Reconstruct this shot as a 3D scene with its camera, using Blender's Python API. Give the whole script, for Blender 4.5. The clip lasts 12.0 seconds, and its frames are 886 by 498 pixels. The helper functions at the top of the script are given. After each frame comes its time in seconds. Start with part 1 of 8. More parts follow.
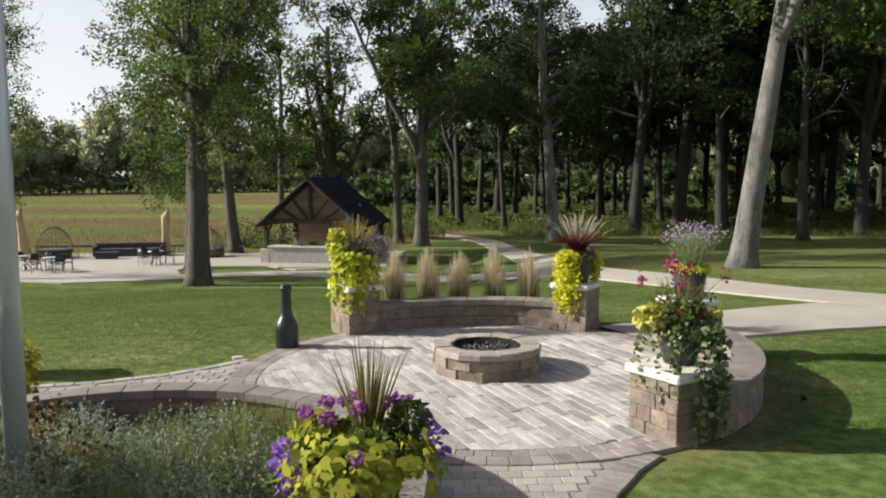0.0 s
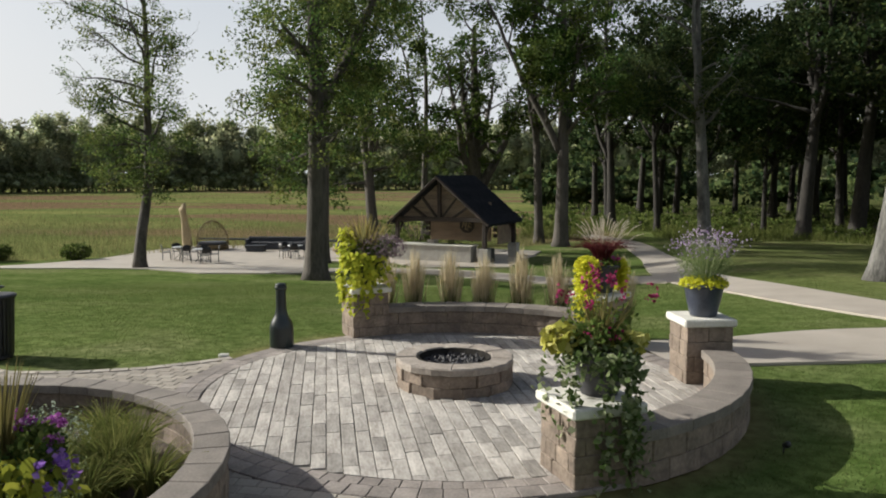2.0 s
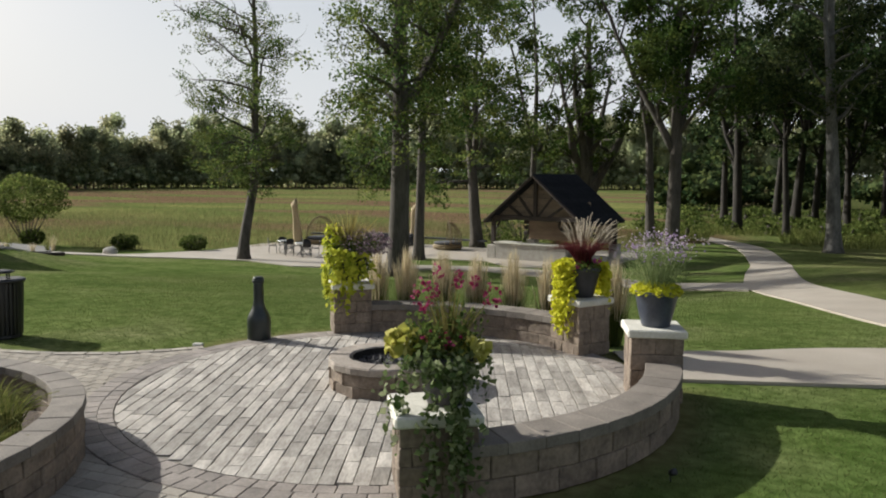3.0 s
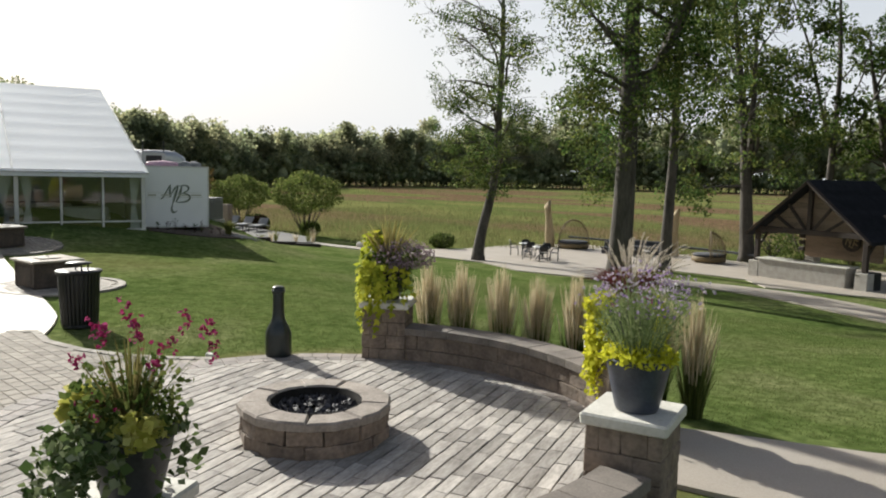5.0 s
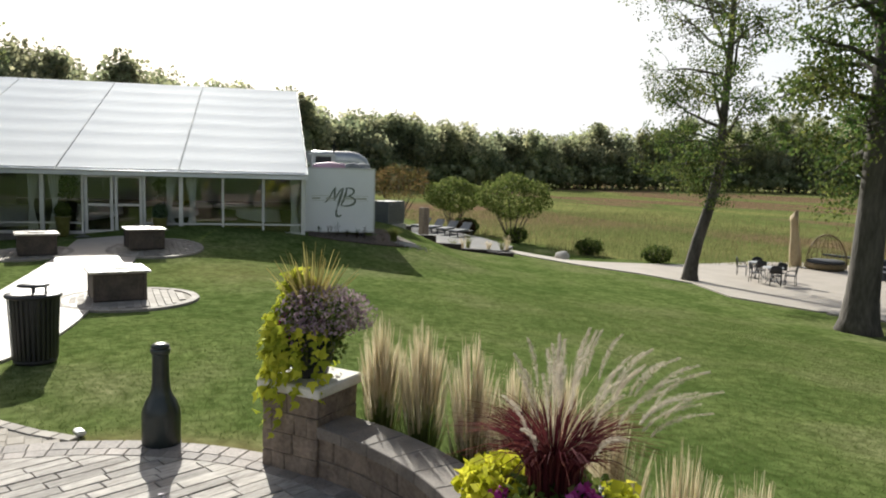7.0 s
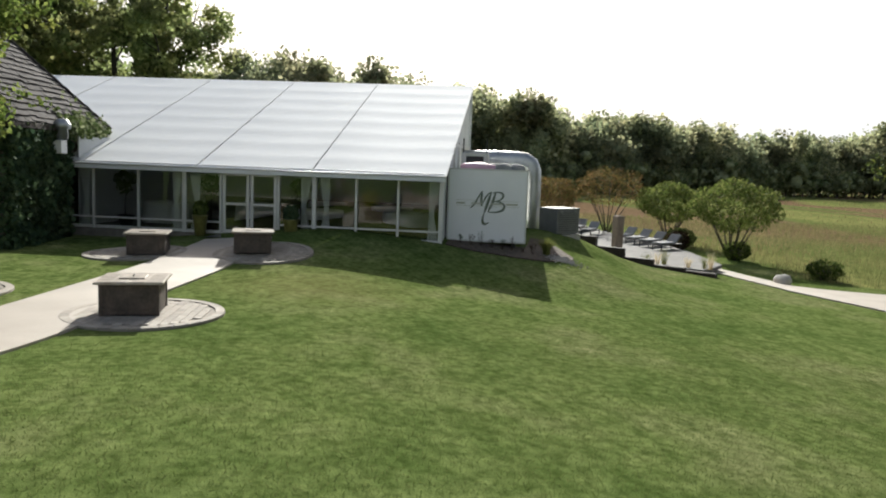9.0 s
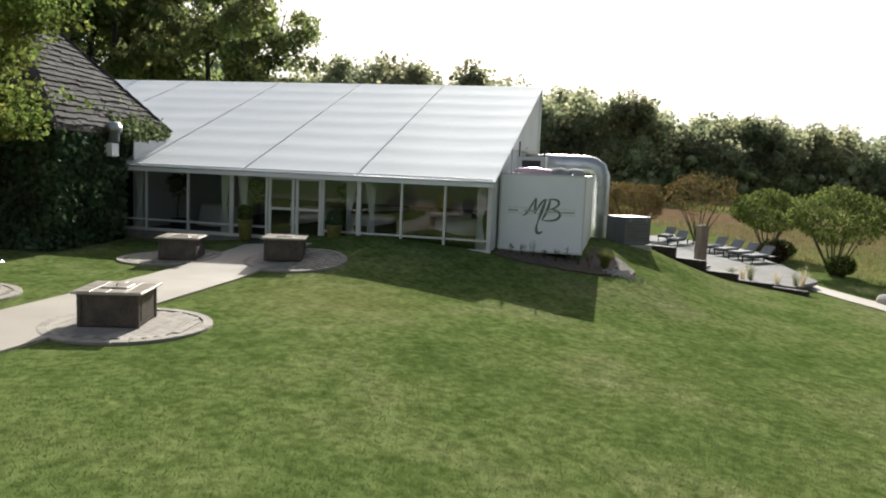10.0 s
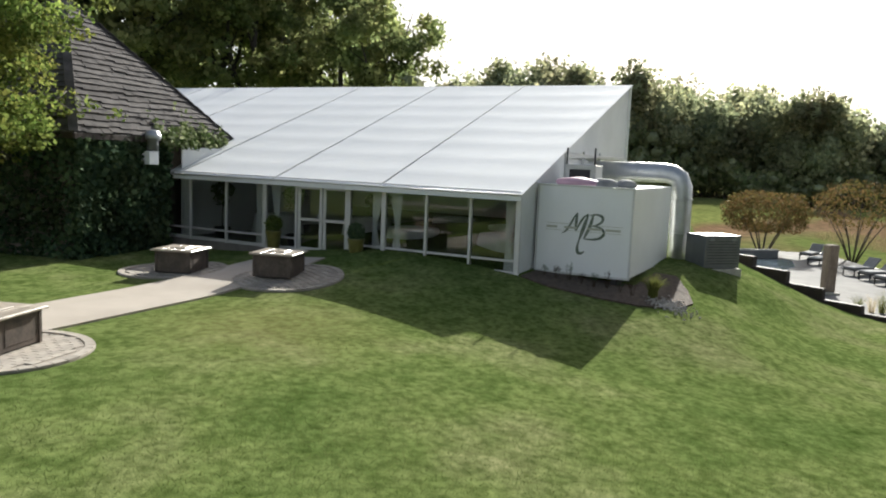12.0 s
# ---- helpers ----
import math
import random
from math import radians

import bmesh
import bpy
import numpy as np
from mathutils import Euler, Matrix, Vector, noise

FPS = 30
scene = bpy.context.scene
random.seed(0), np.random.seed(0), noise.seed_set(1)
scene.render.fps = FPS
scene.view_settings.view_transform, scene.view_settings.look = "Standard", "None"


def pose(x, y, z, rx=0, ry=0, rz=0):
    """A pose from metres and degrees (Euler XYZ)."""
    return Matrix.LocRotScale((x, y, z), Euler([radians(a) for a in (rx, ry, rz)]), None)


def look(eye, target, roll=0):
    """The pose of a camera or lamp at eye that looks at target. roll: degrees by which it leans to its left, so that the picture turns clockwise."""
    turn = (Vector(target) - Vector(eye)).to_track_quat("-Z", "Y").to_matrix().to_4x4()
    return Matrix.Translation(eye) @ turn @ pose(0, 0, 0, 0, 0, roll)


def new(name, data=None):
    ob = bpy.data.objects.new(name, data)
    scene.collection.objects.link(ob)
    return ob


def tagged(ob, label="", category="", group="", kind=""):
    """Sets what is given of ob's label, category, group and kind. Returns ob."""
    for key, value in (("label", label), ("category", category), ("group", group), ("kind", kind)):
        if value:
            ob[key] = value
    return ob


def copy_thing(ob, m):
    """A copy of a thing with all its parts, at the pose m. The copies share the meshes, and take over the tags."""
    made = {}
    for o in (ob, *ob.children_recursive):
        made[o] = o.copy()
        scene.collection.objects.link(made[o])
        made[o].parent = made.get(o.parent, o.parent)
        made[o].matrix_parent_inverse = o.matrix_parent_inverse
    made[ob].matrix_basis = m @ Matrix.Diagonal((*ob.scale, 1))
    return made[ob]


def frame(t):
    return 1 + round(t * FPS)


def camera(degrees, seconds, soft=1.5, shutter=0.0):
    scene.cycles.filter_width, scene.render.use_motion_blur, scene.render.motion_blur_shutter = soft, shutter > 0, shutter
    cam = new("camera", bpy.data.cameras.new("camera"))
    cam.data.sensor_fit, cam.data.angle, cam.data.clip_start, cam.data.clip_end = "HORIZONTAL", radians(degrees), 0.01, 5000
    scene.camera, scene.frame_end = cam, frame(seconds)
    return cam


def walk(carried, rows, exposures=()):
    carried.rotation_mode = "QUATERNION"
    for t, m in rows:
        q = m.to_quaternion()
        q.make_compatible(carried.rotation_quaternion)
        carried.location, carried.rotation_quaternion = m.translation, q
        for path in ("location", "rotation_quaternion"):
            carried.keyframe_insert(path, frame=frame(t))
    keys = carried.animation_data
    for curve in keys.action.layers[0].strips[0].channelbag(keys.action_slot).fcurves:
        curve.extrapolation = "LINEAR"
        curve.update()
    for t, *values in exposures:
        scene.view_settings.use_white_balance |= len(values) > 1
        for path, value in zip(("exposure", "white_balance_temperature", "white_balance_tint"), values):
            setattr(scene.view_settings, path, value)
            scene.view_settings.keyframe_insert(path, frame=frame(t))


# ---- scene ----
cam = camera(60.6, 12.0, 2.0)
# seconds, eye, a point two metres ahead, roll
PATH = [
    (0, (0.052, -0.145, 2.481), (0.045, 1.846, 2.294), -0.3),
    (0.5, (0.479, 0.202, 2.474), (0.384, 2.191, 2.286), -0.2),
    (1, (0.909, 0.445, 2.463), (0.726, 2.428, 2.277), -0.2),
    (1.5, (1.504, 0.613, 2.464), (1.204, 2.581, 2.277), -0.2),
    (2, (2.477, 0.817, 2.468), (2.019, 2.754, 2.279), -0.1),
    (2.5, (3.603, 1.194, 2.435), (2.972, 3.082, 2.244), 0.1),
    (4.5, (6.316, 4.504, 2.475), (5.028, 6.021, 2.277), 1.1),
    (5, (6.385, 5.565, 2.486), (4.939, 6.932, 2.286), 1.3),
    (5.5, (6.209, 6.717, 2.502), (4.641, 7.942, 2.299), 1.5),
    (6, (5.775, 7.93, 2.515), (4.107, 9.015, 2.308), 1.5),
    (6.5, (5.375, 9.132, 2.56), (3.625, 10.077, 2.349), 1.6),
    (7, (4.865, 10.351, 2.588), (3.05, 11.165, 2.377), 1.6),
    (7.5, (4.43, 11.523, 2.62), (2.552, 12.175, 2.404), 1.7),
    (9.5, (1.466, 15.658, 2.661), (-0.521, 15.697, 2.437), 2.3),
    (10, (0.821, 16.52, 2.72), (-1.164, 16.426, 2.495), 2.4),
    (10.5, (-0.016, 17.537, 2.82), (-1.99, 17.314, 2.587), 2.4),
    (11, (-0.78, 18.5, 2.9), (-2.741, 18.187, 2.669), 2.3),
    (11.5, (-1.46, 19.47, 2.99), (-3.401, 19.048, 2.754), 2.4),
    (12, (-2.237, 20.446, 3.055), (-4.144, 19.892, 2.819), 2.4),
]
walk(cam, [(t, look(eye, ahead, roll)) for t, eye, ahead, roll in PATH],
     exposures=[(0.0, 0.72), (2.5, 0.37), (5.0, 0.53), (7.5, 0.73), (9.5, 0.72), (12.0, 0.99)])

# ---- light: low sun in the west, hazy bright sky ----
SUN_EL, SUN_AZ = 27.0, 175.5          # degrees; azimuth counted from +x towards +y
world = bpy.data.worlds.new("world")
scene.world = world
world.use_nodes = True
wn, wl = world.node_tree.nodes, world.node_tree.links
sky = wn.new("ShaderNodeTexSky")
sky.sky_type = "NISHITA"
sky.sun_disc = False
sky.sun_elevation = radians(SUN_EL)
sky.sun_rotation = radians(90 - SUN_AZ)
sky.dust_density, sky.air_density, sky.ozone_density = 4.0, 1.0, 1.0
wn["Background"].inputs["Strength"].default_value = 0.075
haze = wn.new("ShaderNodeMix")
haze.data_type = "RGBA"
haze.inputs[7].default_value = (8.4, 8.75, 9.2, 1)
# haze thick at the horizon, thinning towards the zenith
wdir = wn.new("ShaderNodeTexCoord")
wsep = wn.new("ShaderNodeSeparateXYZ")
wl.new(wdir.outputs["Generated"], wsep.inputs[0])
thin_ = wn.new("ShaderNodeMapRange")
thin_.inputs["From Min"].default_value, thin_.inputs["From Max"].default_value = 0.0, 1.0
thin_.inputs["To Min"].default_value, thin_.inputs["To Max"].default_value = 1.0, 0.0
wl.new(wsep.outputs["Z"], thin_.inputs["Value"])
thick = wn.new("ShaderNodeMath")
thick.operation = "POWER"
thick.inputs[1].default_value = 2.0
wl.new(thin_.outputs[0], thick.inputs[0])
cover = wn.new("ShaderNodeMath")
cover.operation = "MULTIPLY"
cover.inputs[1].default_value = 0.95
wl.new(thick.outputs[0], cover.inputs[0])
wl.new(cover.outputs[0], haze.inputs[0])
wl.new(sky.outputs["Color"], haze.inputs[6])
wl.new(haze.outputs[2], wn["Background"].inputs["Color"])
sun = new("sun", bpy.data.lights.new("sun", "SUN"))
sun.data.energy, sun.data.angle, sun.data.color = 5.0, radians(0.6), (0.98, 0.97, 0.9)
a, e = radians(SUN_AZ), radians(SUN_EL)
sun.matrix_world = look((60 * math.cos(a) * math.cos(e), 60 * math.sin(a) * math.cos(e), 60 * math.sin(e)), (0, 0, 0))


# ---- materials ----
def mat(name, c1, c2, rough=0.8, scale=3.0, fine=40.0, bump=0.3, dist=0.01, metal=0.0, vary=0.0, island=False, spec=0.5, stretch=(1, 1, 1), coarse=0.0, thin=0.0, turn=0.0):
    """Two base colours mixed by large and fine noise at world size; vary: value change from piece to piece."""
    m = bpy.data.materials.new(name)
    m.use_nodes = True
    n, l = m.node_tree.nodes, m.node_tree.links
    p = n["Principled BSDF"]
    p.inputs["Roughness"].default_value, p.inputs["Metallic"].default_value = rough, metal
    p.inputs["Specular IOR Level"].default_value = spec
    g = n.new("ShaderNodeNewGeometry")
    sc = n.new("ShaderNodeVectorMath")
    sc.operation = "MULTIPLY"
    sc.inputs[1].default_value = stretch
    if turn:
        rot = n.new("ShaderNodeVectorRotate")
        rot.rotation_type = "Z_AXIS"
        rot.inputs["Angle"].default_value = -radians(turn)
        l.new(g.outputs["Position"], rot.inputs["Vector"])
        l.new(rot.outputs["Vector"], sc.inputs[0])
    else:
        l.new(g.outputs["Position"], sc.inputs[0])
    big, small = n.new("ShaderNodeTexNoise"), n.new("ShaderNodeTexNoise")
    for t, s, d in ((big, scale, 3), (small, fine, 4)):
        t.inputs["Scale"].default_value, t.inputs["Detail"].default_value = s, d
        l.new(sc.outputs[0], t.inputs["Vector"])
    add = n.new("ShaderNodeMath")
    add.operation = "MULTIPLY_ADD"
    add.inputs[1].default_value = 0.55
    half = n.new("ShaderNodeMath")
    half.operation = "MULTIPLY"
    half.inputs[1].default_value = 0.45
    l.new(small.outputs["Fac"], half.inputs[0])
    l.new(big.outputs["Fac"], add.inputs[0])
    l.new(half.outputs[0], add.inputs[2])
    ramp = n.new("ShaderNodeValToRGB")
    ramp.color_ramp.elements[0].position, ramp.color_ramp.elements[1].position = 0.34, 0.66
    ramp.color_ramp.elements[0].color, ramp.color_ramp.elements[1].color = (*c1, 1), (*c2, 1)
    l.new(add.outputs[0], ramp.inputs["Fac"])
    out = ramp.outputs["Color"]
    if vary:
        if island:
            r = g.outputs["Random Per Island"]
        else:
            r = n.new("ShaderNodeObjectInfo").outputs["Random"]
        mr = n.new("ShaderNodeMapRange")
        mr.inputs["To Min"].default_value, mr.inputs["To Max"].default_value = 1 - vary, 1 + vary
        hsv = n.new("ShaderNodeHueSaturation")
        l.new(r, mr.inputs["Value"])
        l.new(mr.outputs[0], hsv.inputs["Value"])
        l.new(out, hsv.inputs["Color"])
        out = hsv.outputs["Color"]
    l.new(out, p.inputs["Base Color"])
    if bump:
        b = n.new("ShaderNodeBump")
        b.inputs["Strength"].default_value, b.inputs["Distance"].default_value = bump, dist
        l.new(add.outputs[0] if coarse else small.outputs["Fac"], b.inputs["Height"])
        l.new(b.outputs[0], p.inputs["Normal"])
    if thin:
        t = n.new("ShaderNodeBsdfTranslucent")
        l.new(out, t.inputs["Color"])
        mix = n.new("ShaderNodeMixShader")
        mix.inputs[0].default_value = thin
        l.new(p.outputs[0], mix.inputs[1])
        l.new(t.outputs[0], mix.inputs[2])
        l.new(mix.outputs[0], n["Material Output"].inputs["Surface"])
    return m


def leaf_mat(name, c1, c2, c3, trans=0.35, rough=0.75, drift=0.0):
    """Leaves: each leaf takes a colour of its own between three, and lets some light through; drift: size in metres over which whole crowns differ."""
    m = bpy.data.materials.new(name)
    m.use_nodes = True
    n, l = m.node_tree.nodes, m.node_tree.links
    p = n["Principled BSDF"]
    p.inputs["Roughness"].default_value = rough
    p.inputs["Specular IOR Level"].default_value = 0.05
    g = n.new("ShaderNodeNewGeometry")
    ramp = n.new("ShaderNodeValToRGB")
    ramp.color_ramp.elements[0].color, ramp.color_ramp.elements[1].color = (*c1, 1), (*c3, 1)
    mid = ramp.color_ramp.elements.new(0.5)
    mid.color = (*c2, 1)
    l.new(g.outputs["Random Per Island"], ramp.inputs["Fac"])
    out = ramp.outputs["Color"]
    if drift:
        no = n.new("ShaderNodeTexNoise")
        no.inputs["Scale"].default_value, no.inputs["Detail"].default_value = 1.0 / drift, 1.0
        l.new(g.outputs["Position"], no.inputs["Vector"])
        val, hue, hsv = n.new("ShaderNodeMapRange"), n.new("ShaderNodeMapRange"), n.new("ShaderNodeHueSaturation")
        for mr, lo, hi in ((val, 0.55, 1.5), (hue, 0.465, 0.53)):
            mr.inputs["From Min"].default_value, mr.inputs["From Max"].default_value = 0.3, 0.7
            mr.inputs["To Min"].default_value, mr.inputs["To Max"].default_value = lo, hi
        l.new(no.outputs["Fac"], val.inputs["Value"])
        sepc = n.new("ShaderNodeSeparateColor")
        l.new(no.outputs["Color"], sepc.inputs[0])
        l.new(sepc.outputs[1], hue.inputs["Value"])
        l.new(val.outputs[0], hsv.inputs["Value"])
        l.new(hue.outputs[0], hsv.inputs["Hue"])
        l.new(out, hsv.inputs["Color"])
        out = hsv.outputs["Color"]
    l.new(out, p.inputs["Base Color"])
    t = n.new("ShaderNodeBsdfTranslucent")
    l.new(out, t.inputs["Color"])
    mix = n.new("ShaderNodeMixShader")
    mix.inputs[0].default_value = trans
    l.new(p.outputs[0], mix.inputs[1])
    l.new(t.outputs[0], mix.inputs[2])
    l.new(mix.outputs[0], n["Material Output"].inputs["Surface"])
    return m


def ground_mat():
    """Mown lawn, meadow and woodland floor, blended by attributes of the sheet."""
    m = bpy.data.materials.new("lawn_and_meadow")
    m.use_nodes = True
    n, l = m.node_tree.nodes, m.node_tree.links
    p = n["Principled BSDF"]
    p.inputs["Roughness"].default_value = 1.0
    p.inputs["Specular IOR Level"].default_value = 0.0
    g = n.new("ShaderNodeNewGeometry")

    def tex(s, d=4, st=(1, 1, 1)):
        v = n.new("ShaderNodeVectorMath")
        v.operation = "MULTIPLY"
        v.inputs[1].default_value = st
        l.new(g.outputs["Position"], v.inputs[0])
        t = n.new("ShaderNodeTexNoise")
        t.inputs["Scale"].default_value, t.inputs["Detail"].default_value = s, d
        l.new(v.outputs[0], t.inputs["Vector"])
        return t.outputs["Fac"]

    def ramp(f, *stops):
        r = n.new("ShaderNodeValToRGB")
        el = r.color_ramp.elements
        el[0].position, el[0].color = stops[0][0], (*stops[0][1], 1)
        el[1].position, el[1].color = stops[-1][0], (*stops[-1][1], 1)
        for pos, c in stops[1:-1]:
            x = el.new(pos)
            x.color = (*c, 1)
        l.new(f, r.inputs["Fac"])
        return r.outputs["Color"]

    def mix(f, a, b, kind="MIX"):
        x = n.new("ShaderNodeMix")
        x.data_type, x.blend_type = "RGBA", kind
        if isinstance(f, float):
            x.inputs[0].default_value = f
        else:
            l.new(f, x.inputs[0])
        l.new(a, x.inputs[6])
        l.new(b, x.inputs[7])
        return x.outputs[2]

    big = ramp(tex(0.35), (0.3, (0.074, 0.108, 0.034)), (0.5, (0.107, 0.139, 0.049)), (0.66, (0.148, 0.162, 0.077)))
    fine = ramp(tex(7.0, 6), (0.32, (0.62, 0.66, 0.56)), (0.68, (1.3, 1.28, 1.28)))
    grain = ramp(tex(70.0, 2), (0.3, (0.74, 0.76, 0.7)), (0.7, (1.24, 1.24, 1.2)))
    mid = ramp(tex(2.2, 6), (0.36, (0.8, 0.84, 0.76)), (0.64, (1.2, 1.15, 1.2)))
    lawn = mix(1.0, mix(1.0, mix(1.0, big, mid, "MULTIPLY"), fine, "MULTIPLY"), grain, "MULTIPLY")
    bands = ramp(tex(0.02, 3, (0.4, 1.1, 1)), (0.33, (0.085, 0.11, 0.04)), (0.4, (0.185, 0.19, 0.075)), (0.46, (0.11, 0.14, 0.048)), (0.5, (0.165, 0.115, 0.075)), (0.55, (0.15, 0.1, 0.066)), (0.58, (0.16, 0.18, 0.065)), (0.63, (0.12, 0.14, 0.05)), (0.69, (0.2, 0.17, 0.085)))
    mead = mix(1.0, bands, ramp(tex(1.3, 6), (0.3, (0.55, 0.6, 0.5)), (0.7, (1.3, 1.25, 1.2))), "MULTIPLY")
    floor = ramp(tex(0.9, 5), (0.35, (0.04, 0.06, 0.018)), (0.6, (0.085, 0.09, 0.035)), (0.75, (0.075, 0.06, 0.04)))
    soil = ramp(tex(6.0, 5), (0.35, (0.19, 0.13, 0.07)), (0.7, (0.3, 0.23, 0.12)))

    def att(name):
        x = n.new("ShaderNodeAttribute")
        x.attribute_name = name
        return x.outputs["Fac"]
    # Darker, greener lawn on the +x side of the patio.
    deep_green = mix(1.0, lawn, ramp(tex(0.8), (0.3, (0.66, 0.8, 0.62)), (0.7, (0.84, 0.92, 0.78))), "MULTIPLY")
    c = mix(att("dry"), mix(att("deep_green"), lawn, deep_green), soil)
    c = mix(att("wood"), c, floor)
    c = mix(att("field"), c, mead)
    l.new(c, p.inputs["Base Color"])
    b = n.new("ShaderNodeBump")
    b.inputs["Strength"].default_value, b.inputs["Distance"].default_value = 0.45, 0.02
    l.new(tex(45.0, 4), b.inputs["Height"])
    l.new(b.outputs[0], p.inputs["Normal"])
    return m


M_GROUND = ground_mat()
M_PAVER = mat("weathered_wood_look_paver", (0.245, 0.221, 0.197), (0.49, 0.455, 0.41), 0.85, 9.0, 42, 0.8, 0.008, spec=0.2, vary=0.26, stretch=(0.3, 1, 1), turn=112, coarse=1)
M_BORDER = mat("brown_grey_border_paver", (0.175, 0.15, 0.132), (0.31, 0.27, 0.24), 0.8, 4, 40, 0.4, 0.004, vary=0.2)
M_TUMBLED = mat("tumbled_beige_paver", (0.27, 0.238, 0.2), (0.37, 0.332, 0.28), 0.85, 3, 40, 0.4, 0.004, vary=0.15)
M_PAVERBED = mat("weathered_paver_bed", (0.245, 0.221, 0.197), (0.49, 0.455, 0.41), 0.85, 9.0, 42, 0.8, 0.008, spec=0.2, vary=0.26, stretch=(0.3, 1, 1), turn=112, coarse=1, island=True)
M_JOINT = mat("joint_sand", (0.17, 0.15, 0.128), (0.27, 0.243, 0.208), 0.95, 6, 90, 0.4, 0.003)
M_SANDJ = mat("pale_joint_sand", (0.22, 0.195, 0.162), (0.31, 0.277, 0.23), 0.95, 6, 90, 0.4, 0.003)
M_CONC = mat("light_concrete", (0.33, 0.288, 0.24), (0.44, 0.392, 0.335), 0.62, 0.9, 60, 0.2, 0.002, spec=0.35)
M_DECK = mat("grey_pool_paving", (0.15, 0.147, 0.14), (0.22, 0.214, 0.204), 0.85, 1.2, 40, 0.3, 0.004, spec=0.12)
M_BLOCK = mat("split_face_block", (0.115, 0.088, 0.068), (0.275, 0.215, 0.165), 0.9, 5, 26, 1.0, 0.022, vary=0.16, coarse=1)
# Darker block tone: the shade in the joints is put into the core.
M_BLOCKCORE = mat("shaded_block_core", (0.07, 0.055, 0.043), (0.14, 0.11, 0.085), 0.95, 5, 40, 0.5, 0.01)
M_CAP = mat("smooth_wall_cap", (0.135, 0.115, 0.098), (0.245, 0.213, 0.182), 0.85, 4, 50, 0.5, 0.006, vary=0.1, coarse=1)
M_PITCAP = mat("tan_flagstone", (0.21, 0.178, 0.15), (0.39, 0.337, 0.286), 0.9, 6, 34, 0.9, 0.012, vary=0.1, coarse=1)
M_WCAP = mat("pale_limestone_cap", (0.5, 0.48, 0.42), (0.68, 0.66, 0.6), 0.8, 5, 35, 0.5, 0.006, vary=0.05)
M_LAVA = mat("black_lava_rock", (0.015, 0.014, 0.016), (0.06, 0.055, 0.06), 0.6, 10, 60, 0.8, 0.01, vary=0.5, island=True)
M_BOTTLE = mat("dark_green_painted_metal", (0.008, 0.013, 0.013), (0.02, 0.028, 0.027), 0.32, 5, 60, 0.1, 0.001)
M_BLACK = mat("black_powder_coat", (0.01, 0.01, 0.012), (0.022, 0.022, 0.024), 0.45, 8, 80, 0.1, 0.001)
M_DARKSTEEL = mat("dark_steel", (0.01, 0.009, 0.008), (0.03, 0.027, 0.024), 0.9, 8, 60, 0.2, 0.002, spec=0.1)
M_POT = mat("blue_grey_glazed_pot", (0.03, 0.036, 0.055), (0.06, 0.07, 0.095), 0.4, 6, 40, 0.3, 0.004)
M_POTDARK = mat("dark_resin_pot", (0.02, 0.02, 0.025), (0.045, 0.045, 0.05), 0.5, 6, 40, 0.3, 0.004)
M_POTOLIVE = mat("olive_glazed_pot", (0.09, 0.085, 0.02), (0.18, 0.17, 0.05), 0.35, 6, 40, 0.2, 0.003)
M_SOIL = mat("potting_soil", (0.02, 0.014, 0.009), (0.06, 0.042, 0.028), 0.95, 10, 60, 0.8, 0.01)
M_MULCH = mat("brown_mulch", (0.04, 0.028, 0.02), (0.12, 0.088, 0.064), 0.95, 8, 50, 1.0, 0.02)
M_BARK = mat("oak_bark", (0.04, 0.034, 0.028), (0.115, 0.1, 0.085), 0.95, 3, 14, 1.0, 0.05, stretch=(1, 1, 0.25), coarse=1)
# Oak bark again, darkened: the shade under the canopy is in its colour.
M_WOODBARK = mat("shaded_wood_bark", (0.014, 0.012, 0.01), (0.045, 0.039, 0.033), 0.95, 3, 14, 1.0, 0.05, stretch=(1, 1, 0.25), coarse=1)
M_BARKL = mat("pale_grey_bark", (0.055, 0.052, 0.047), (0.2, 0.19, 0.172), 0.95, 3, 16, 1.0, 0.05, stretch=(1, 1, 0.3), coarse=1)
M_OAK = leaf_mat("oak_leaf", (0.034, 0.058, 0.016), (0.058, 0.095, 0.022), (0.1, 0.138, 0.034), 0.42, drift=2.0)
# Sunlit yellow-green is put into this brighter copy of the oak leaf.
M_OAKL = leaf_mat("sunny_oak_leaf", (0.042, 0.072, 0.022), (0.088, 0.13, 0.036), (0.18, 0.21, 0.058), 0.42, drift=1.6)
# Lit copy of the leaf colours, brightened where sun falls on the tree.
M_LIT = leaf_mat("sunlit_leaf", (0.09, 0.125, 0.03), (0.16, 0.205, 0.05), (0.27, 0.3, 0.085), 0.5, drift=1.2)
# Leaf colour lowered to carry the shade the canopy casts on itself.
M_WOODS = leaf_mat("shaded_woodland_leaf", (0.02, 0.036, 0.016), (0.04, 0.062, 0.024), (0.088, 0.112, 0.038), 0.38, drift=2.5)
# Far foliage: aerial haze put into both base colours by paling them.
M_FAR = leaf_mat("hazy_far_leaf", (0.16, 0.185, 0.11), (0.26, 0.28, 0.16), (0.37, 0.375, 0.21), 0.7, drift=9.0)
M_FARCORE = mat("hazy_far_foliage", (0.15, 0.175, 0.1), (0.27, 0.29, 0.155), 0.95, 0.5, 2.2, 1.0, 0.6, spec=0.05, vary=0.3, island=True)
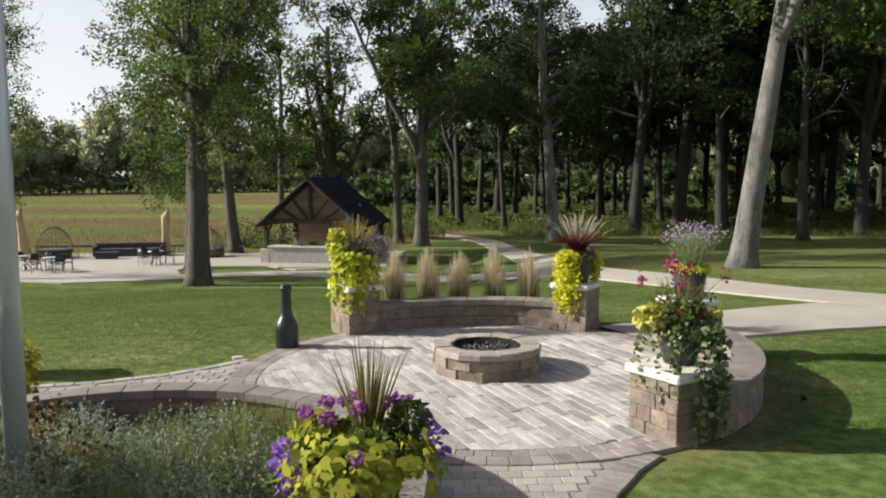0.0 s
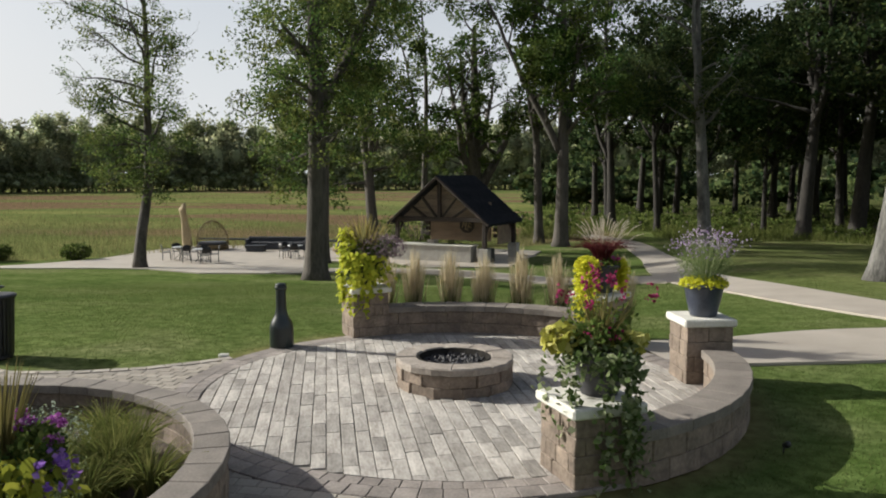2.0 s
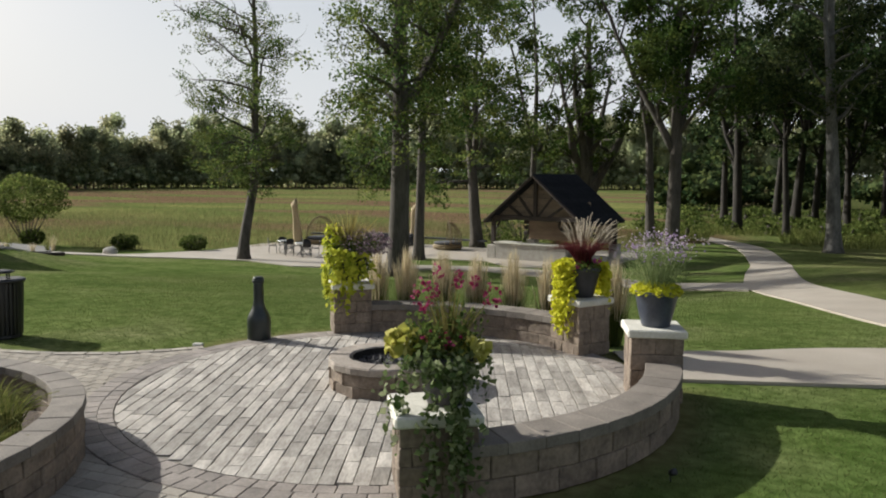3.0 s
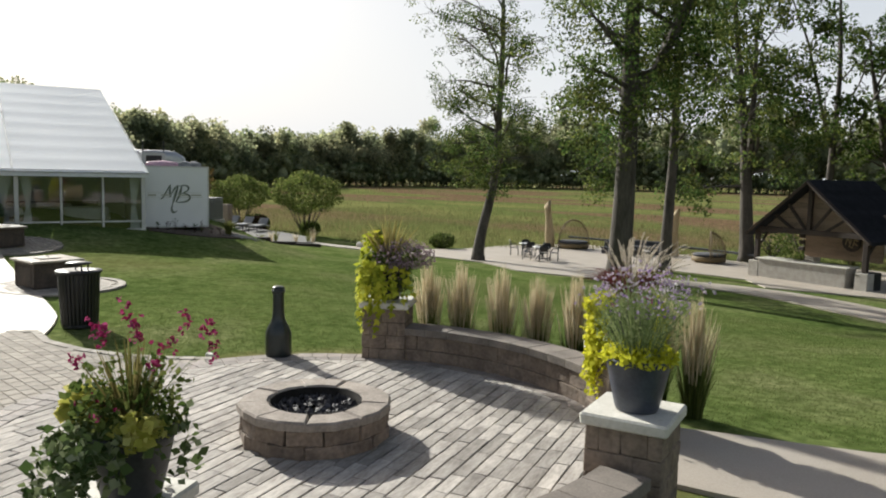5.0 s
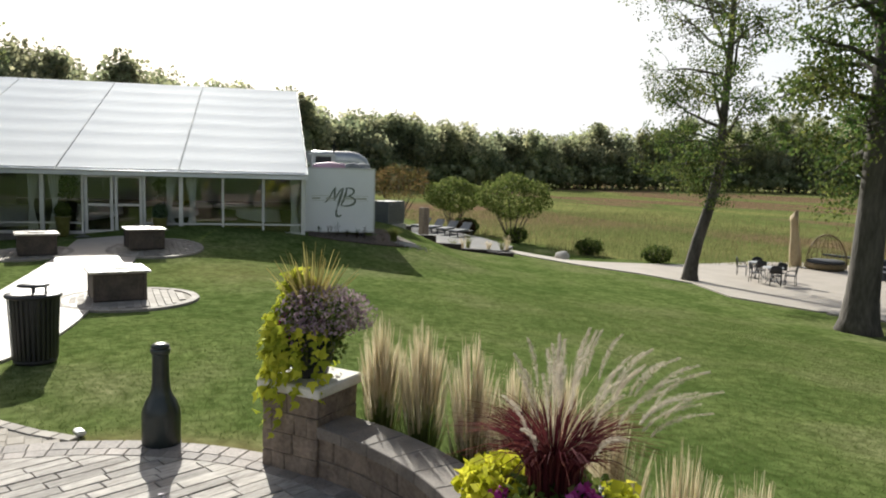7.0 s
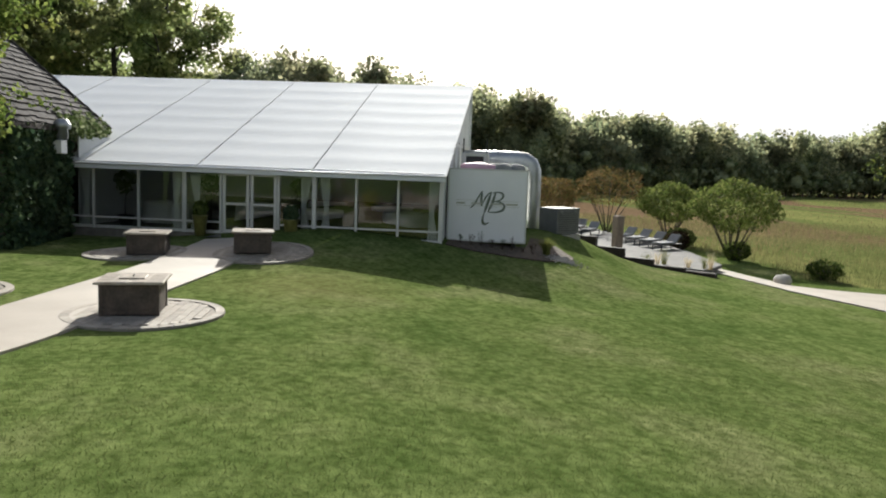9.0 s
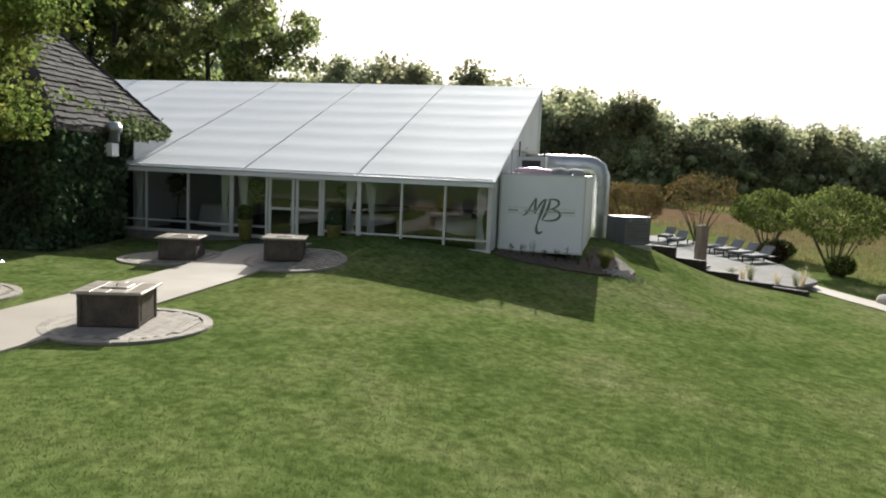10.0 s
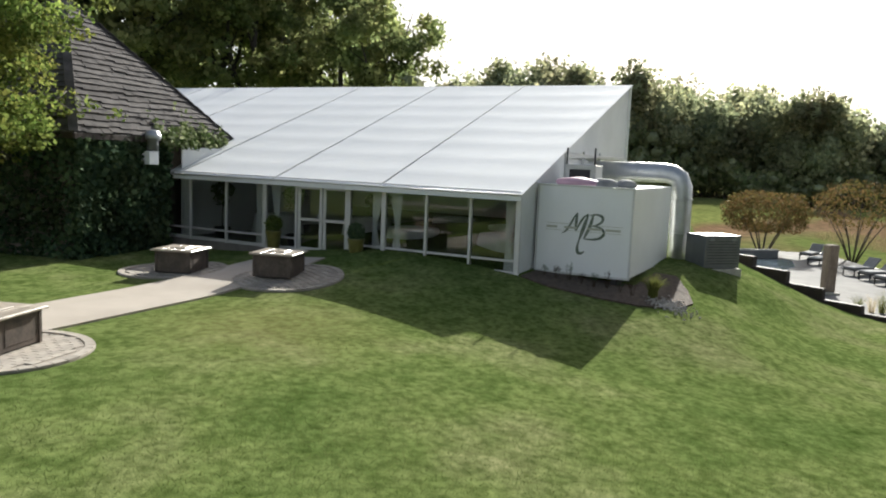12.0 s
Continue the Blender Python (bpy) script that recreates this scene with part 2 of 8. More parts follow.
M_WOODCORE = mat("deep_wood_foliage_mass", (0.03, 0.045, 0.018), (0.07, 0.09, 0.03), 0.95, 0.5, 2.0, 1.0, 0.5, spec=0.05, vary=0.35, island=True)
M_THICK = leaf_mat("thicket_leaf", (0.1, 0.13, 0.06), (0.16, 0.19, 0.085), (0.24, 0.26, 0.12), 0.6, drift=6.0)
# Haze over the trees behind the house is put into this paler colour.
M_HOUSETREE = leaf_mat("hazy_oak_leaf", (0.13, 0.16, 0.07), (0.21, 0.245, 0.1), (0.3, 0.33, 0.14), 0.7, drift=3.0)
M_SHRUB = leaf_mat("shrub_leaf", (0.08, 0.115, 0.026), (0.135, 0.175, 0.045), (0.22, 0.235, 0.08), 0.45)
M_UNDER = leaf_mat("undergrowth_leaf", (0.05, 0.075, 0.02), (0.09, 0.125, 0.032), (0.16, 0.19, 0.055), 0.42)
M_WOODGRASS = leaf_mat("woodland_grass_blade", (0.06, 0.08, 0.02), (0.1, 0.125, 0.032), (0.17, 0.18, 0.06), 0.4)
M_REDSHRUB = leaf_mat("turning_leaf", (0.1, 0.1, 0.03), (0.16, 0.12, 0.045), (0.22, 0.13, 0.06), 0.35)
M_LIME = leaf_mat("lime_creeper_leaf", (0.45, 0.46, 0.03), (0.6, 0.6, 0.05), (0.7, 0.66, 0.08), 0.4)
M_LIMEA = leaf_mat("lime_vine_leaf", (0.26, 0.31, 0.03), (0.44, 0.47, 0.05), (0.62, 0.6, 0.07), 0.4)
M_SWEETP = leaf_mat("sweet_potato_vine_leaf", (0.2, 0.22, 0.03), (0.31, 0.32, 0.045), (0.42, 0.4, 0.06), 0.35)
M_LIMELEAF = leaf_mat("pale_yellow_leaf", (0.36, 0.36, 0.07), (0.5, 0.47, 0.12), (0.62, 0.58, 0.22), 0.35)
M_IVY = leaf_mat("variegated_ivy_leaf", (0.06, 0.1, 0.03), (0.12, 0.16, 0.06), (0.34, 0.37, 0.22), 0.3)
M_DKIVY = leaf_mat("dark_wall_ivy_leaf", (0.036, 0.066, 0.038), (0.066, 0.105, 0.056), (0.105, 0.145, 0.075), 0.3, drift=1.2)
M_GREEN = leaf_mat("pot_foliage", (0.05, 0.085, 0.02), (0.1, 0.14, 0.035), (0.18, 0.2, 0.06), 0.35)
M_PURPLE = leaf_mat("purple_petal", (0.2, 0.09, 0.42), (0.32, 0.16, 0.5), (0.42, 0.25, 0.6), 0.3)
M_MAGENTA = leaf_mat("magenta_petal", (0.4, 0.03, 0.2), (0.55, 0.06, 0.32), (0.62, 0.16, 0.5), 0.3)
M_CRIMSON = leaf_mat("crimson_petal", (0.22, 0.015, 0.065), (0.32, 0.03, 0.11), (0.42, 0.08, 0.2), 0.3)
M_PETUNIA = leaf_mat("purple_pink_petal", (0.24, 0.05, 0.24), (0.38, 0.11, 0.38), (0.5, 0.24, 0.5), 0.3)
M_MAUVE = leaf_mat("dusty_mauve_flower", (0.17, 0.11, 0.14), (0.28, 0.2, 0.23), (0.4, 0.32, 0.34), 0.3)
M_LAV = leaf_mat("lavender_petal", (0.34, 0.26, 0.4), (0.48, 0.4, 0.5), (0.66, 0.62, 0.64), 0.3)
M_ASTER = leaf_mat("violet_aster_petal", (0.26, 0.15, 0.36), (0.38, 0.26, 0.46), (0.52, 0.4, 0.56), 0.3)
M_REDG = leaf_mat("red_fountain_grass", (0.05, 0.012, 0.016), (0.1, 0.02, 0.028), (0.19, 0.06, 0.05), 0.3)
M_TAN = leaf_mat("feather_reed_plume", (0.42, 0.34, 0.21), (0.58, 0.49, 0.33), (0.74, 0.66, 0.48), 0.45)
M_PLUME = leaf_mat("pale_cream_plume", (0.42, 0.36, 0.29), (0.55, 0.49, 0.4), (0.69, 0.63, 0.54), 0.4)
M_REED = leaf_mat("reed_blade", (0.06, 0.09, 0.022), (0.1, 0.13, 0.035), (0.17, 0.18, 0.06), 0.35)
M_SPIKE = leaf_mat("spike_blade", (0.2, 0.16, 0.05), (0.34, 0.28, 0.1), (0.42, 0.38, 0.14), 0.3)
M_OLIVE = leaf_mat("olive_spike_blade", (0.1, 0.09, 0.03), (0.16, 0.14, 0.05), (0.24, 0.2, 0.08), 0.3)
M_CATMINT = leaf_mat("grey_green_catmint", (0.16, 0.2, 0.14), (0.26, 0.31, 0.23), (0.4, 0.44, 0.36), 0.35)
M_SAGE = leaf_mat("green_sage_leaf", (0.11, 0.16, 0.06), (0.19, 0.24, 0.1), (0.32, 0.36, 0.18), 0.35)
M_BEDGRASS = leaf_mat("bed_grass_blade", (0.085, 0.105, 0.026), (0.145, 0.165, 0.045), (0.25, 0.24, 0.085), 0.38)
M_SEED = leaf_mat("seed_head", (0.02, 0.013, 0.008), (0.04, 0.026, 0.015), (0.07, 0.045, 0.025), 0.1)
M_RUST = leaf_mat("spent_rust_flower", (0.14, 0.09, 0.02), (0.24, 0.15, 0.04), (0.34, 0.22, 0.06), 0.3)
M_BLADE = leaf_mat("lawn_blade", (0.076, 0.112, 0.028), (0.108, 0.142, 0.042), (0.152, 0.172, 0.066), 0.42)
M_MEADOW = mat("meadow_blade", (0.13, 0.165, 0.055), (0.24, 0.19, 0.1), 0.9, 0.045, 0.3, 0, 0, vary=0.35, island=True, spec=0.05, thin=0.4)
M_VINYL = mat("white_tent_vinyl", (0.8, 0.82, 0.82), (0.87, 0.885, 0.885), 0.8, 0.5, 30, 0.05, 0.002, thin=0.14)
M_GABLE = mat("grey_tent_liner", (0.62, 0.63, 0.63), (0.73, 0.74, 0.74), 0.6, 1.0, 30, 0.1, 0.003)
M_ALU = mat("brushed_aluminium_frame", (0.55, 0.55, 0.54), (0.66, 0.66, 0.65), 0.45, 3, 60, 0.05, 0.001, metal=0.3)
M_TRAILER = mat("white_panel", (0.78, 0.79, 0.79), (0.85, 0.86, 0.86), 0.4, 1, 40, 0.03, 0.001)
M_GALV = mat("galvanised_duct", (0.4, 0.41, 0.41), (0.55, 0.56, 0.56), 0.4, 3, 50, 0.1, 0.002, metal=0.7)
M_AC = mat("grey_enamel_housing", (0.11, 0.115, 0.12), (0.165, 0.17, 0.175), 0.5, 4, 60, 0.1, 0.001)
M_PINK = mat("pink_insulation_bag", (0.5, 0.28, 0.36), (0.62, 0.4, 0.47), 0.5, 4, 40, 0.3, 0.01)
M_INK = mat("grey_green_print", (0.1, 0.13, 0.1), (0.14, 0.17, 0.13), 0.5, 4, 60, 0)
M_PALEINK = mat("pale_print", (0.42, 0.42, 0.34), (0.5, 0.5, 0.42), 0.5, 4, 60, 0)
M_CURTAIN = mat("white_curtain", (0.66, 0.66, 0.64), (0.75, 0.75, 0.73), 0.8, 5, 90, 0.1, 0.002)
M_FLOORIN = mat("brown_grey_carpet", (0.13, 0.118, 0.105), (0.2, 0.182, 0.165), 0.9, 4, 80, 0.2, 0.003)
M_LINEN = mat("white_linen", (0.7, 0.7, 0.7), (0.8, 0.8, 0.8), 0.8, 4, 80, 0.1, 0.002)
M_TBROWN = mat("brown_slate_panel", (0.035, 0.026, 0.021), (0.095, 0.07, 0.054), 0.6, 4, 18, 0.3, 0.005, vary=0.1)
M_TTOP = mat("mottled_tile_top", (0.26, 0.22, 0.18), (0.5, 0.44, 0.37), 0.3, 5, 30, 0.1, 0.002, vary=0.1)
M_SHINGLE = mat("grey_brown_shingle", (0.056, 0.052, 0.051), (0.125, 0.116, 0.113), 0.95, 3, 40, 0.5, 0.006, spec=0.1, vary=0.2)
M_HOUSE = mat("dark_stucco", (0.12, 0.1, 0.085), (0.2, 0.17, 0.14), 0.9, 3, 60, 0.4, 0.005)
M_KROOF = mat("black_asphalt_shingle", (0.013, 0.014, 0.018), (0.028, 0.029, 0.034), 0.95, 3, 40, 0.5, 0.006, spec=0.1, vary=0.2)
M_CEDAR = mat("cedar_boards", (0.19, 0.135, 0.095), (0.33, 0.245, 0.175), 0.75, 3, 25, 0.3, 0.004, vary=0.15, stretch=(0.3, 1, 1))
M_BEAM = mat("dark_stained_timber", (0.02, 0.013, 0.01), (0.05, 0.033, 0.024), 0.7, 3, 25, 0.3, 0.004)
M_KSTONE = mat("grey_counter_stone", (0.3, 0.28, 0.25), (0.44, 0.42, 0.38), 0.85, 4, 30, 0.6, 0.01, vary=0.1)
M_LOG = mat("peeled_log", (0.34, 0.25, 0.14), (0.52, 0.41, 0.25), 0.8, 3, 20, 0.4, 0.01, stretch=(1, 1, 0.25))
M_POST = mat("weathered_brown_post", (0.17, 0.13, 0.1), (0.3, 0.24, 0.19), 0.9, 4, 22, 0.6, 0.012, stretch=(1, 1, 0.3))
M_RATTAN = mat("brown_rattan", (0.12, 0.085, 0.04), (0.22, 0.16, 0.08), 0.7, 10, 60, 0.3, 0.003)
M_CUSH = mat("charcoal_cushion", (0.04, 0.042, 0.05), (0.075, 0.078, 0.09), 0.9, 6, 80, 0.2, 0.003)
M_GREYC = mat("pale_grey_cushion", (0.2, 0.2, 0.205), (0.29, 0.29, 0.29), 0.9, 6, 80, 0.2, 0.003)
M_STONE = mat("pale_boulder", (0.38, 0.36, 0.32), (0.55, 0.52, 0.47), 0.9, 4, 20, 0.8, 0.02, coarse=1)
M_POOL = mat("pool_water", (0.2, 0.27, 0.3), (0.3, 0.37, 0.4), 0.06, 1.5, 12, 0.15, 0.02)
M_POLE = mat("pale_flagpole_metal", (0.5, 0.52, 0.54), (0.6, 0.62, 0.64), 0.4, 3, 60, 0.05, 0.001, metal=0.4)
M_ROPE = mat("rope", (0.4, 0.38, 0.34), (0.5, 0.48, 0.44), 0.9, 10, 90, 0.2, 0.001)
M_FIXT = mat("cream_plastic", (0.6, 0.58, 0.5), (0.7, 0.68, 0.6), 0.5, 10, 80, 0.05, 0.001)


def glass(name):
    m = bpy.data.materials.new(name)
    m.use_nodes = True
    n, l = m.node_tree.nodes, m.node_tree.links
    n.remove(n["Principled BSDF"])
    gl, tr, mx, lw = n.new("ShaderNodeBsdfGlossy"), n.new("ShaderNodeBsdfTransparent"), n.new("ShaderNodeMixShader"), n.new("ShaderNodeLayerWeight")
    lw.inputs["Blend"].default_value = 0.5
    pw, fr = n.new("ShaderNodeMath"), n.new("ShaderNodeMath")
    pw.operation, fr.operation = "POWER", "MULTIPLY_ADD"
    pw.inputs[1].default_value = 4.0
    l.new(lw.outputs["Facing"], pw.inputs[0])
    l.new(pw.outputs[0], fr.inputs[0])
    fr.inputs[1].default_value, fr.inputs[2].default_value = 0.7, 0.07
    gl.inputs["Roughness"].default_value = 0.02
    tr.inputs["Color"].default_value = (0.82, 0.84, 0.83, 1)
    l.new(fr.outputs[0], mx.inputs[0])
    l.new(tr.outputs[0], mx.inputs[1])
    l.new(gl.outputs[0], mx.inputs[2])
    l.new(mx.outputs[0], n["Material Output"].inputs["Surface"])
    return m


M_GLASS = glass("window_glass")


# ---- building tools ----
def mesh(name, verts, faces, material, smooth=False):
    me = bpy.data.meshes.new(name)
    me.from_pydata([tuple(v) for v in verts], [], faces)
    me.materials.append(material)
    if smooth:
        me.polygons.foreach_set("use_smooth", [True] * len(me.polygons))
    me.update()
    return me


def from_bm(name, bm, material, smooth=False):
    me = bpy.data.meshes.new(name)
    bm.normal_update()
    bm.to_mesh(me)
    bm.free()
    me.materials.append(material)
    if smooth:
        me.polygons.foreach_set("use_smooth", [True] * len(me.polygons))
    return me


FINE = ("limb_work", "magenta_bloom", "violet_bloom", "pink_bloom", "mauve_bloom", "aster_bloom", "violet_aster_bloom", "stem", "seed_head", "plume", "stem_foliage", "yellow_foliage", "foliage", "blade_tuft", "crown", "flower_stem", "plume_stem", "vine", "ivy", "lime_vine", "lime_creeper", "spike_grass", "red_grass", "rim_foliage")


def piece(name, me, parent, m=None, label=""):
    """One mesh object under a thing or a part."""
    ob = new(name, me)
    ob.parent = parent
    if m is not None:
        ob.matrix_basis = m
    if label:
        ob["label"] = label
    if name in FINE:
        ob["kind"] = "stuff"
    return ob


def thing(name, label, category, m=None, group="", kind=""):
    ob = new(name)
    ob.empty_display_size = 0.1
    if m is not None:
        ob.matrix_basis = m
    return tagged(ob, label, category, group, kind)


def solid(name, me, label, category, m=None, group="", kind=""):
    ob = new(name, me)
    if m is not None:
        ob.matrix_basis = m
    return tagged(ob, label, category, group, kind)


def box(name, sx, sy, sz, material, bevel=0.01, base=True, rough=0.0, seed=0):
    """A bevelled block, centred in plan, standing on z = 0 (or centred); rough: how uneven its corners are."""
    bm = bmesh.new()
    bmesh.ops.create_cube(bm, size=1)
    r = random.Random(seed)
    for v in bm.verts:
        v.co = Vector((v.co.x * sx, v.co.y * sy, (v.co.z + (0.5 if base else 0)) * sz))
        if rough:
            v.co += Vector((r.uniform(-rough, rough), r.uniform(-rough, rough), r.uniform(-rough, rough) * 0.5))
    if bevel:
        bmesh.ops.bevel(bm, geom=list(bm.edges), offset=bevel, segments=1, affect="EDGES")
    return from_bm(name, bm, material)


def prism(name, outline, z0, z1, material, bevel=0.0):
    """A flat outline in plan, drawn up from z0 to z1."""
    bm = bmesh.new()
    lo = [bm.verts.new((x, y, z0)) for x, y in outline]
    hi = [bm.verts.new((x, y, z1)) for x, y in outline]
    k = len(outline)
    top = bm.faces.new(hi)
    bm.faces.new(lo[::-1])
    for i in range(k):
        bm.faces.new((lo[i], lo[(i + 1) % k], hi[(i + 1) % k], hi[i]))
    bmesh.ops.recalc_face_normals(bm, faces=bm.faces)
    if bevel:
        bmesh.ops.bevel(bm, geom=list(top.edges), offset=bevel, segments=1, affect="EDGES")
    return from_bm(name, bm, material)


def lathe(name, profile, material, n=28, smooth=True, wobble=0.0):
    """A turned shape from (radius, height) pairs."""
    verts, faces = [], []
    for i, (r, z) in enumerate(profile):
        for j in range(n):
            t = 2 * math.pi * j / n
            rr = r * (1 + wobble * math.sin(3 * t + z * 9))
            verts.append((rr * math.cos(t), rr * math.sin(t), z))
    for i in range(len(profile) - 1):
        for j in range(n):
            faces.append((i * n + j, i * n + (j + 1) % n, (i + 1) * n + (j + 1) % n, (i + 1) * n + j))
    faces.append(tuple(range(n))[::-1])
    faces.append(tuple(range((len(profile) - 1) * n, len(profile) * n)))
    return mesh(name, verts, faces, material, smooth)


def tubes(paths, sides=6):
    """Verts and faces of tapered tubes; each path is a list of (point, radius)."""
    verts, faces = [], []
    for path in paths:
        base = len(verts)
        k = len(path)
        for i, (p, r) in enumerate(path):
            q0, q1 = path[max(0, i - 1)][0], path[min(k - 1, i + 1)][0]
            d = (q1 - q0).normalized()
            u = d.cross(Vector((0.31, 0.2, 0.93) if abs(d.z) < 0.9 else (1, 0, 0))).normalized()
            w = d.cross(u)
            for j in range(sides):
                t = 2 * math.pi * j / sides
                verts.append(p + (u * math.cos(t) + w * math.sin(t)) * r)
        for i in range(k - 1):
            for j in range(sides):
                a0, a1 = base + i * sides + j, base + i * sides + (j + 1) % sides
                faces.append((a0, a1, a1 + sides, a0 + sides))
        faces.append(tuple(base + (k - 1) * sides + j for j in range(sides)))
        faces.append(tuple(base + j for j in range(sides))[::-1])
    return verts, faces


def tube(name, pts, r, material, sides=8, smooth=True):
    v, f = tubes([[(Vector(p), r if not isinstance(r, (list, tuple)) else r[i]) for i, p in enumerate(pts)]], sides)
    return mesh(name, v, f, material, smooth)


def raw(name, verts, quads, material):
    """A large mesh from arrays: verts (n, 3), quads (m, 4)."""
    me = bpy.data.meshes.new(name)
    verts, quads = np.asarray(verts, np.float32), np.asarray(quads, np.int32)
    m, k = quads.shape
    me.vertices.add(len(verts))
    me.vertices.foreach_set("co", verts.ravel())
    me.loops.add(m * k)
    me.loops.foreach_set("vertex_index", quads.ravel())
    me.polygons.add(m)
    me.polygons.foreach_set("loop_start", np.arange(m, dtype=np.int32) * k)
    me.polygons.foreach_set("loop_total", np.full(m, k, np.int32))
    me.materials.append(material)
    me.update(calc_edges=True)
    return me


def leaves(name, centres, size, material, rng, flat=0.0, aspect=0.6, droop=0.0):
    """One small pointed, folded leaf at each centre, in all directions; flat: how far they lie level."""
    c = np.asarray(centres, float)
    n = len(c)
    d = rng.normal(size=(n, 3))
    d[:, 2] = d[:, 2] * (1 - flat) - droop
    d /= np.linalg.norm(d, axis=1)[:, None] + 1e-9
    s = rng.normal(size=(n, 3))
    s[:, 2] *= (1 - flat)
    s -= (s * d).sum(1)[:, None] * d
    s /= np.linalg.norm(s, axis=1)[:, None] + 1e-9
    nn = np.cross(d, s)
    L = (size * rng.uniform(0.6, 1.35, n))[:, None]
    v = np.stack([c - d * L * 0.5, c + s * L * aspect * 0.5 + nn * L * 0.12, c + d * L * 0.5, c - s * L * aspect * 0.5 + nn * L * 0.12], 1).reshape(-1, 3)
    return raw(name, v, np.arange(4 * n).reshape(-1, 4), material)


def blades(name, roots, tips, width, material, rng, bend=0.15, seg=3):
    """Grass blades from root to tip, bowed outwards; each is a strip that narrows."""
    a, b = np.asarray(roots, float), np.asarray(tips, float)
    n = len(a)
    d = b - a
    side = np.cross(d, rng.normal(size=(n, 3)))
    side /= np.linalg.norm(side, axis=1)[:, None] + 1e-9
    out = d.copy()
    out[:, 2] = 0
    verts = []
    for i in range(seg + 1):
        f = i / seg
        p = a + d * f - out * bend * 4 * f * (1 - f) + np.array([0, 0, 1]) * (np.linalg.norm(out, axis=1) * bend * 4 * f * (1 - f))[:, None]
        w = width * (1 - 0.85 * f ** 1.5)
        verts += [p - side * w * 0.5, p + side * w * 0.5]
    v = np.stack(verts, 1).reshape(-1, 3)
    k = 2 * (seg + 1)
    base = (np.arange(n) * k)[:, None, None]
    q = np.array([[2 * i, 2 * i + 1, 2 * i + 3, 2 * i + 2] for i in range(seg)])[None]
    return raw(name, v, (base + q).reshape(-1, 4), material)


# ---- the lie of the land ----
def ss(v):
    v = np.clip(v, 0, 1)
    return v * v * (3 - 2 * v)


def land(x, y):
    """Height of the ground: level at the fire pit, falling northwards to the meadow, raised round the tent."""
    x, y = np.asarray(x, float), np.asarray(y, float)
    s = np.maximum(y - 11.0, 0)
    r = np.where(s < 3, s * s / 6, s - 1.5)
    r = 2.45 * np.tanh(0.105 * r / 2.45 * (1 + 0.25 * ss((r - 5) / 15)))
    k = 1 - 0.62 * ss((x + 1) / 10) * (1 - ss((y - 28) / 25))
    z = -r * k
    z = z - 0.18 * ss((-4 - x) / 6) * ss((16 - y) / 5)
    z = z + (0.62 + 0.35 * ss((-22.5 - x) / 4)) * ss((-16 - x) / 7) * ss((25.6 + 1.4 * ss((-24 - x) / 5) - y) / 5.2) * ss((y - 6) / 8)
    # the pool terrace is cut into the slope behind a timber edge
    cut = ss(((x + 33.4) * -0.78 + (y - 22.6) * 0.625) / 0.5) * ss((y - 21.9) / 0.6) * ss((32.5 - y) / 1.5)
    z = z * (1 - cut) + np.minimum(z, -1.72) * cut
    z = z + 0.16 * np.exp(-((x + 27.2) / 3.6) ** 2 - ((y - 21.8) / 2.0) ** 2)
    return z


def ground_z(x, y):
    return float(land(x, y))


def steps(lo, hi, near_lo, near_hi, fine, grow=1.22):
    out = list(np.arange(near_lo, near_hi + 1e-6, fine))
    s, v = fine, near_hi
    while v < hi:
        s *= grow
        v += s
        out.append(v)
    s, v = fine, near_lo
    while v > lo:
        s *= grow
        v -= s
        out.insert(0, v)
    return np.array(out)


gx, gy = steps(-1500, 1500, -48, 30, 0.45), steps(-700, 1800, -6, 62, 0.45)
GX, GY = np.meshgrid(gx, gy)
GZ = land(GX, GY) - 0.012
nx, ny = len(gx), len(gy)
idx = np.arange(nx * ny).reshape(ny, nx)
ground_me = raw("ground", np.stack([GX, GY, GZ], -1).reshape(-1, 3),
                np.stack([idx[:-1, :-1], idx[:-1, 1:], idx[1:, 1:], idx[1:, :-1]], -1).reshape(-1, 4), M_GROUND)
ground_me.polygons.foreach_set("use_smooth", [True] * len(ground_me.polygons))
edge = 47 + 1.5 * np.sin(GX * 0.3) - 14 * ss((-22 - GX) / 10) + 14 * ss((GX + 10) / 12)
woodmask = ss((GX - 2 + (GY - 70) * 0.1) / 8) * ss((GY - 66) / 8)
field = ss((GY - edge) / 3) * (1 - ss((GX + 2) / 8)) + ss((-45 - GX) / 4) * ss((GY - 12) / 8) * (1 - ss((GX + 2) / 8))
ringd = np.hypot(GX - 0.55, GY - 9.35)
dry = 0.5 * ss((3.65 - ringd) / 0.4) + 0.22 * ss((1 - np.hypot(GX + 15.0, GY - 13.4) / 3.5)) + 0.16 * ss((GX - 3) / 6) * ss((GY - 17) / 8)
for nm, arr in (("field", np.clip(field, 0, 1)), ("wood", woodmask), ("dry", np.clip(dry, 0, 1)), ("deep_green", ss((GX - 1.6) / 1.5) * ss((12.5 - GY) / 3))):
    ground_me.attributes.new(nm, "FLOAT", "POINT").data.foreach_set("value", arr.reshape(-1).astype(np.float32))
ground = solid("ground", ground_me, "mown green lawn falling away to a golden meadow", "ground", kind="structure")


# ---- hard surfaces ----
PC = Vector((0.55, 9.35, 0))           # centre of the round patio and of the fire pit


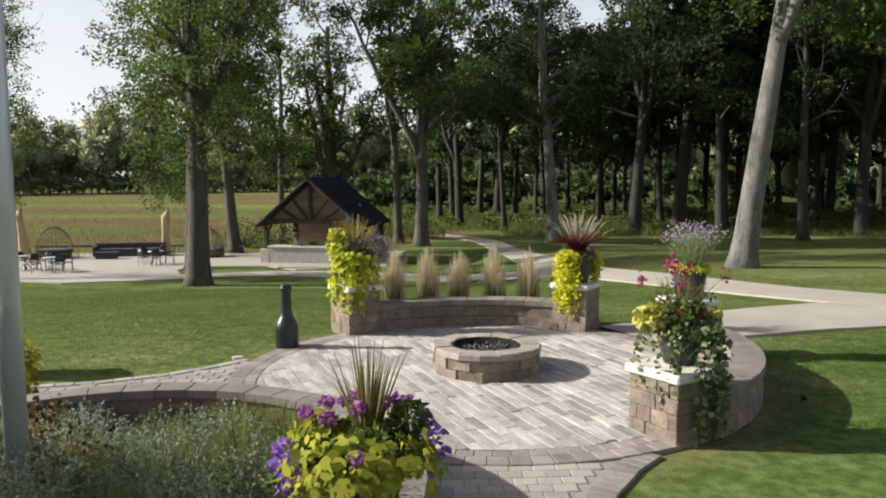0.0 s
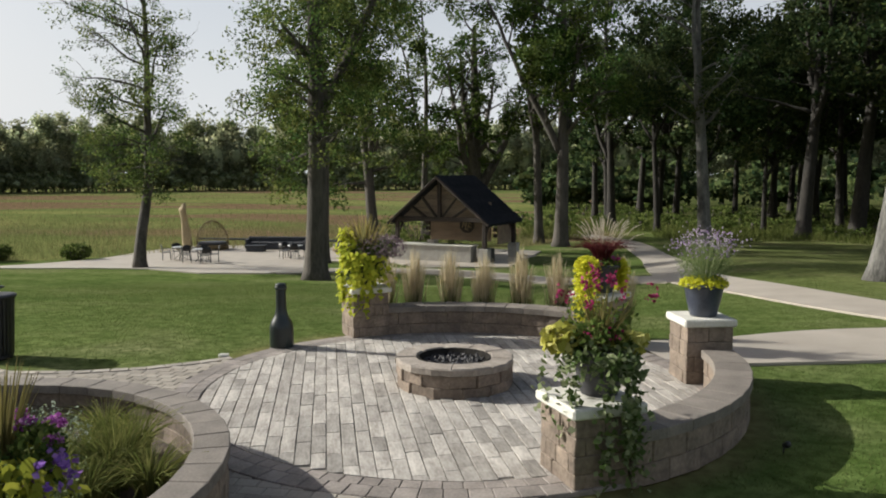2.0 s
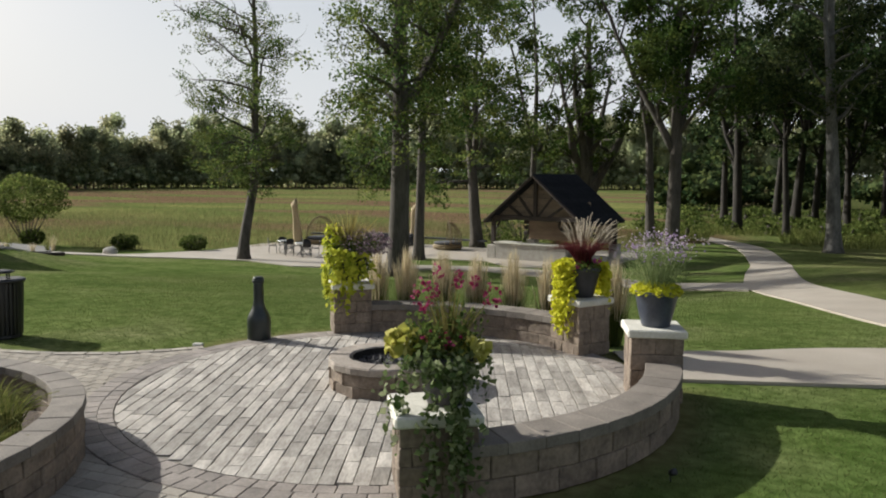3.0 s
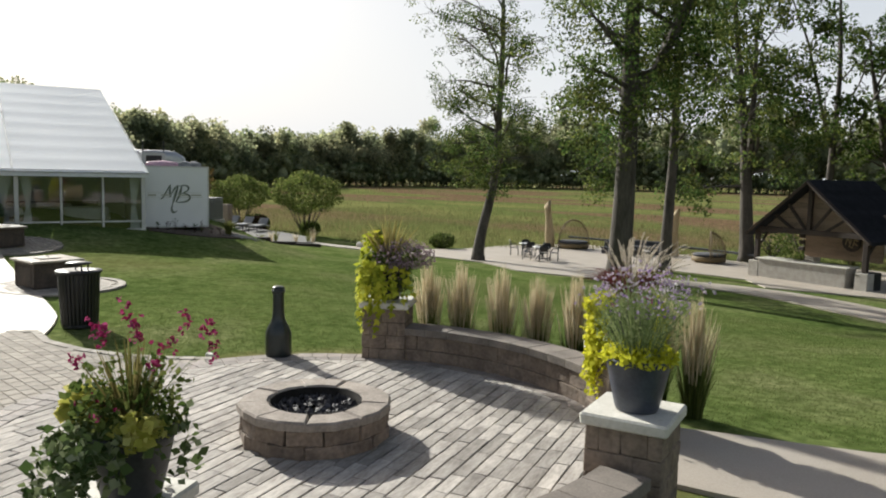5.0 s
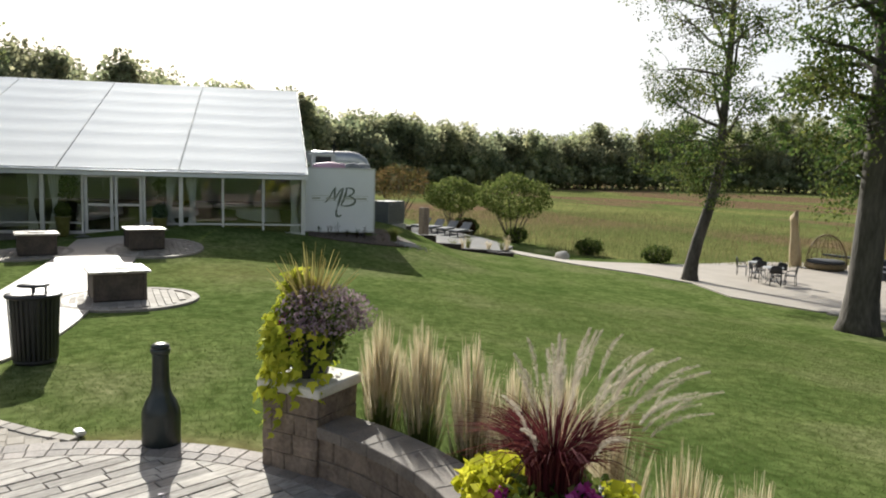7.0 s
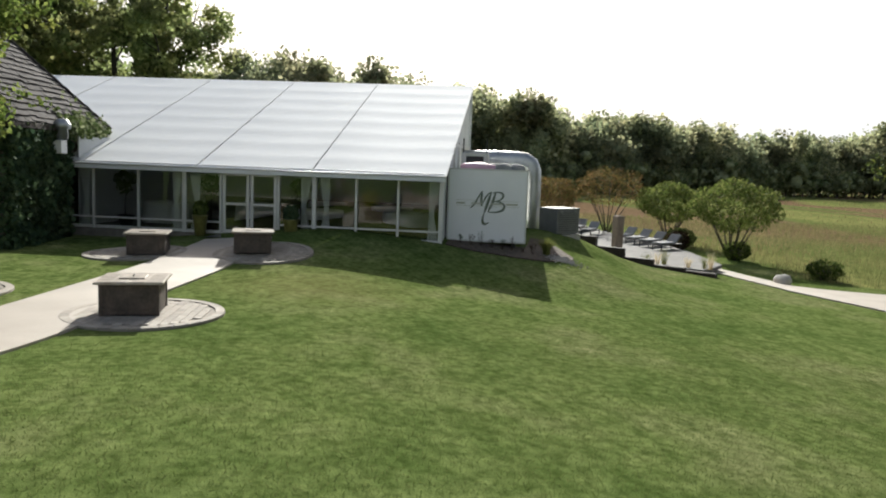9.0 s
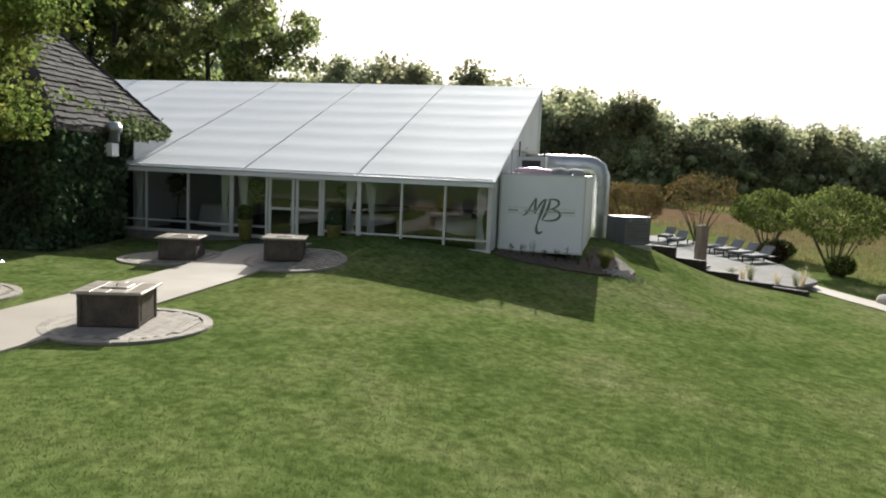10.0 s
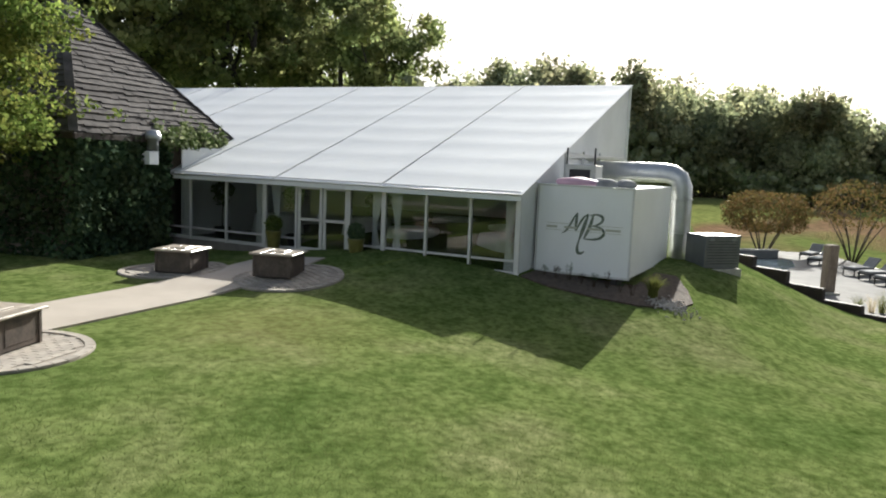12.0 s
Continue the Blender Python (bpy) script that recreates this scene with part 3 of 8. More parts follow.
def strip(name, pts, widths, material, label, category, lift=0.03, kind="structure"):
    """A path that follows the ground: centre line, width at each point."""
    P = [Vector((x, y)) for x, y in pts]
    dense, wid = [], []
    for i in range(len(P) - 1):
        a0, b0 = P[max(0, i - 1)], P[min(len(P) - 1, i + 2)]
        k = max(2, int((P[i + 1] - P[i]).length / 0.5))
        for j in range(k):
            t = j / k
            q = 0.5 * ((2 * P[i]) + (P[i + 1] - a0) * t + (2 * a0 - 5 * P[i] + 4 * P[i + 1] - b0) * t * t + (3 * P[i] - a0 - 3 * P[i + 1] + b0) * t ** 3)
            dense.append(q)
            wid.append(widths[i] * (1 - t) + widths[i + 1] * t)
    dense.append(P[-1])
    wid.append(widths[-1])
    verts, faces = [], []
    cols = 5
    for i, q in enumerate(dense):
        d = (dense[min(i + 1, len(dense) - 1)] - dense[max(0, i - 1)]).normalized()
        s = Vector((-d.y, d.x))
        for j in range(cols):
            p = q + s * wid[i] * (j / (cols - 1) - 0.5)
            verts.append((p.x, p.y, ground_z(p.x, p.y) + lift))
        for o, dz in ((-0.5, -0.12), (0.5, -0.12)):
            p = q + s * wid[i] * o
            verts.append((p.x, p.y, ground_z(p.x, p.y) + lift + dz))
    n = cols + 2
    for i in range(len(dense) - 1):
        for j in range(cols - 1):
            faces.append((i * n + j, (i + 1) * n + j, (i + 1) * n + j + 1, i * n + j + 1))
        faces.append((i * n + cols, (i + 1) * n + cols, (i + 1) * n, i * n))
        faces.append((i * n + cols - 1, (i + 1) * n + cols - 1, (i + 1) * n + cols + 1, i * n + cols + 1))
    return solid(name, mesh(name, verts, faces, material, False), label, category, kind=kind)


def sheet(name, outline, material, label, category, lift=0.03, kind="structure", level=None):
    """A paved area with any outline, laid on the ground in a fine grid and cut to the outline."""
    bm = bmesh.new()
    f = bm.faces.new([bm.verts.new((x, y, 0)) for x, y in outline])
    if f.normal.z < 0:
        f.normal_flip()
    xs, ys = [p[0] for p in outline], [p[1] for p in outline]
    for axis, lo, hi in ((0, min(xs), max(xs)), (1, min(ys), max(ys))):
        v = lo + 0.8
        while v < hi:
            co, no = [0, 0, 0], [0, 0, 0]
            co[axis], no[axis] = v, 1
            bmesh.ops.bisect_plane(bm, geom=bm.verts[:] + bm.edges[:] + bm.faces[:], plane_co=co, plane_no=no)
            v += 0.8
    bmesh.ops.recalc_face_normals(bm, faces=bm.faces)
    bm.normal_update()
    if sum(q.normal.z for q in bm.faces) < 0:
        bmesh.ops.reverse_faces(bm, faces=bm.faces)
    for v in bm.verts:
        v.co.z = (ground_z(v.co.x, v.co.y) if level is None else level) + lift
    rim = [e for e in bm.edges if e.is_boundary]
    out = bmesh.ops.extrude_edge_only(bm, edges=rim)
    for v in out["geom"]:
        if isinstance(v, bmesh.types.BMVert):
            v.co.z -= 0.15
    return solid(name, from_bm(name, bm, material), label, category, kind=kind)


def arc(r, a0, a1, n, c=PC):
    return [(c.x + r * math.cos(radians(a0 + (a1 - a0) * i / n)), c.y + r * math.sin(radians(a0 + (a1 - a0) * i / n))) for i in range(n + 1)]


patio = sheet("pavement_patio", arc(3.2, 0, 357, 84), M_JOINT, "round patio of weathered plank pavers with a brown border", "patio", 0.012, level=0.0)
walk_out = [(0.95, -9), (0.9, 3.2), (0.98, 4.62), (1.27, 5.6), (1.6, 6.14), (1.9, 6.5)] + arc(3.16, -62, -190, 40) + [(-2.98, 9.75), (-3.5, 9.25), (-4.2, 8.9), (-5.0, 8.66), (-5.9, 8.85), (-6.2, 7.2), (-5.2, 6.6), (-3.6, 6.9), (-2.5, 7.0)] + arc(2.3, 60, -26, 12, Vector((-2.5, 4.7, 0))) + [(-0.6, 2.5), (-0.7, -9)]
walkway = sheet("pavement_walkway", walk_out, M_SANDJ, "beige tumbled paver walkway beside the round patio", "walkway", 0.006, level=0.0)
strip("path_tent", [(-5.75, 8.0), (-7.5, 8.55), (-10, 9.0), (-14, 9.55), (-17.5, 10.05), (-21.2, 10.6)], [1.7, 2.0, 2.05, 2.05, 2.1, 2.1], M_CONC, "pale concrete walk leading to the tent doors", "path")
strip("path_near", [(2.9, 11.65), (4.6, 12.4), (6.4, 13.3), (9.5, 14.0), (14, 14.2), (24, 13.5)], [1.5, 1.9, 2.6, 3.0, 2.6, 2.4], M_CONC, "pale concrete path running from the patio across the lawn", "path")
strip("path_woods", [(10, 14.4), (7.6, 17.6), (6.1, 22), (4.8, 28), (4.5, 36), (4.4, 46), (3.0, 58), (-1, 66)], [2.4, 2.0, 1.9, 1.8, 1.9, 1.9, 2.0, 2.0], M_CONC, "pale concrete path curving towards the woods", "path", 0.034)
strip("path_kitchen", [(4.6, 27), (1.8, 31.2), (-2.5, 34.2), (-6.5, 36), (-10, 35.6), (-13.5, 33.6)], [1.5, 2.2, 2.8, 2.6, 2.0, 2.6], M_CONC, "pale concrete path leading to the outdoor kitchen", "path", 0.04)
sheet("pavement_terrace", [(-28.2, 30.6), (-26, 31.0), (-22.5, 32.6), (-19.8, 33.0), (-16.2, 31.6), (-13.2, 32.6), (-12.6, 35.8), (-13.6, 38), (-13.6, 40.2), (-9.5, 40.2), (-7.6, 38), (-3.2, 39.5), (-2.6, 50), (-8, 51.5), (-13, 48.5), (-19, 49.5), (-26.5, 49.5), (-27.5, 44), (-26.4, 38), (-27.2, 33.2)],
      M_CONC, "pale stone terrace with outdoor seating", "terrace", 0.036)
strip("path_pool", [(-27, 31.6), (-29.5, 30.9), (-33, 30.2), (-38, 29.2)], [1.6, 1.4, 1.3, 1.3], M_CONC, "narrow pale path leading to the pool terrace", "path", 0.03)
pool_deck = sheet("pavement_pool_deck", [(-29.0, 28.9), (-30.6, 26.4), (-32.2, 24.4), (-33.5, 22.7), (-46, 22.7), (-50, 25), (-50.5, 29.5), (-42, 31.2), (-36, 31.2), (-31, 30.6)], M_DECK, "pale pool terrace beyond the lawn", "terrace", 0.1, level=-1.6)
sheet("water_pool", [(-40.1, 24.5), (-40.3, 25.8), (-42.8, 26.8), (-45.3, 27.0), (-45.2, 26.3), (-44.2, 24.6)], M_POOL, "shallow blue-grey pool water", "pool", 0.12, "structure", level=-1.6)


# pavers: full planks share a few meshes, those at the rim are cut to the circle
def clip_poly(poly, cx, cy, r):
    """The part of a convex outline inside a circle (as a 72-gon)."""
    out = poly
    for i in range(72):
        t = 2 * math.pi * (i + 0.5) / 72
        nx_, ny_ = math.cos(t), math.sin(t)
        lim = r * math.cos(math.pi / 72)
        src, out = out, []
        for k in range(len(src)):
            a_, b_ = src[k], src[(k + 1) % len(src)]
            da, db = (a_[0] - cx) * nx_ + (a_[1] - cy) * ny_ - lim, (b_[0] - cx) * nx_ + (b_[1] - cy) * ny_ - lim
            if da <= 0:
                out.append(a_)
            if (da < 0 < db) or (db < 0 < da):
                f = da / (da - db)
                out.append((a_[0] + (b_[0] - a_[0]) * f, a_[1] + (b_[1] - a_[1]) * f))
        if len(out) < 3:
            return []
    return out


def area(p):
    return abs(sum(p[i][0] * p[(i + 1) % len(p)][1] - p[(i + 1) % len(p)][0] * p[i][1] for i in range(len(p)))) / 2


def lay_plank_pavers():
    """Planks in courses across the round patio; the 300 nearest the lawn side are single pieces, the rest one bed."""
    rng = random.Random(5)
    W, ANG = 0.138, radians(112)
    lens = (0.36, 0.45, 0.56)
    shared = {L: box("paver", L - 0.006, W - 0.007, 0.05, M_PAVER, 0.005, rough=0.004, seed=int(L * 20)) for L in lens}
    u, v = Vector((math.cos(ANG), math.sin(ANG))), Vector((-math.sin(ANG), math.cos(ANG)))
    c = Vector((PC.x, PC.y))
    full, cut = [], []
    rows_ = int(2.9 / W) + 1
    for i in range(-rows_, rows_ + 1):
        x = -3.2 - rng.uniform(0, 0.5)
        while x < 3.0:
            L = rng.choice(lens)
            quad = [c + u * (x + a_ * (L - 0.008) + 0.004) + v * (i * W + (b_ - 0.5) * (W - 0.008)) for a_, b_ in ((0, 0), (1, 0), (1, 1), (0, 1))]
            mid = c + u * (x + L / 2) + v * (i * W)
            far = max((q - c).length for q in quad)
            x += L
            if (mid - c).length < 0.45:
                continue
            dz = rng.uniform(-0.003, 0.003) - 0.022
            if far < 2.84:
                full.append((L, Matrix.LocRotScale((mid.x, mid.y, dz), Euler((rng.uniform(-.006, .006), rng.uniform(-.006, .006), ANG)), None)))
            elif min((q - c).length for q in quad) < 2.84:
                poly = clip_poly([(q.x, q.y) for q in quad], c.x, c.y, 2.84)
                if len(poly) >= 3 and area(poly) > 0.006:
                    cut.append((poly, dz))
    full.sort(key=lambda q: (q[1].translation - Vector((2.6, 7.4, 0))).length)
    for L, m_ in full[:360]:
        piece("paver", shared[L], patio, m_)
    V, F = [], []
    for L, m_ in full[360:]:
        k = len(V)
        V.extend(m_ @ q.co for q in shared[L].vertices)
        F.extend(tuple(k + q for q in p.vertices) for p in shared[L].polygons)
    for poly, dz in cut:
        k, n = len(V), len(poly)
        V.extend((x, y, dz) for x, y in poly)
        V.extend((x, y, dz + 0.05) for x, y in poly)
        F.append(tuple(k + n + q for q in range(n)))
        F.extend((k + q, k + (q + 1) % n, k + n + (q + 1) % n, k + n + q) for q in range(n))
    piece("paver_bed", mesh("paver_bed", V, F, M_PAVERBED), patio, label="weathered plank pavers laid in courses")["kind"] = "stuff"


def lay_ring(r0, r1, n, material, parent, a0=0.0, a1=360.0, z=-0.02, h=0.05, c=PC, name="border_paver"):
    step_ = (a1 - a0) / n
    g = 0.003 / ((r0 + r1) / 2)
    out = [(r0 * math.cos(-radians(step_) / 2 + g), r0 * math.sin(-radians(step_) / 2 + g)), (r1 * math.cos(-radians(step_) / 2 + g * 0.9), r1 * math.sin(-radians(step_) / 2 + g * 0.9)),
           (r1 * math.cos(radians(step_) / 2 - g * 0.9), r1 * math.sin(radians(step_) / 2 - g * 0.9)), (r0 * math.cos(radians(step_) / 2 - g), r0 * math.sin(radians(step_) / 2 - g))]
    me = prism(name, out, 0, h, material, 0.006)
    rng = random.Random(n)
    for i in range(n):
        piece(name, me, parent, Matrix.LocRotScale((c.x, c.y, z + rng.uniform(-.002, .002)), Euler((0, 0, radians(a0 + step_ * (i + 0.5)))), None))


def inside(x, y, poly):
    c_ = False
    j = len(poly) - 1
    for i in range(len(poly)):
        if (poly[i][1] > y) != (poly[j][1] > y) and x < (poly[j][0] - poly[i][0]) * (y - poly[i][1]) / (poly[j][1] - poly[i][1]) + poly[i][0]:
            c_ = not c_
        j = i
    return c_


EDGE_W = [(-2.75, 9.98), (-3.0, 9.7), (-3.5, 9.27), (-4.2, 8.92), (-5.0, 8.72), (-5.75, 8.78)]
EDGE_S = [(0.95, 1.6), (0.9, 3.2), (0.98, 4.62), (1.27, 5.6), (1.6, 6.14), (1.9, 6.5)]


def lay_edge(line, material, wide, long_, parent):
    """One course of long pavers that follows the edge of the walkway."""
    P = [Vector((x, y)) for x, y in line]
    me = box("edge_course_paver", long_ * 0.97, wide, 0.06, material, 0.006, rough=0.002, seed=5)
    i, pos, carry = 0, P[0], 0.0
    while i < len(P) - 1:
        d = P[i + 1] - P[i]
        s = carry
        while s < d.length:
            q = P[i] + d.normalized() * s
            piece("edge_course_paver", me, parent, pose(q.x, q.y, -0.04, 0, 0, math.degrees(math.atan2(d.y, d.x))))
            s += long_
        carry = s - d.length
        i += 1


def near_line(x, y, line, r):
    for (ax, ay), (bx, by) in zip(line, line[1:]):
        dx, dy = bx - ax, by - ay
        t = max(0, min(1, ((x - ax) * dx + (y - ay) * dy) / (dx * dx + dy * dy)))
        if math.hypot(x - ax - t * dx, y - ay - t * dy) < r:
            return True
    return False


def lay_tumbled():
    """Small tumbled pavers on the walkway: single pieces where the camera passes near, the rest in one mesh."""
    rng = random.Random(8)
    me = box("tumbled_paver", 0.195, 0.14, 0.05, M_TUMBLED, 0.006, rough=0.002, seed=3)
    base_v = [v.co.copy() for v in me.vertices]
    base_f = [tuple(p.vertices) for p in me.polygons]
    V, F, count = [], [], 0
    th = radians(3)
    for i in range(-60, 20):
        for j in range(-70, 30):
            x0, y0 = (i + 0.5 * (j % 2)) * 0.2, 9.0 + j * 0.145
            x, y = x0 * math.cos(th) - y0 * math.sin(th) + 0.4, x0 * math.sin(th) + y0 * math.cos(th)
            if y < 2.0 or not inside(x, y, walk_out) or math.hypot(x - PC.x, y - PC.y) < 3.13 or math.hypot(x + 2.5, y - 4.7) < 2.36 or near_line(x, y, EDGE_W, 0.12) or near_line(x, y, EDGE_S, 0.2):
                continue
            m_ = Matrix.LocRotScale((x, y, -0.033 + rng.uniform(-.0015, .0015)), Euler((rng.uniform(-.004, .004), rng.uniform(-.004, .004), th + rng.uniform(-.012, .012))), None)
            if y > 4.7 and x > -1.0 and y < 6.6 and count < 290:
                piece("tumbled_paver", me, walkway, m_)
                count += 1
            else:
                k = len(V)
                V.extend(m_ @ q for q in base_v)
                F.extend(tuple(k + q for q in f_) for f_ in base_f)
    ob = piece("paver_bed", mesh("paver_bed", V, F, mat("tumbled_beige_paver_bed", (0.26, 0.23, 0.192), (0.36, 0.324, 0.274), 0.85, 3, 40, 0.4, 0.004, vary=0.14, spec=0.2, island=True)), walkway, label="beige tumbled pavers laid close together")
    ob["kind"] = "stuff"


# ---- masonry ----
BLOCKS = {}


def block_mesh(w, d, h, seed):
    key = (round(w, 2), round(d, 2), round(h, 2), seed)
    if key not in BLOCKS:
        BLOCKS[key] = box("block", w, d, h, M_BLOCK, 0.008, rough=0.006, seed=seed)
    return BLOCKS[key]


def curved_wall(name, label, c, r_in, r_out, a0, a1, h, cap_h, courses, faces_out=True):
    """A curved block wall: recessed core, single blocks on its faces, wedge-shaped caps."""
    ob = thing(name, label, "wall", kind="structure")
    n = max(6, int(abs(a1 - a0) / 4))
    ring = arc(r_in + 0.03, a0, a1, n, c) + arc(r_out - 0.03, a1, a0, n, c)
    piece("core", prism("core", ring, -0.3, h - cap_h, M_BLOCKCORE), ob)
    rng = random.Random(int(a0 * 10) % 97)
    ch = (h - cap_h) / courses
    for side, r in ((0, r_in + 0.06), (1, r_out - 0.06)):
        if side and not faces_out:
            continue
        per = max(2, round(abs(radians(a1 - a0)) * r / 0.38))
        st = (a1 - a0) / per
        w = abs(radians(st)) * r - 0.006
        for k in range(courses):
            for i in range(per + (k % 2)):
                t = a0 + st * (i + 0.5 - 0.5 * (k % 2))
                ww = w
                if k % 2 and i in (0, per):
                    t = a0 + st * (0.25 if i == 0 else per - 0.25)
                    ww = w / 2 - 0.004
                m_ = Matrix.LocRotScale((c.x + r * math.cos(radians(t)), c.y + r * math.sin(radians(t)), k * ch), Euler((0, 0, radians(t + 90 + rng.uniform(-1.2, 1.2)))), None)
                piece("block", block_mesh(ww, 0.13, ch - 0.005, rng.randint(0, 3)), ob, m_)
    per = max(3, round(abs(radians(a1 - a0)) * r_out / 0.33))
    lay_ring(r_in - 0.03, r_out + 0.03, per, M_CAP, ob, a0, a1, h - cap_h, cap_h, c, "cap")
    return ob


def pillar(name, label, x, y, ang, side, h, cap_mat, cap_h=0.09, courses=4):
    ob = thing(name, label, "pillar", pose(x, y, 0, 0, 0, ang), "patio pillars")
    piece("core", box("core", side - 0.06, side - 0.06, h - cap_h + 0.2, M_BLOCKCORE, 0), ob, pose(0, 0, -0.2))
    rng = random.Random(int(x * 100) % 101)
    ch = (h - cap_h) / courses
    for k in range(courses):
        for f in range(4):
            L = side if (k + f) % 2 else side - 0.2
            split = rng.choice((0.36, 0.45, 0.55, 0.64))
            for s0, s1 in ((0, split), (split, 1)):
                w = L * (s1 - s0) - 0.004
                m_ = Matrix.Rotation(f * math.pi / 2, 4, "Z") @ Matrix.Translation((L * ((s0 + s1) / 2 - 0.5), -side / 2 + 0.05 + rng.uniform(-.003, .003), k * ch))
                piece("block", block_mesh(w, 0.1, ch - 0.003, rng.randint(0, 3)), ob, m_)
    piece("cap", box("cap", side + 0.07, side + 0.07, cap_h, cap_mat, 0.016, rough=0.006, seed=int(x * 10) % 17), ob, pose(0, 0, h - cap_h), "pale stone cap" if cap_mat is M_WCAP else "")
    return ob


curved_wall("wall_seat_far", "curved brown block seat wall with smooth cap", PC, 3.02, 3.36, 63, 122, 0.46, 0.09, 2)
curved_wall("wall_seat_near", "curved brown block seat wall beside the lawn", PC, 2.95, 3.26, -51, 12, 0.46, 0.09, 2)
BED = Vector((-2.5, 4.7, 0))
curved_wall("wall_planter", "round raised planting bed wall of brown blocks", BED, 2.19, 2.4, -22, 205, 0.5, 0.08, 3)
pillar("pillar", "brown block pillar with flower planter at the seat wall", -1.41, 11.95, 128 + 90, 0.58, 0.79, M_WCAP)
pillar("pillar", "brown block pillar with pale stone cap", 2.18, 12.12, 57.5 + 90, 0.58, 0.78, M_WCAP)
pillar("pillar", "brown block pillar with pale stone cap beside the path", 3.43, 10.33, 17 + 90, 0.56, 0.8, M_WCAP)
pillar("pillar", "low brown block pillar with pale cap overgrown by ivy", 2.25, 7.02, -57.7 + 90, 0.6, 0.68, M_WCAP)
pillar("pillar", "brown block pillar at the end of the raised bed", -0.38, 3.62, -25 + 90, 0.58, 0.72, M_WCAP)


def fire_pit():
    ob = thing("fire_pit", "low round stone fire pit filled with black lava rock", "fire pit", pose(PC.x + 0.02, PC.y + 0.12, 0))
    rng = random.Random(3)
    z0 = Vector((0, 0, 0))
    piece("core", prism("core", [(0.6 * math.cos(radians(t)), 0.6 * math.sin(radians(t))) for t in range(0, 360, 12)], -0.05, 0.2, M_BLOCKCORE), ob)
    for k in range(2):
        n = 13
        for i in range(n):
            t = 360 / n * (i + 0.5 * k) + rng.uniform(-2, 2)
            w = 2 * math.pi * 0.68 / n * rng.uniform(0.95, 1.0)
            m_ = Matrix.LocRotScale((0.6 * math.cos(radians(t)), 0.6 * math.sin(radians(t)), k * 0.139), Euler((0, 0, radians(t + 90 + rng.uniform(-3, 3)))), None)
            piece("block", block_mesh(round(w, 2), 0.15, 0.136, rng.randint(0, 3)), ob, m_)
    n = 9
    for i in range(n):
        t0, t1 = 2 * math.pi * i / n - 0.004, 2 * math.pi * (i + 1) / n - 0.008
        q = [(0.44 * math.cos(t0), 0.44 * math.sin(t0)), (0.705 * math.cos(t0), 0.705 * math.sin(t0)), (0.706 * math.cos((t0 + t1) / 2), 0.706 * math.sin((t0 + t1) / 2)), (0.705 * math.cos(t1), 0.705 * math.sin(t1)), (0.44 * math.cos(t1), 0.44 * math.sin(t1)), (0.445 * math.cos((t0 + t1) / 2), 0.445 * math.sin((t0 + t1) / 2))]
        piece("cap", prism("cap", [(x + rng.uniform(-.012, .012), y + rng.uniform(-.012, .012)) for x, y in q], 0.28, 0.358 + rng.uniform(-.009, .006), M_PITCAP, 0.016), ob)
    piece("liner", lathe("liner", [(0.418, 0.2), (0.432, 0.2), (0.432, 0.35), (0.418, 0.35), (0.418, 0.2)], M_DARKSTEEL), ob)
    V, F = [], []
    for i in range(420):
        r_, t = 0.42 * math.sqrt(rng.random()), rng.uniform(0, 2 * math.pi)
        s = rng.uniform(0.018, 0.036)
        c_ = Vector((r_ * math.cos(t), r_ * math.sin(t), 0.235 + rng.uniform(0, 0.045)))
        k = len(V)
        for p in ((1, 0, 0), (-1, 0, 0), (0, 1, 0), (0, -1, 0), (0, 0, 1), (0, 0, -1)):
            V.append(c_ + Vector(p) * s * rng.uniform(0.6, 1.2) + Vector([rng.uniform(-.4, .4) * s for _ in range(3)]))
        for f in ((0, 2, 4), (2, 1, 4), (1, 3, 4), (3, 0, 4), (2, 0, 5), (1, 2, 5), (3, 1, 5), (0, 3, 5)):
            F.append(tuple(k + q for q in f))
    piece("lava_rock", mesh("lava_rock", V, F, M_LAVA), ob, label="black lava rocks")["kind"] = "stuff"


fire_pit()


def bottle():
    ob = thing("wine_bottle_cooker", "dark metal wine bottle shaped outdoor chimney", "chiminea", pose(-2.28, 10.79, 0))
    prof = [(0.13, 0.0), (0.165, 0.012), (0.17, 0.05), (0.17, 0.3), (0.165, 0.34), (0.14, 0.41), (0.105, 0.47), (0.085, 0.53), (0.076, 0.6), (0.072, 0.84), (0.072, 0.86)]
    piece("body", lathe("body", prof, M_BOTTLE, 32), ob)
    piece("collar", lathe("collar", [(0.07, 0.855), (0.084, 0.86), (0.087, 0.885), (0.087, 0.905), (0.08, 0.91)], M_BOTTLE, 28), ob)
    piece("lid", lathe("lid", [(0.08, 0.915), (0.083, 0.92), (0.075, 0.94), (0.045, 0.953), (0.01, 0.957)], M_BOTTLE, 28), ob, label="domed metal lid")
    piece("base_ring", lathe("base_ring", [(0.16, 0.0), (0.176, 0.004), (0.176, 0.025), (0.165, 0.03)], M_BLACK, 28), ob)


bottle()


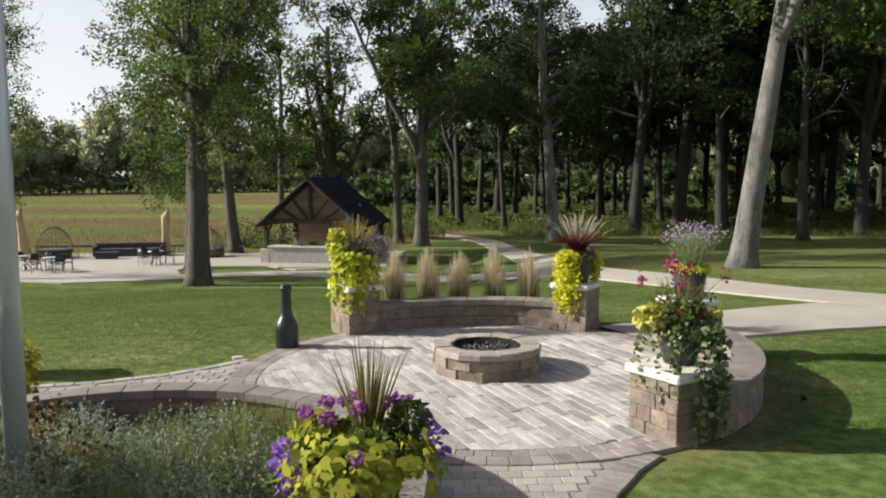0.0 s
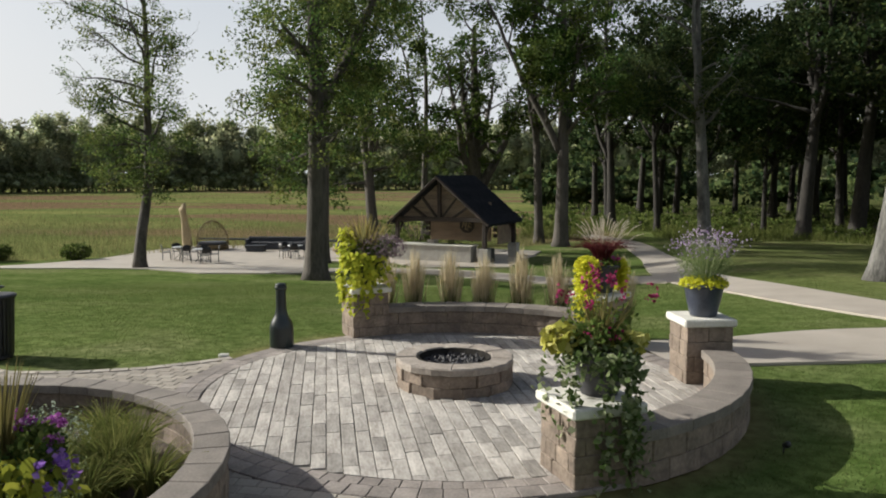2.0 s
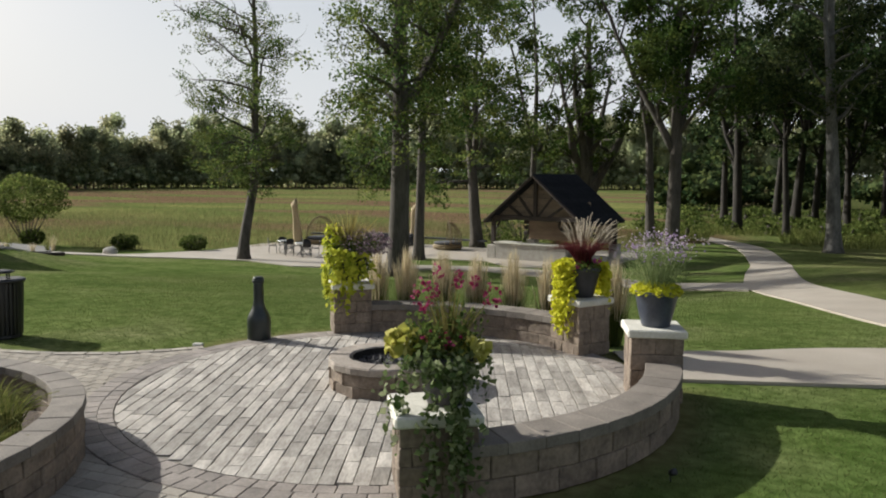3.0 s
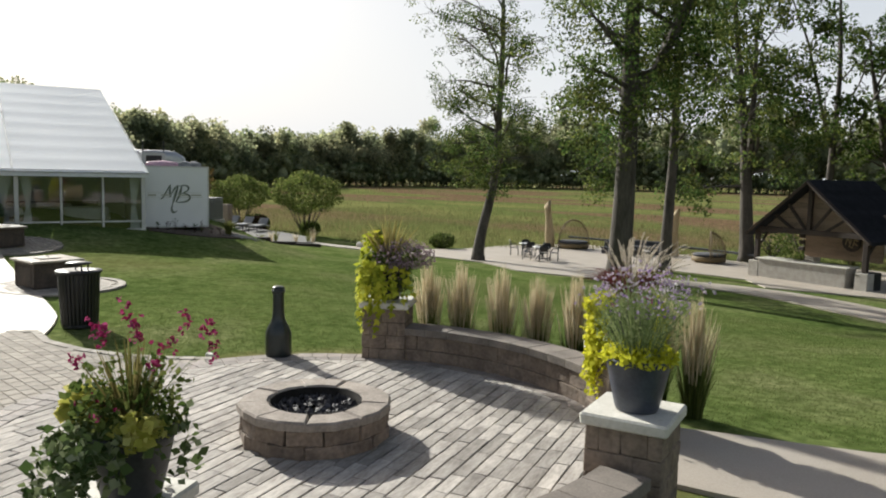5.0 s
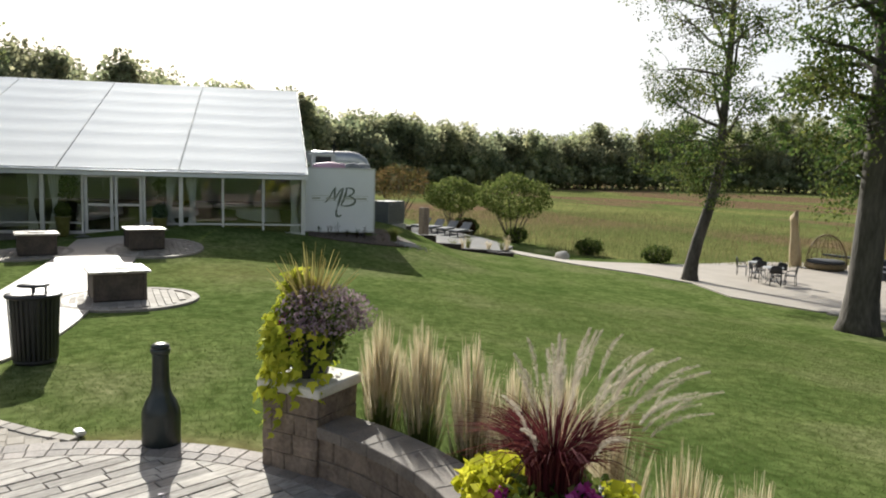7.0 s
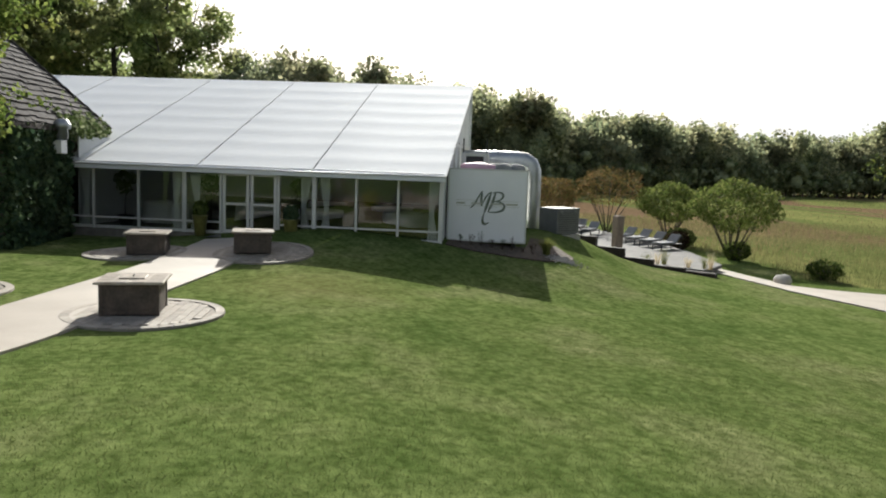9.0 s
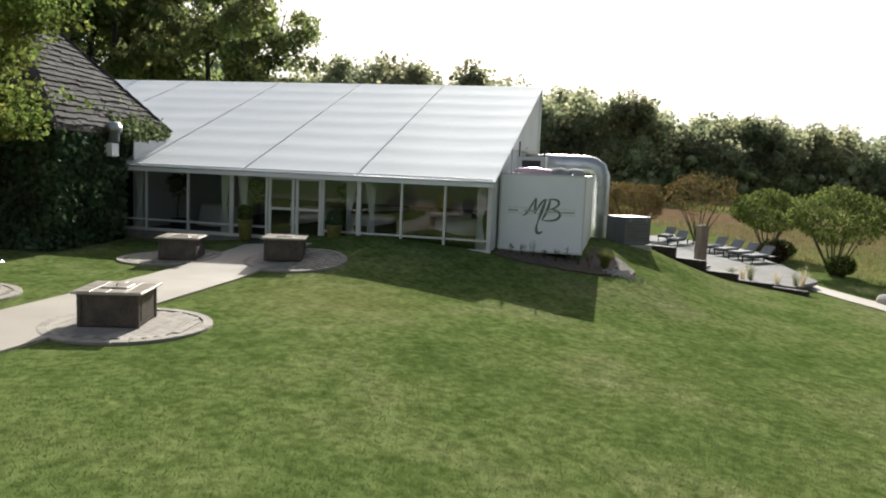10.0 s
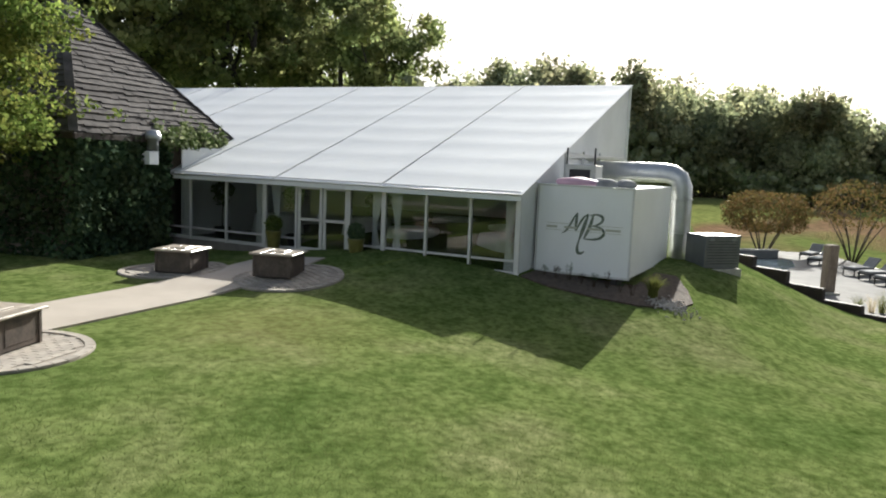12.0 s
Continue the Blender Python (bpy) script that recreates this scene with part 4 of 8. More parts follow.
def trash_can():
    ob = thing("trash_can", "black slatted metal litter bin with a raised lid", "trash can", pose(-6.05, 9.5, ground_z(-6.05, 9.5) + 0.005))
    piece("liner", lathe("liner", [(0.24, 0.04), (0.25, 0.05), (0.285, 0.84), (0.28, 0.86)], M_BLACK, 28), ob)
    piece("base", lathe("base", [(0.25, 0.0), (0.26, 0.01), (0.26, 0.05), (0.24, 0.06)], M_BLACK, 28), ob)
    slat = box("slat", 0.036, 0.006, 0.8, M_BLACK, 0.002)
    for i in range(30):
        t = 2 * math.pi * i / 30
        m_ = Matrix.Translation((0.268 * math.cos(t), 0.268 * math.sin(t), 0.05)) @ Matrix.Rotation(t + math.pi / 2, 4, "Z") @ Matrix.Rotation(radians(2.6), 4, "X")
        piece("slat", slat, ob, m_)
    piece("rim", lathe("rim", [(0.3, 0.85), (0.335, 0.855), (0.34, 0.875), (0.335, 0.89), (0.24, 0.9), (0.16, 0.88)], M_BLACK, 32), ob)
    piece("lid", lathe("lid", [(0.16, 0.985), (0.19, 0.99), (0.19, 1.005), (0.1, 1.025), (0.02, 1.03)], M_BLACK, 28), ob)
    post_ = tube("lid_post", [(0, 0, 0.86), (0, 0, 0.99)], 0.012, M_BLACK)
    for dx, dy in ((0.14, 0), (-0.14, 0), (0, 0.14)):
        piece("lid_post", post_, ob, pose(dx, dy, 0))
    for i in range(3):
        piece("notice", box("notice", 0.07, 0.004, 0.06, M_FIXT, 0.001), ob, Matrix.Rotation(radians(-60 + i * 17), 4, "Z") @ pose(0, -0.295, 0.74), "small pale worn label")


trash_can()


def fire_table(x, y, ang, label):
    z = ground_z(x, y) + 0.03
    ob = thing("fire_table", label, "fire table", pose(x, y, z, 0, 0, ang), "fire tables along the walk")
    body = piece("body", box("body", 0.94, 0.94, 0.5, M_TBROWN, 0.012), ob, pose(0, 0, 0.02))
    piece("plinth", box("plinth", 0.88, 0.88, 0.03, M_BLACK, 0.004), ob)
    for k in range(4):
        piece("corner_trim", box("corner_trim", 0.07, 0.07, 0.52, M_TBROWN, 0.006), ob, Matrix.Rotation(k * math.pi / 2, 4, "Z") @ pose(0.452, 0.452, 0.01))
    for k in range(4):
        piece("panel", box("panel", 0.66, 0.012, 0.36, M_TBROWN, 0.006), ob, Matrix.Rotation(k * math.pi / 2, 4, "Z") @ pose(0, -0.473, 0.1))
    top = piece("tabletop", box("tabletop", 1.12, 1.12, 0.04, M_TTOP, 0.008), ob, pose(0, 0, 0.555))
    for i in range(4):
        for j in range(4):
            piece("tile", box("tile", 0.26, 0.26, 0.008, M_TTOP, 0.003), top, pose(-0.405 + i * 0.27, -0.405 + j * 0.27, 0.038))
    piece("apron", box("apron", 0.98, 0.98, 0.04, M_TBROWN, 0.005), ob, pose(0, 0, 0.518))
    piece("burner_cover", box("burner_cover", 0.42, 0.42, 0.022, M_TTOP, 0.008), ob, pose(0, 0, 0.602))
    piece("cover_handle", tube("cover_handle", [(-0.06, 0, 0.625), (-0.06, 0, 0.65), (0.06, 0, 0.65), (0.06, 0, 0.625)], 0.008, M_BLACK), ob)


def paver_circle(x, y, r, label):
    ob = sheet("pavement_circle", arc(r, 0, 352, 44, Vector((x, y, 0))), M_SANDJ, label, "paved circle", 0.012)
    base = ground_z(x, y)
    me = box("paver", 0.215, 0.135, 0.05, M_TUMBLED, 0.006)
    for i in range(-8, 9):
        for j in range(-12, 13):
            px_, py_ = (i + 0.5 * (j % 2)) * 0.222, j * 0.142
            if math.hypot(px_, py_) < r - 0.26:
                piece("paver", me, ob, pose(x + px_, y + py_, ground_z(x + px_, y + py_) - 0.018, 0, 0, 0))
    n = int(2 * math.pi * r / 0.24)
    out = box("edge_paver", 0.16, 0.225, 0.05, M_TUMBLED, 0.006)
    for i in range(n):
        t = 2 * math.pi * i / n
        px_, py_ = x + (r - 0.09) * math.cos(t), y + (r - 0.09) * math.sin(t)
        piece("edge_paver", out, ob, pose(px_, py_, ground_z(px_, py_) - 0.014, 0, 0, math.degrees(t)))


for cx_, cy_, tx_, ty_ in ((-11.3, 10.75, -11.38, 10.55), (-18.85, 11.7, -18.92, 11.4), (-19.15, 8.2, -18.95, 8.6), (-13.0, 6.3, -12.95, 6.7)):
    paver_circle(cx_, cy_, 1.36, "round pad of beige pavers beside the concrete walk")
    fire_table(tx_, ty_, 7, "square brown fire table with a pale mottled tile top")


# ---- the tent: facade along TD, gable along TG ----
TC = Vector((-21.75, 16.8, 0.06))
TD, TG = Vector((-0.19, -0.982, 0)), Vector((-0.982, 0.19, 0))
RUN, EAVE_Z, RIDGE_Z, LONG = 10.5, 2.3, 6.1, 27.0
TM = Matrix(((TD.x, TG.x, 0, TC.x), (TD.y, TG.y, 0, TC.y), (0, 0, 1, TC.z), (0, 0, 0, 1)))    # local: x along the facade, y inwards


def tent():
    ob = thing("event_tent", "large white vinyl event tent with glazed aluminium walls", "tent", TM)
    slope = (RIDGE_Z - EAVE_Z) / RUN

    def roof_bay(x0, x1, back=False):
        """A tensioned vinyl bay between two frames, slightly sagging."""
        V, F = [], []
        nu, nv = 7, 49
        for dz in (0.0, -0.012):
            for i in range(nu):
                for j in range(nv):
                    u, v = i / (nu - 1), j / (nv - 1)
                    yy = -0.3 + (RUN + 0.3) * v
                    z = EAVE_Z - 0.06 + slope * (yy + 0.0) - 0.05 * math.sin(math.pi * u) * math.sin(math.pi * min(1, v * 1.02)) - 0.012 * math.sin(math.pi * ((v * 8) % 1.0)) + dz
                    V.append((x0 + (x1 - x0) * u, (2 * RUN - yy) if back else yy, z))
        k = nu * nv
        for i in range(nu - 1):
            for j in range(nv - 1):
                q = (i * nv + j, (i + 1) * nv + j, (i + 1) * nv + j + 1, i * nv + j + 1)
                F.append(q if back else q)
                F.append(tuple(k + a_ for a_ in q)[::-1])
        return mesh("roof_panel", V, F, M_VINYL, True)
    bays = [-0.15, 4.2, 8.05, 12.0, 16.7, 21.4, 26.1]
    for i in range(6):
        piece("roof_panel", roof_bay(bays[i] + 0.03, bays[i + 1] - 0.03), ob)
    for x in bays:
        piece("roof_rail", tube("roof_rail", [(x, -0.28, EAVE_Z - 0.15), (x, RUN, RIDGE_Z - 0.06)], 0.014, M_GABLE, 6, False), ob)
    piece("ridge_beam", box("ridge_beam", 26.2, 0.12, 0.1, M_VINYL, 0.02), ob, pose(12.98, RUN, RIDGE_Z - 0.19))
    val = mesh("valance", [(-0.15, -0.3, EAVE_Z - 0.16), (13.6, -0.3, EAVE_Z - 0.16), (13.6, -0.31, EAVE_Z - 0.3), (-0.15, -0.31, EAVE_Z - 0.3), (-0.15, -0.28, EAVE_Z - 0.16), (13.6, -0.28, EAVE_Z - 0.16), (13.6, -0.29, EAVE_Z - 0.3), (-0.15, -0.29, EAVE_Z - 0.3)],
               [(0, 1, 2, 3), (7, 6, 5, 4), (0, 4, 5, 1), (3, 2, 6, 7), (0, 3, 7, 4), (1, 5, 6, 2)], M_VINYL)
    piece("valance", val, ob)
    piece("eave_beam", box("eave_beam", 13.6, 0.1, 0.16, M_ALU, 0.01), ob, pose(6.75, 0, EAVE_Z - 0.22))
    piece("gutter", tube("gutter", [(-0.15, -0.3, EAVE_Z - 0.15), (13.6, -0.3, EAVE_Z - 0.15)], 0.03, M_ALU), ob)
    # glazed front: posts, rails and panes
    st = [0.0, 1.38, 2.74, 4.12, 5.3, 7.24, 8.48, 10.06, 11.62, 12.9]
    for i, x in enumerate(st):
        w = 0.14 if i in (0, 3, 6, 9) else 0.075
        piece("post", box("post", w, 0.1, EAVE_Z - 0.16, M_ALU, 0.008), ob, pose(x, 0, 0))
    for i in range(len(st) - 1):
        x0, x1 = st[i] + 0.05, st[i + 1] - 0.05
        xm, w = (x0 + x1) / 2, x1 - x0
        if i == 4:
            continue
        piece("bottom_rail", box("bottom_rail", w, 0.07, 0.1, M_ALU, 0.006), ob, pose(xm, 0, 0.02))
        piece("kick_rail", box("kick_rail", w, 0.06, 0.06, M_ALU, 0.006), ob, pose(xm, 0, 0.36))
        pn = piece("pane", box("pane", w, 0.012, EAVE_Z - 0.3, M_GLASS, 0), ob, pose(xm, 0.01, 0.1))
        pn.visible_shadow = False
    for x0, x1, hx in ((5.36, 6.24, 6.14), (6.28, 7.18, 6.38)):
        xm, w = (x0 + x1) / 2, x1 - x0
        d = piece("door", box("door", w, 0.05, 0.14, M_ALU, 0.006), ob, pose(xm, 0.0, 0.02), "aluminium framed glass door")
        for k, (px_, pz, sx, sz) in enumerate(((-w / 2 + 0.05, 0, 0.1, 2.0), (w / 2 - 0.05, 0, 0.1, 2.0), (0, 1.9, w - 0.2, 0.11), (0, 0.95, w - 0.2, 0.08))):
            piece("door_frame", box("door_frame", sx, 0.046, sz, M_ALU, 0.005), d, pose(px_, 0, pz))
        g = piece("pane", box("pane", w - 0.16, 0.01, 1.8, M_GLASS, 0), d, pose(0, 0.005, 0.12))
        g.visible_shadow = False
        piece("door_handle", tube("door_handle", [(hx - xm, -0.03, 0.9), (hx - xm, -0.075, 0.92), (hx - xm, -0.075, 1.16), (hx - xm, -0.03, 1.18)], 0.012, M_ALU), d)
    # end wall: gable liner, kick strip, horizontal beam
    V = [(-0.02, 0, 0), (-0.02, 3.4, 0), (-0.02, 3.4, EAVE_Z + 3.4 * slope - 0.12), (-0.02, 0, EAVE_Z - 0.12)]
    piece("end_wall", mesh("end_wall", V + [(0.03, y, z) for _, y, z in V], [(0, 1, 2, 3), (7, 6, 5, 4), (0, 4, 5, 1), (1, 5, 6, 2), (2, 6, 7, 3), (3, 7, 4, 0)], M_GABLE), ob)
    V = [(-0.03, 3.45, 3.35), (-0.03, RUN, 3.2), (-0.03, RUN, RIDGE_Z - 0.1), (-0.03, 3.45, EAVE_Z + 3.45 * slope - 0.12)]
    piece("gable_panel", mesh("gable_panel", V + [(0.02, y, z) for _, y, z in V], [(0, 1, 2, 3), (7, 6, 5, 4), (0, 4, 5, 1), (1, 5, 6, 2), (2, 6, 7, 3), (3, 7, 4, 0)], M_GABLE), ob)
    V = [(0.06, 3.45, 0.0), (0.06, RUN, 0.0), (0.06, RUN, 3.3), (0.06, 3.45, 3.4)]
    piece("end_lining", mesh("end_lining", V + [(0.1, y, z) for _, y, z in V], [(0, 1, 2, 3), (7, 6, 5, 4), (0, 4, 5, 1), (1, 5, 6, 2), (2, 6, 7, 3), (3, 7, 4, 0)], M_GABLE), ob)
    piece("gable_beam", box("gable_beam", 0.08, 7.2, 0.12, M_ALU, 0.01), ob, pose(-0.05, 6.95, 3.2))
    for y in (3.42, 5.2, 7.0):
        piece("gable_post", box("gable_post", 0.08, 0.08, 3.4, M_ALU, 0.008), ob, pose(-0.05, y, 0))
    piece("back_wall", box("back_wall", 26.2, 0.06, 1.05, M_FLOORIN, 0), ob, pose(12.98, RUN, 0))
    piece("back_wall", box("back_wall", 26.2, 0.06, RIDGE_Z - 1.75, M_GABLE, 0), ob, pose(12.98, RUN, 1.6))
    for k in range(13):
        piece("back_post", box("back_post", 2.14, 0.08, 1.0, M_GABLE, 0), ob, pose(1.08 + k * 2.15, RUN, 0.68))
    piece("far_end_wall", box("far_end_wall", 0.06, RUN, EAVE_Z - 0.1, M_GABLE, 0), ob, pose(26.05, RUN / 2, 0))
    piece("tent_floor", box("tent_floor", 26.2, RUN + 0.1, 0.3, M_FLOORIN, 0), ob, pose(12.98, RUN / 2, -0.29), "dark carpeted floor")
    piece("side_lining", box("side_lining", 0.05, RUN - 0.3, 3.0, M_GABLE, 0), ob, pose(12.3, RUN / 2 + 0.1, 0.02))
    # curtains gathered at the main legs
    for x, lean_ in ((0.25, 0.12), (3.82, -0.1), (4.42, 0.16), (8.2, -0.12), (8.78, 0.12), (12.05, -0.12)):
        V, F = [], []
        nz = 12
        for j in range(nz + 1):
            z = 0.05 + 2.0 * j / nz
            pinch = 0.35 + 0.65 * abs(z - 0.95) / 1.1
            for i in range(13):
                u = i / 12 - 0.5
                V.append((x + u * 0.42 * pinch + lean_ * (1 - pinch), 0.16 + 0.03 * math.sin(i * 2.2), z))
        for j in range(nz):
            for i in range(12):
                F.append((j * 13 + i, j * 13 + i + 1, (j + 1) * 13 + i + 1, (j + 1) * 13 + i))
        piece("curtain", mesh("curtain", V, F, M_CURTAIN, True), ob, label="white curtain tied back at the post")


tent()


def banquet_table(x, y, r=0.8):
    m_ = TM @ pose(x, y, 0.012)
    ob = thing("banquet_table", "round banquet table under a white cloth inside the tent", "table", m_, "tables in the tent")
    V, F, n = [], [], 32
    for k, (rr, z, wv) in enumerate(((0.05, 0.76, 0), (r, 0.755, 0), (r + 0.02, 0.72, 0.01), (r + 0.06, 0.35, 0.04), (r + 0.1, 0.02, 0.06))):
        for i in range(n):
            t = 2 * math.pi * i / n
            q = rr + wv * math.sin(6 * t)
            V.append((q * math.cos(t), q * math.sin(t), z))
    for k in range(4):
        for i in range(n):
            F.append((k * n + i, k * n + (i + 1) % n, (k + 1) * n + (i + 1) % n, (k + 1) * n + i)[::-1])
    F.append(tuple(range(n)))
    piece("tablecloth", mesh("tablecloth", V, F, M_LINEN, True), ob)
    piece("tabletop", lathe("tabletop", [(r - 0.02, 0.72), (r, 0.725), (r, 0.75), (r - 0.02, 0.752)], M_CEDAR, 28), ob)
    piece("pedestal", lathe("pedestal", [(0.3, 0.0), (0.3, 0.03), (0.05, 0.06), (0.05, 0.72)], M_BLACK, 16), ob)


for bx, by in ((1.6, 3.0), (4.6, 2.6), (2.6, 6.0), (7.6, 4.5), (10.6, 3.2), (5.6, 7.5)):
    banquet_table(bx, by)


def cooler_unit():
    """The white walk-in cooler beside the tent, with a painted monogram as plain shapes."""
    u, v = -TD, TG
    m_ = Matrix(((u.x, v.x, 0, -22.84), (u.y, v.y, 0, 17.12), (0, 0, 1, 0.1), (0, 0, 0, 1)))
    ob = thing("cooler_trailer", "white panelled cooler unit with a dark script monogram", "cooler unit", m_)
    W, Dp, H = 2.58, 5.0, 2.36
    piece("body", box("body", W, Dp, H, M_TRAILER, 0.02), ob, pose(W / 2, Dp / 2, 0.03))
    for x in (0.0, W):
        piece("corner_trim", box("corner_trim", 0.05, 0.05, H + 0.01, M_ALU, 0.004), ob, pose(x, 0, 0.02))
    piece("top_trim", box("top_trim", W + 0.06, 0.05, 0.05, M_ALU, 0.004), ob, pose(W / 2, -0.005, H))
    piece("base_trim", box("base_trim", W + 0.04, 0.04, 0.06, M_ALU, 0.004), ob, pose(W / 2, -0.004, 0.0))
    for k in range(2):
        piece("skid", box("skid", 0.15, Dp, 0.2, M_BLACK, 0.01), ob, pose(0.4 + k * 1.8, Dp / 2, -0.15))

    def stroke(name, pts, wid, material, z=-0.012):
        V, F = [], []
        for i, (x, y) in enumerate(pts):
            q0, q1 = pts[max(0, i - 1)], pts[min(len(pts) - 1, i + 1)]
            d = Vector((q1[0] - q0[0], q1[1] - q0[1])).normalized()
            w = wid * (0.25 + 0.75 * math.sin(math.pi * (i + 0.4) / len(pts)))
            V += [(x - d.y * w, z, y + d.x * w), (x + d.y * w, z, y - d.x * w)]
        for i in range(len(pts) - 1):
            F.append((2 * i, 2 * i + 2, 2 * i + 3, 2 * i + 1))
        V2 = [(x, y + 0.004, zz) for x, y, zz in V]
        k = len(V)
        F2 = [tuple(k + q for q in f)[::-1] for f in F]
        return mesh(name, V + V2, F + F2, material)

    def curve(p0, p1, p2, p3, n=14):
        return [tuple((1 - t) ** 3 * p0[i] + 3 * (1 - t) ** 2 * t * p1[i] + 3 * (1 - t) * t * t * p2[i] + t ** 3 * p3[i] for i in range(2)) for t in (k / n for k in range(n + 1))]
    marks = [(curve((0.72, 1.12), (0.86, 1.1), (0.98, 1.5), (1.12, 1.68)), 0.03), (curve((1.12, 1.68), (1.1, 1.5), (1.08, 1.35), (1.1, 1.18)), 0.04),
             (curve((1.1, 1.18), (1.2, 1.45), (1.3, 1.6), (1.42, 1.66)), 0.03), (curve((1.42, 1.66), (1.34, 1.4), (1.28, 1.2), (1.2, 0.95)), 0.05),
             (curve((1.2, 0.95), (1.1, 0.62), (1.2, 0.52), (1.36, 0.66)), 0.045), (curve((1.56, 1.68), (1.52, 1.45), (1.44, 1.2), (1.32, 1.0)), 0.045),
             (curve((1.46, 1.62), (1.85, 1.78), (1.98, 1.42), (1.52, 1.35)), 0.035), (curve((1.52, 1.35), (2.05, 1.36), (1.95, 0.92), (1.34, 1.0)), 0.04)]
    for pts, w in marks:
        piece("monogram_stroke", stroke("monogram_stroke", pts, w, M_INK), ob, label="dark script monogram stroke")
    for z in (1.18, 1.36):
        piece("print_line", box("print_line", 2.1, 0.004, 0.012, M_PALEINK, 0), ob, pose(1.3, -0.012, z))
    for x, w in ((0.42, 0.3), (0.95, 0.36), (1.6, 0.4), (2.1, 0.4)):
        piece("print_bar", box("print_bar", w, 0.004, 0.06, M_PALEINK, 0), ob, pose(x, -0.012, 1.24))
    return ob, m_


cooler, CM = cooler_unit()


def on_cooler(name, label, cat, me, x, y, z):
    return solid(name, me, label, cat, CM @ pose(x, y, z))


def blob(name, sx, sy, sz, material, seed):
    bm = bmesh.new()
    bmesh.ops.create_icosphere(bm, subdivisions=3, radius=1)
    for v in bm.verts:
        k = 1 + 0.16 * noise.noise(v.co * 1.7 + Vector((seed, 0, 0)))
        v.co = Vector((v.co.x * sx * k, v.co.y * sy * k, max(-0.35, v.co.z) * sz * k))
    return from_bm(name, bm, material, True)


on_cooler("insulation_bag", "pink plastic bag lying on the cooler roof", "bag", blob("bag", 0.68, 0.3, 0.16, M_PINK, 1), 0.95, 0.45, 2.45)
for i, (x, y, s) in enumerate(((1.75, 0.35, 0.3), (2.2, 0.6, 0.28), (1.4, 1.0, 0.34))):
    on_cooler("insulation_bag", "pale wrapped bundle on the cooler roof", "bundle", blob("bundle", s, 0.25, 0.16, M_GREYC, 3 + i), x, y, 2.45)


def duct():
    ob = thing("air_duct", "galvanised round duct bending down behind the cooler", "duct", CM @ pose(0, 0, 0))
    path = [Vector((0.0, 5.4, 2.78)), Vector((1.4, 5.4, 2.8)), Vector((2.2, 5.4, 2.8)), Vector((2.5, 5.4, 2.76)), Vector((2.72, 5.4, 2.62)), Vector((2.82, 5.4, 2.38)), Vector((2.84, 5.4, 1.2)), Vector((2.84, 5.4, -0.4))]
    v, f = tubes([[(p, 0.32) for p in path]], 18)
    piece("pipe", mesh("pipe", v, f, M_GALV, True), ob)
    for p, ax in ((Vector((1.4, 5.4, 2.8)), "x"), (Vector((2.84, 5.4, 2.0)), "z"), (Vector((2.84, 5.4, 0.9)), "z")):
        me = lathe("band", [(0.32, -0.02), (0.335, -0.015), (0.335, 0.015), (0.32, 0.02)], M_GALV, 20)
        piece("band", me, ob, Matrix.Translation(p) @ (Matrix.Rotation(math.pi / 2, 4, "Y") if ax == "x" else Matrix.Identity(4)))
    ob2 = thing("heater_unit", "grey heater housing on the tent end wall", "heater", CM @ pose(0.75, 1.5, 2.4))
    piece("housing", box("housing", 0.9, 0.7, 0.55, M_GALV, 0.02), ob2)
    piece("grille", box("grille", 0.6, 0.02, 0.3, M_BLACK, 0.004), ob2, pose(0, -0.36, 0.12))
    for k in (-0.4, 0.4):
        piece("strut", box("strut", 0.04, 0.04, 1.0, M_BLACK, 0.003), ob2, pose(k, -0.3, 0.02))


duct()


def ac_unit(x, y, ang, w=1.15, d=0.95, h=0.95):
    z = ground_z(x, y)
    ob = thing("condenser_unit", "dark grey air conditioning condenser on a concrete pad", "air conditioner", pose(x, y, 0.03, 0, 0, ang))
    piece("pad", box("pad", w + 0.12, d + 0.12, 0.5, M_KSTONE, 0.01), ob, pose(0, 0, -0.47))
    piece("housing", box("housing", w, d, h, M_AC, 0.015), ob, pose(0, 0, 0.05))
    piece("lid", box("lid", w + 0.03, d + 0.03, 0.05, M_AC, 0.01), ob, pose(0, 0, h + 0.05))
    for i in range(9):
        piece("louvre", box("louvre", w * 0.86, 0.012, 0.02, M_BLACK, 0.002), ob, pose(0, -d / 2 - 0.004, 0.18 + i * 0.085))
    piece("plate", box("plate", 0.16, 0.006, 0.12, M_GREYC, 0.001), ob, pose(-0.4, -d / 2 - 0.004, h - 0.1))
    piece("plate", box("plate", 0.16, 0.006, 0.12, M_GREYC, 0.001), ob, pose(0.4, -d / 2 - 0.004, h - 0.1))


ac_unit(-27.15, 21.95, 125, 1.3)


# ---- the house beside the tent: a steep pyramid roof over an ivy wall ----
HC, HALF, H_EAVE, H_TOP = Vector((-23.5, 0.75, -0.2)), 4.05, 3.35, 7.95


